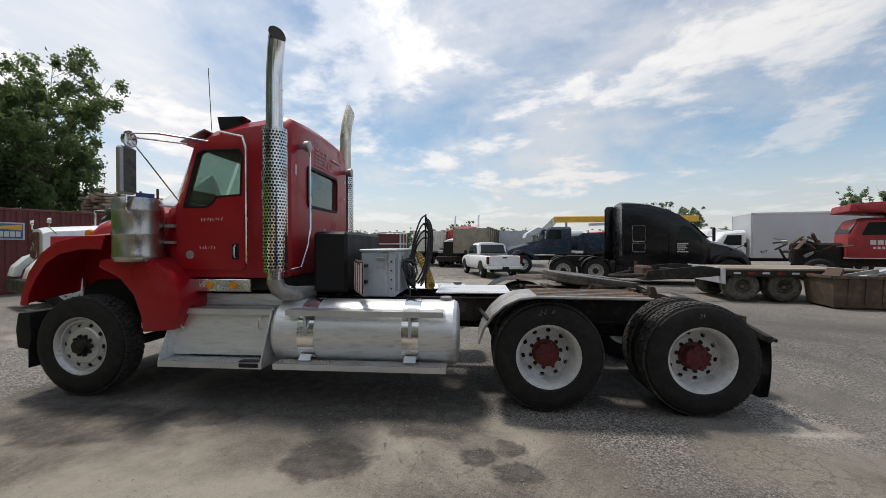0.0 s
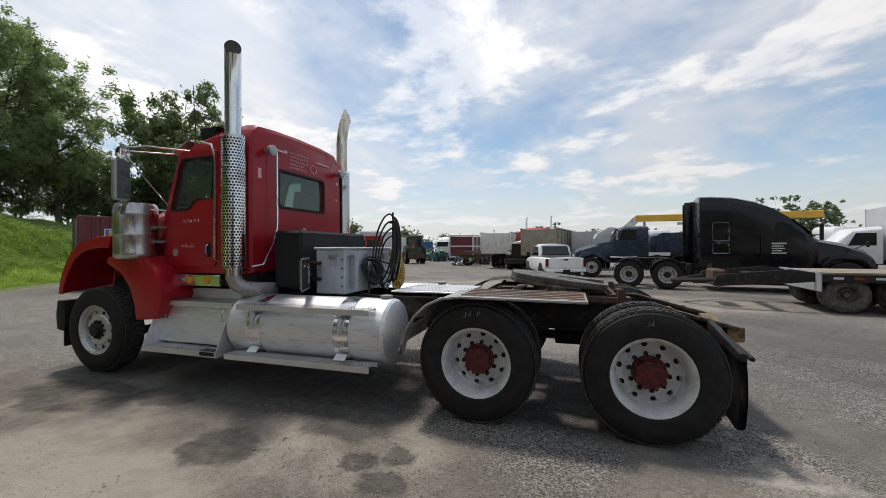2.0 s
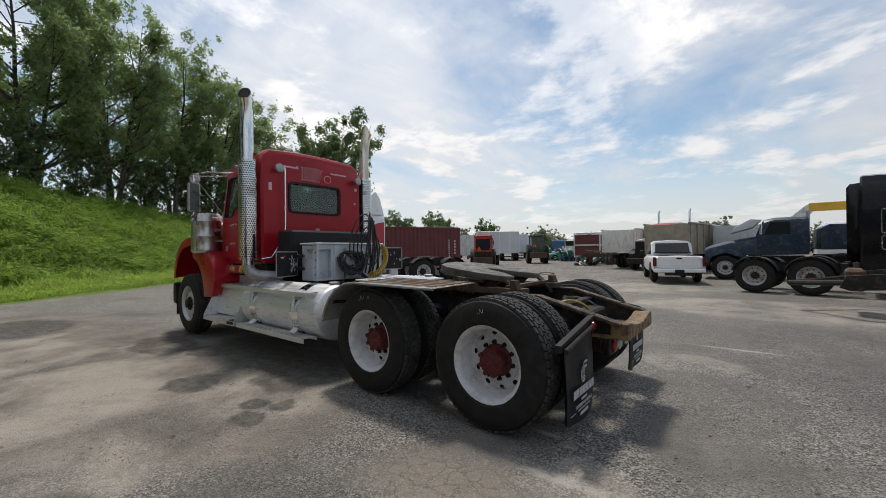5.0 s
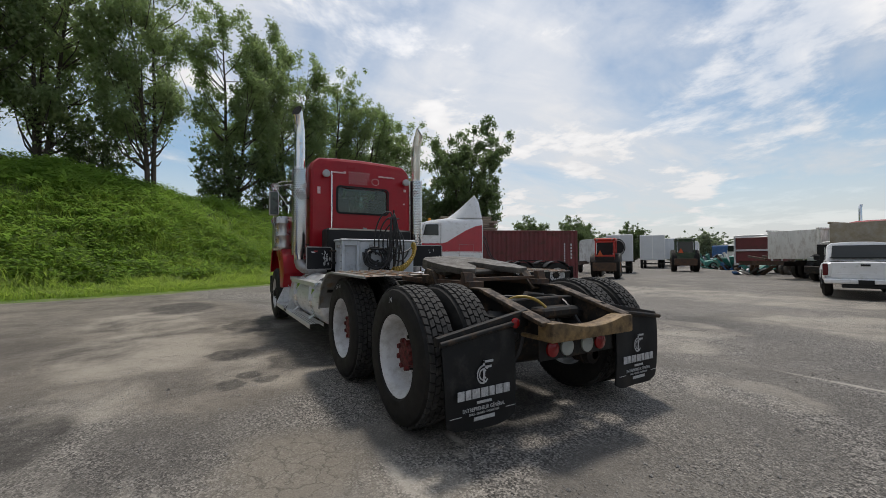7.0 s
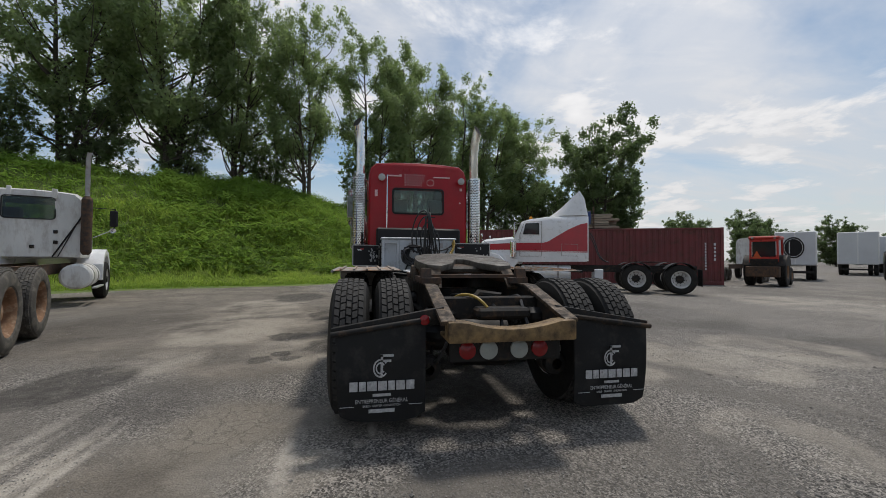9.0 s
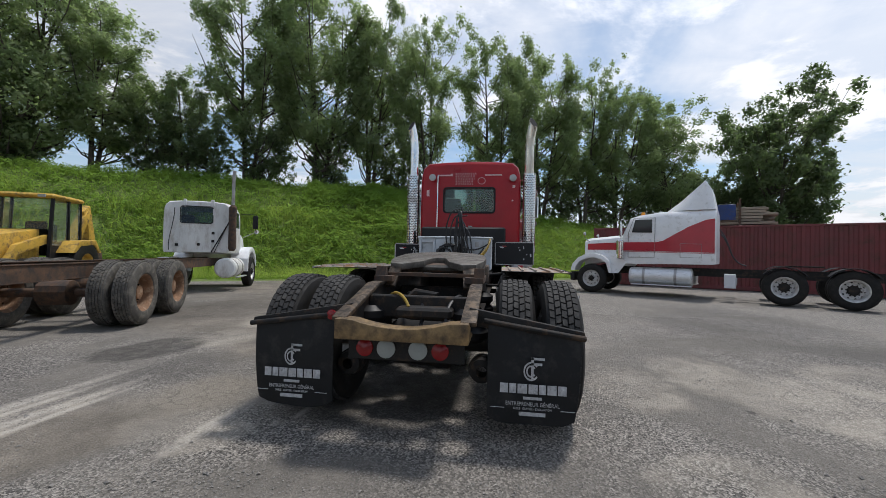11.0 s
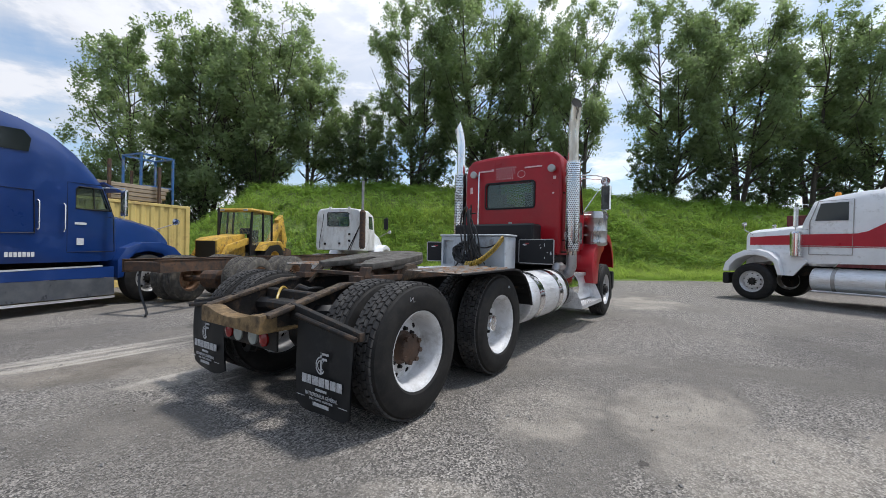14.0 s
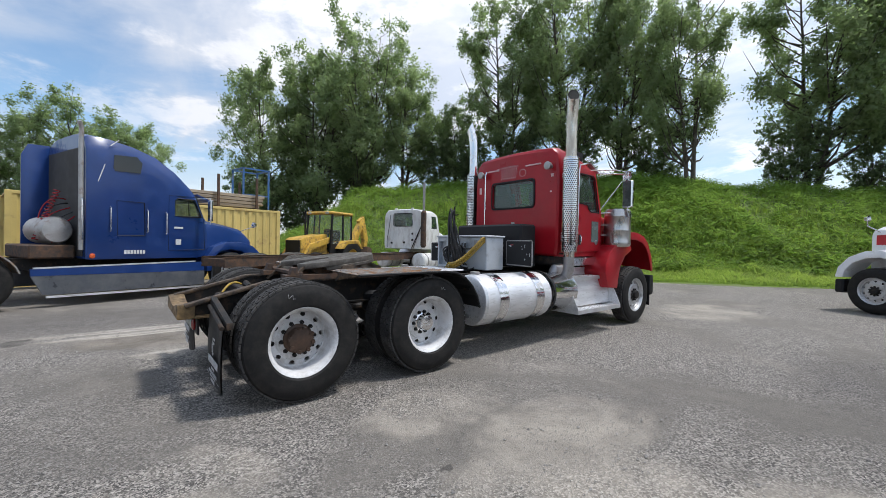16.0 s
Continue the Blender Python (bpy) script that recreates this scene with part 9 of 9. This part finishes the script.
c2 = container(pose(3.9, -11.55, 0.0, 0, 0, 191), 7.4, CONTAINER_YELLOW, "pale yellow shipping container open at one end", True)
part("inner_wall", Shape().box((0.9, -1.1, 0.17), (0.94, 1.1, 2.5)), CONTAINER_RED, c2, "dark maroon inside of the container")
lumber(pose(-1.75, -12.65, 2.57, 0, 0, 11), 8, "stack of grey boards on the yellow container", 2.2, 4)
rk = thing("steel_rack", pose(-2.75, -12.9, 2.57, 0, 0, 11), "light blue steel rack on the yellow container", "rack")
for x in (-0.5, 0.5):
    for y in (-0.5, 0.5):
        part("post", Shape().box((x - 0.03, y - 0.03, 0), (x + 0.03, y + 0.03, 1.7)), SCRAP_BLUE, rk)
    part("cross_bar", Shape().box((x - 0.03, -0.5, 1.64), (x + 0.03, 0.5, 1.7)), SCRAP_BLUE, rk)
for z in (0.6, 1.64):
    for y in (-0.5, 0.5):
        part("long_bar", Shape().box((-0.5, y - 0.03, z), (0.5, y + 0.03, z + 0.06)), SCRAP_BLUE, rk)


# ---- machines ----
def tractor_wheel(t, x, y, r, w, mat=RUBBER, rimm=None):
    kit = WheelKit(R=r, w=w, rim=r * 0.5, deep=w * 0.3, tyre=mat, rimm=rimm or MACHINE_YELLOW, hubm=IRON, hub_long=0.05, hub_r=0.08, seg=26, rows=3, lobes=False)
    for s in (-1, 1):
        kit.mount(t, x, s * y, r, s)


def build_backhoe():
    t = thing("backhoe", pose(-6.0, -12.7, 0, 0, 0, 206), "weathered yellow backhoe loader standing before the bank", "backhoe")
    # nose along -x after turning: engine towards the yard
    tractor_wheel(t, 0.5, 0.85, 0.72, 0.45)
    tractor_wheel(t, -1.6, 0.8, 0.48, 0.32)
    part("engine_hood", Shape().prism([(-2.05, 0.8), (-2.1, 1.46), (-1.9, 1.56), (-0.55, 1.75), (-0.5, 0.8)], -0.44, 0.44), MACHINE_YELLOW, t, bevel=0.05)
    part("grille", Shape().box((-2.13, -0.38, 0.85), (-2.06, 0.38, 1.44), 0.01), BLACK_PLASTIC, t)
    part("chassis", Shape().box((-2.0, -0.4, 0.5), (1.4, 0.4, 0.85), 0.04), IRON, t)
    roof = part("cab_roof", Shape().box((-0.62, -0.76, 2.62), (0.90, 0.76, 2.75), 0.05), MACHINE_YELLOW, t)
    for x in (-0.5, 0.2, 0.8):
        for s in (-1, 1):
            part("cab_post", Shape().beam((x - (0.15 if x < 0 else 0), s * 0.70, 0.9), (x, s * 0.68, 2.64), 0.07, 0.07), BLACK_PLASTIC, t)
    for s in (-1, 1):
        part("side_glass", Shape().box((-0.48, min(s * 0.68, s * 0.69), 1.3), (0.76, max(s * 0.68, s * 0.69), 2.58)), CLEAR_GLASS, t)
        part("door_panel", Shape().box((-0.55, min(s * 0.66, s * 0.676), 0.9), (0.2, max(s * 0.66, s * 0.676), 1.4), 0.01), BLACK_PLASTIC, t)
        part("rear_fender", Shape().prism([(-0.3, 1.1), (0.0, 1.45), (0.9, 1.5), (1.25, 1.1), (1.1, 1.1), (0.8, 1.35), (0.1, 1.3), (-0.15, 1.1)], min(s * 0.6, s * 1.08), max(s * 0.6, s * 1.08)), MACHINE_YELLOW, t, bevel=0.02)
        part("loader_arm", Shape().prism([(-0.6, 1.35), (-0.6, 1.6), (-1.75, 1.30), (-2.2, 0.72), (-2.25, 0.55), (-2.05, 0.5), (-1.65, 1.05)], s * 0.58 - 0.06, s * 0.58 + 0.06), MACHINE_YELLOW, t, bevel=0.02)
        part("work_lamp", Shape().box((-0.66, s * 0.5 - 0.08, 2.64), (-0.62, s * 0.5 + 0.08, 2.72)), LAMP_WHITE, roof)
    part("front_glass", Shape().add([(-0.60, -0.66, 1.75), (-0.60, 0.66, 1.75), (-0.50, 0.66, 2.60), (-0.50, -0.66, 2.60)], [(0, 3, 2, 1)]), CLEAR_GLASS, t)
    part("seat", Shape().box((0.1, -0.25, 1.0), (0.55, 0.25, 1.35), 0.05).box((0.45, -0.25, 1.3), (0.6, 0.25, 1.95), 0.05), BLACK_PLASTIC, t)
    part("steering_column", Shape().tube([(-0.5, 0, 0.9), (-0.25, 0, 1.65)], 0.05, 8), BLACK_PLASTIC, t)
    part("dig_boom", Shape().prism([(1.4, 0.7), (1.3, 1.0), (2.2, 2.3), (2.5, 2.6), (2.7, 2.4), (2.3, 1.9), (1.7, 0.7)], -0.14, 0.14), MACHINE_YELLOW, t, bevel=0.03)
    part("dig_stick", Shape().prism([(2.2, 2.5), (2.6, 2.75), (3.0, 1.6), (2.85, 1.0), (2.65, 1.2), (2.55, 2.0)], -0.11, 0.11), MACHINE_YELLOW, t, bevel=0.03)
    part("dig_bucket", Shape().prism([(2.7, 1.2), (3.05, 1.1), (3.1, 0.7), (2.8, 0.5), (2.45, 0.6), (2.6, 0.85)], -0.3, 0.3), RUST_IRON, t, bevel=0.02)
    part("hose", Shape().tube(bez([(2.3, 0.1, 2.4), (2.7, 0.15, 2.95), (3.0, 0.1, 2.4), (2.9, 0.1, 1.8)]), 0.025, 6), HOSE, t)
    part("exhaust_pipe", Shape().tube([(-1.1, 0.3, 1.6), (-1.1, 0.3, 2.72)], 0.04, 8), IRON, t)


build_backhoe()


def farm_tractor(m, paint, label, size=1.0, low=None):
    t = thing("tractor", m, label, "tractor")
    tractor_wheel(t, 0.0, 0.75, 0.72 * size, 0.42, RUBBER, RIM_RUST)
    tractor_wheel(t, -2.0, 0.7, 0.45 * size, 0.28, RUBBER, RIM_RUST)
    part("engine_hood", Shape().prism([(-2.5, 0.8), (-2.5, 1.4), (-0.6, 1.55), (-0.6, 0.8)], -0.35, 0.35), paint, t, bevel=0.05)
    part("chassis", Shape().box((-2.4, -0.25, 0.45), (0.6, 0.25, 0.85), 0.04), IRON, t)
    part("cab_roof", Shape().box((-0.7, -0.7, 2.25), (0.7, 0.7, 2.42), 0.06), paint, t)
    for x in (-0.6, 0.6):
        for s in (-1, 1):
            part("cab_post", Shape().beam((x, s * 0.62, 0.9), (x, s * 0.6, 2.28), 0.09, 0.09), paint, t)
    part("cab_base", Shape().box((-0.65, -0.66, 0.75), (0.68, 0.66, 1.35), 0.05), low or paint, t)
    part("rear_glass", Shape().box((0.60, -0.52, 1.42), (0.612, 0.52, 2.2)), GLASS, t)
    for z in (1.36, 2.2):
        part("cab_rail", Shape().beam((0.62, -0.62, z), (0.62, 0.62, z), 0.1, 0.1), paint, t)
    for s in (-1, 1):
        part("rear_fender", Shape().prism([(0.78 * math.cos(math.radians(a)), 0.72 + 0.80 * math.sin(math.radians(a))) for a in range(20, 161, 20)], s * 0.56, s * 0.98), low or paint, t)
        part("work_lamp", Shape().box((0.62, s * 0.5 - 0.06, 2.28), (0.70, s * 0.5 + 0.06, 2.38), 0.01), LAMP_WHITE, t)
    part("seat", Shape().box((-0.1, -0.22, 1.2), (0.15, 0.22, 1.75), 0.06), BLACK_PLASTIC, t)
    part("rear_hitch", Shape().box((0.65, -0.75, 0.45), (1.1, 0.75, 0.95), 0.03), RUST_IRON, t)
    part("slow_sign", Shape().prism([(-0.2, -0.15), (0.2, -0.15), (0, 0.2)], 0.70, 0.71, "x"), ORANGE, t, at=pose(0, -0.3, 1.5))
    return t


farm_tractor(pose(-12.6, 18.4, 0, 0, 0, -60) @ Matrix.Diagonal((0.95, 0.85, 1.0, 1)), FIRE_RED, "orange-red cabbed tractor with a dark greasy rear hitch", 1.0, IRON)
farm_tractor(pose(-15.8, 33.4, 0, 0, 0, -58) @ Matrix.Diagonal((1.2, 1.1, 1.2, 1)), GREEN_PAINT, "dark green farm tractor standing on the yard road", 1.1)


# ---- far end of the yard ----
def van_trailer(m, l, h, label, circle=False):
    t = thing("box_trailer", m, label, "trailer", "white box trailers")
    part("box", Shape().box((0, -1.25, 0.95), (l, 1.25, 0.95 + h), 0.05), WHITE_PANEL, t)
    for y in (-1.22, 0.0, 1.22):
        part("door_post", Shape().box((-0.02, y - 0.04, 1.0), (0.02, y + 0.04, 0.9 + h), 0.008), ALUMINIUM, t)
    part("rear_bumper", Shape().box((0.0, -1.1, 0.45), (0.1, 1.1, 0.6), 0.02), IRON, t)
    duals(t, DRIVE_B, (1.2, 2.5))
    part("landing_gear", Shape().box((l - 2.2, -0.9, 0.0), (l - 2.1, -0.8, 1.0)).box((l - 2.2, 0.8, 0.0), (l - 2.1, 0.9, 1.0)), IRON, t)
    if circle:
        part("emblem_disc", Shape().lathe([(-0.05, 0.66), (-0.055, 0.66), (-0.055, 0.001)], (0, 0.1, 2.05), "x", 32), BLACK_PLASTIC, t, "large dark round emblem")
        part("emblem_mark", Shape().beam((-0.06, 0.34, 2.4), (-0.06, 0.34, 1.7), 0.03, 0.06), PRINT, t)
        part("emblem_ring", Shape().lathe([(-0.057, 0.57), (-0.06, 0.57), (-0.06, 0.54), (-0.057, 0.54)], (0, 0.1, 2.05), "x", 32), PRINT, t)


van_trailer(pose(-16.5, 25.3, 0, 0, 0, 125) @ Matrix.Diagonal((1, 0.78, 1, 1)), 5.0, 2.1, "white enclosed trailer with a dark round emblem", True)
van_trailer(pose(-22.9, 40.4, 0, 0, 0, 122), 12.0, 2.8, "long white box trailer parked in the far yard")
van_trailer(pose(-18.6, 18.8, 0, 0, 0, 125), 7.0, 1.6, "low white trailer behind the red container")
van_trailer(pose(-27.5, 52.0, 0, 0, 0, 118), 12.0, 2.9, "long white box trailer parked in the far yard")
van_trailer(pose(-32.0, 66.0, 0, 0, 0, 115), 12.0, 2.9, "long white box trailer parked in the far yard")


def stake_trailer():
    t = thing("livestock_trailer", pose(-10.7, 33.2, 0, 0, 0, 90), "aluminium framed trailer with dark maroon panels", "trailer")
    part("panel", Shape().box((0.05, -1.15, 0.75), (3.4, 1.15, 2.75), 0.02), CONTAINER_RED, t)
    for x in (0.0, 1.7, 3.4):
        for s in (-1, 1):
            part("post", Shape().box((x - 0.06, s * 1.18 - 0.05, 0.6), (x + 0.06, s * 1.18 + 0.05, 2.9), 0.01), ALUMINIUM, t)
    for z in (0.65, 1.7, 2.8):
        for s in (-1, 1):
            part("rail", Shape().box((0, s * 1.2 - 0.03, z), (3.4, s * 1.2 + 0.03, z + 0.14), 0.01), ALUMINIUM, t)
        part("end_rail", Shape().box((-0.04, -1.2, z), (0.04, 1.2, z + 0.14), 0.01), ALUMINIUM, t)
    duals(t, DUSTY_B, (2.2,), 0.42)


stake_trailer()


def scrap_car(x, y, turn, mat, label):
    t = thing("scrap_car", pose(x, y, 0, 0, 0, turn), label, "car", "scrap vehicles in the far yard")
    part("body", Shape().loft([body_ring(-2.1, 0.7, 0.35, 0.75, 0.85, 0.05), body_ring(-1.6, 0.82, 0.3, 0.9, 0.98, 0.05), body_ring(1.6, 0.82, 0.3, 0.95, 1.02, 0.05), body_ring(2.1, 0.72, 0.4, 0.85, 0.95, 0.05)]), mat, t)
    part("cabin", Shape().loft([body_ring(-0.9, 0.72, 0.9, 1.0, 1.05), body_ring(-0.3, 0.68, 0.9, 1.4, 1.48), body_ring(0.8, 0.68, 0.9, 1.42, 1.5), body_ring(1.5, 0.72, 0.9, 1.0, 1.05)]), GLASS, t)
    for xx in (-1.35, 1.35):
        for s in (-1, 1):
            CAR_WHEEL.mount(t, xx, s * 0.72, 0.37, s)


for i, (x, y, turn) in enumerate(((-17.2, 44.5, 30), (-19.6, 48.5, 80), (-18.2, 47.0, 10), (-21.5, 53.0, 50), (-18.4, 51.5, 120), (-23.0, 58.0, 15), (-20.8, 57.0, 70), (-25.0, 64.0, 30))):
    scrap_car(x, y, turn, (TEAL, SCRAP_BLUE, WHITE_PAINT, TEAL, SCRAP_BLUE, RED_DULL, WHITE_OLD, SCRAP_BLUE)[i], ("teal", "blue", "white", "teal", "blue", "dull red", "white", "blue")[i] + " scrapped car in the row of wrecks")


def mixer_truck():
    t = thing("mixer_truck", pose(-18.6, 54.5, 0, 0, 0, 20), "concrete mixer truck with a pale drum among the wrecks", "truck")
    part("drum", Shape().lathe([(-2.0, 0.4), (-1.4, 0.9), (-0.3, 1.15), (0.8, 1.0), (1.9, 0.5)], (0, 0, 2.3), "x", 22), WHITE_PAINT, t)
    part("cab", Shape().box((-4.2, -1.1, 0.9), (-2.4, 1.1, 2.7), 0.1), SCRAP_BLUE, t)
    rails(t, -4.0, 2.5)
    duals(t, DRIVE_B, (1.0, 2.2))
    steers(t, STEER_B, -3.4)


mixer_truck()


def scrap_heap(x, y, seed, wide, high):
    """Torn sheets, pipes and panels heaped on the ground."""
    rng = random.Random(seed)
    t = thing("scrap_heap", pose(x, y, 0), "heap of torn teal, blue and rusty metal scrap", "scrap", "scrap heaps in the far yard")
    for i in range(34):
        r = abs(rng.gauss(0, 0.4)) * wide
        a = rng.uniform(0, 6.283)
        top = max(0.15, high * (1 - r / (1.2 * wide)))
        p = Vector((r * math.cos(a), r * math.sin(a), 0))
        q = p + Vector((rng.uniform(-1.1, 1.1), rng.uniform(-1.1, 1.1), top * rng.uniform(0.5, 1.1)))
        part("scrap_piece", Shape().beam(p, q, rng.uniform(0.08, 0.45) * wide / 1.4, rng.uniform(0.04, 0.25)), rng.choice((TEAL, SCRAP_BLUE, RUST_IRON, IRON, WHITE_OLD, GREY_BOX, RUST_IRON, TEAL)), t)


for x, y, seed, wide, high in ((-15.6, 41.5, 1, 1.8, 1.5), (-16.8, 44.5, 2, 2.2, 1.9), (-19.5, 46.5, 3, 2.2, 1.6), (-22.5, 51.5, 4, 2.6, 1.9), (-9.6, 30.6, 5, 1.0, 1.0), (-26.0, 60.0, 6, 3.0, 2.0)):
    scrap_heap(x, y, seed, wide, high)


def bare_chassis(x, y, turn, label, cab=None):
    t = thing("chassis_truck", pose(x, y, 0, 0, 0, turn), label, "truck", "scrap vehicles in the far yard")
    rails(t, -4.0, 2.5, RUST_IRON)
    duals(t, DUSTY_B, (1.0, 2.0), 0.42)
    if cab:
        part("cab", Shape().loft([body_ring(-4.6, 0.9, 0.9, 1.9, 2.0), body_ring(-4.2, 1.0, 0.9, 2.5, 2.65), body_ring(-2.6, 1.0, 0.9, 2.6, 2.75)]), cab, t)
        part("windscreen", Shape().box((-4.62, -0.8, 1.8), (-4.4, 0.8, 2.4), 0.02), GLASS, t)
        steers(t, STEER_B, -3.6)
    else:
        for i in range(3):
            part("loose_frame", Shape().beam((-3.5 + i * 1.2, -0.9, 1.1), (-2.5 + i * 1.3, 0.9, 1.3), 0.12, 0.12), RUST_IRON, t)


steel_box(pose(-5.4, 27.3, 0, 0, 0, 80), 4.5, 2.3, 1.55, 1.15, WHITE_OLD, "weathered pale dump body in the row of old trucks")
bare_chassis(-7.8, 31.1, 75, "rusty bare truck frame on dusty tyres")
bare_chassis(-6.7, 38.0, 60, "rusty bare truck frame on dusty tyres")
bare_chassis(-14.5, 47.0, 75, "rusty truck frame with a white cab", WHITE_OLD)
bare_chassis(8.5, 31.0, 85, "old truck with a dull red cab behind the dump bodies", RED_DULL)
bare_chassis(14.0, 27.0, 95, "old truck with a white cab behind the sleeper tractor", WHITE_PAINT)
bare_chassis(8.6, -12.3, 80, "dull red old truck beside the yellow container", RED_DULL)
bare_chassis(-16.8, 22.0, -58, "weathered white old truck behind the maroon container", WHITE_OLD)
van_trailer(pose(12.0, -20.0, 0, 0, 0, 200), 8.0, 1.2, "low white trailer beyond the yellow container")

# far trees round the yard
rng = random.Random(31)
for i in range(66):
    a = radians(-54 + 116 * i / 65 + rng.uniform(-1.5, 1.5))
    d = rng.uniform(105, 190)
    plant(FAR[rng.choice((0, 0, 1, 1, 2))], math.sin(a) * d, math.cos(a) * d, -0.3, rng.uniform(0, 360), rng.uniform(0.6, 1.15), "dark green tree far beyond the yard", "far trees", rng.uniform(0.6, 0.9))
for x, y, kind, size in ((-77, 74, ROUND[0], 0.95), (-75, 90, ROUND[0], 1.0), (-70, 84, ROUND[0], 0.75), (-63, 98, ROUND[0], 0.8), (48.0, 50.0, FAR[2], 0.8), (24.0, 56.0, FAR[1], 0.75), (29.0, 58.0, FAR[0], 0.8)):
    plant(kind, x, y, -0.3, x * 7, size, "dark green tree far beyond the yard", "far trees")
for x, y, k, size in ((3.6, -55.0, 2, 1.05), (0.4, -56.0, 0, 0.95), (8.6, -55.0, 0, 0.88), (12.5, -54.0, 3, 0.72), (16.5, -54.0, 2, 0.58), (21.0, -53.0, 2, 0.5), (28.0, -52.0, 1, 0.5)):
    plant(POPLARS[k], x, y, -0.3, x * 13, size * 0.78, "leafy tree behind the far containers", "far trees")
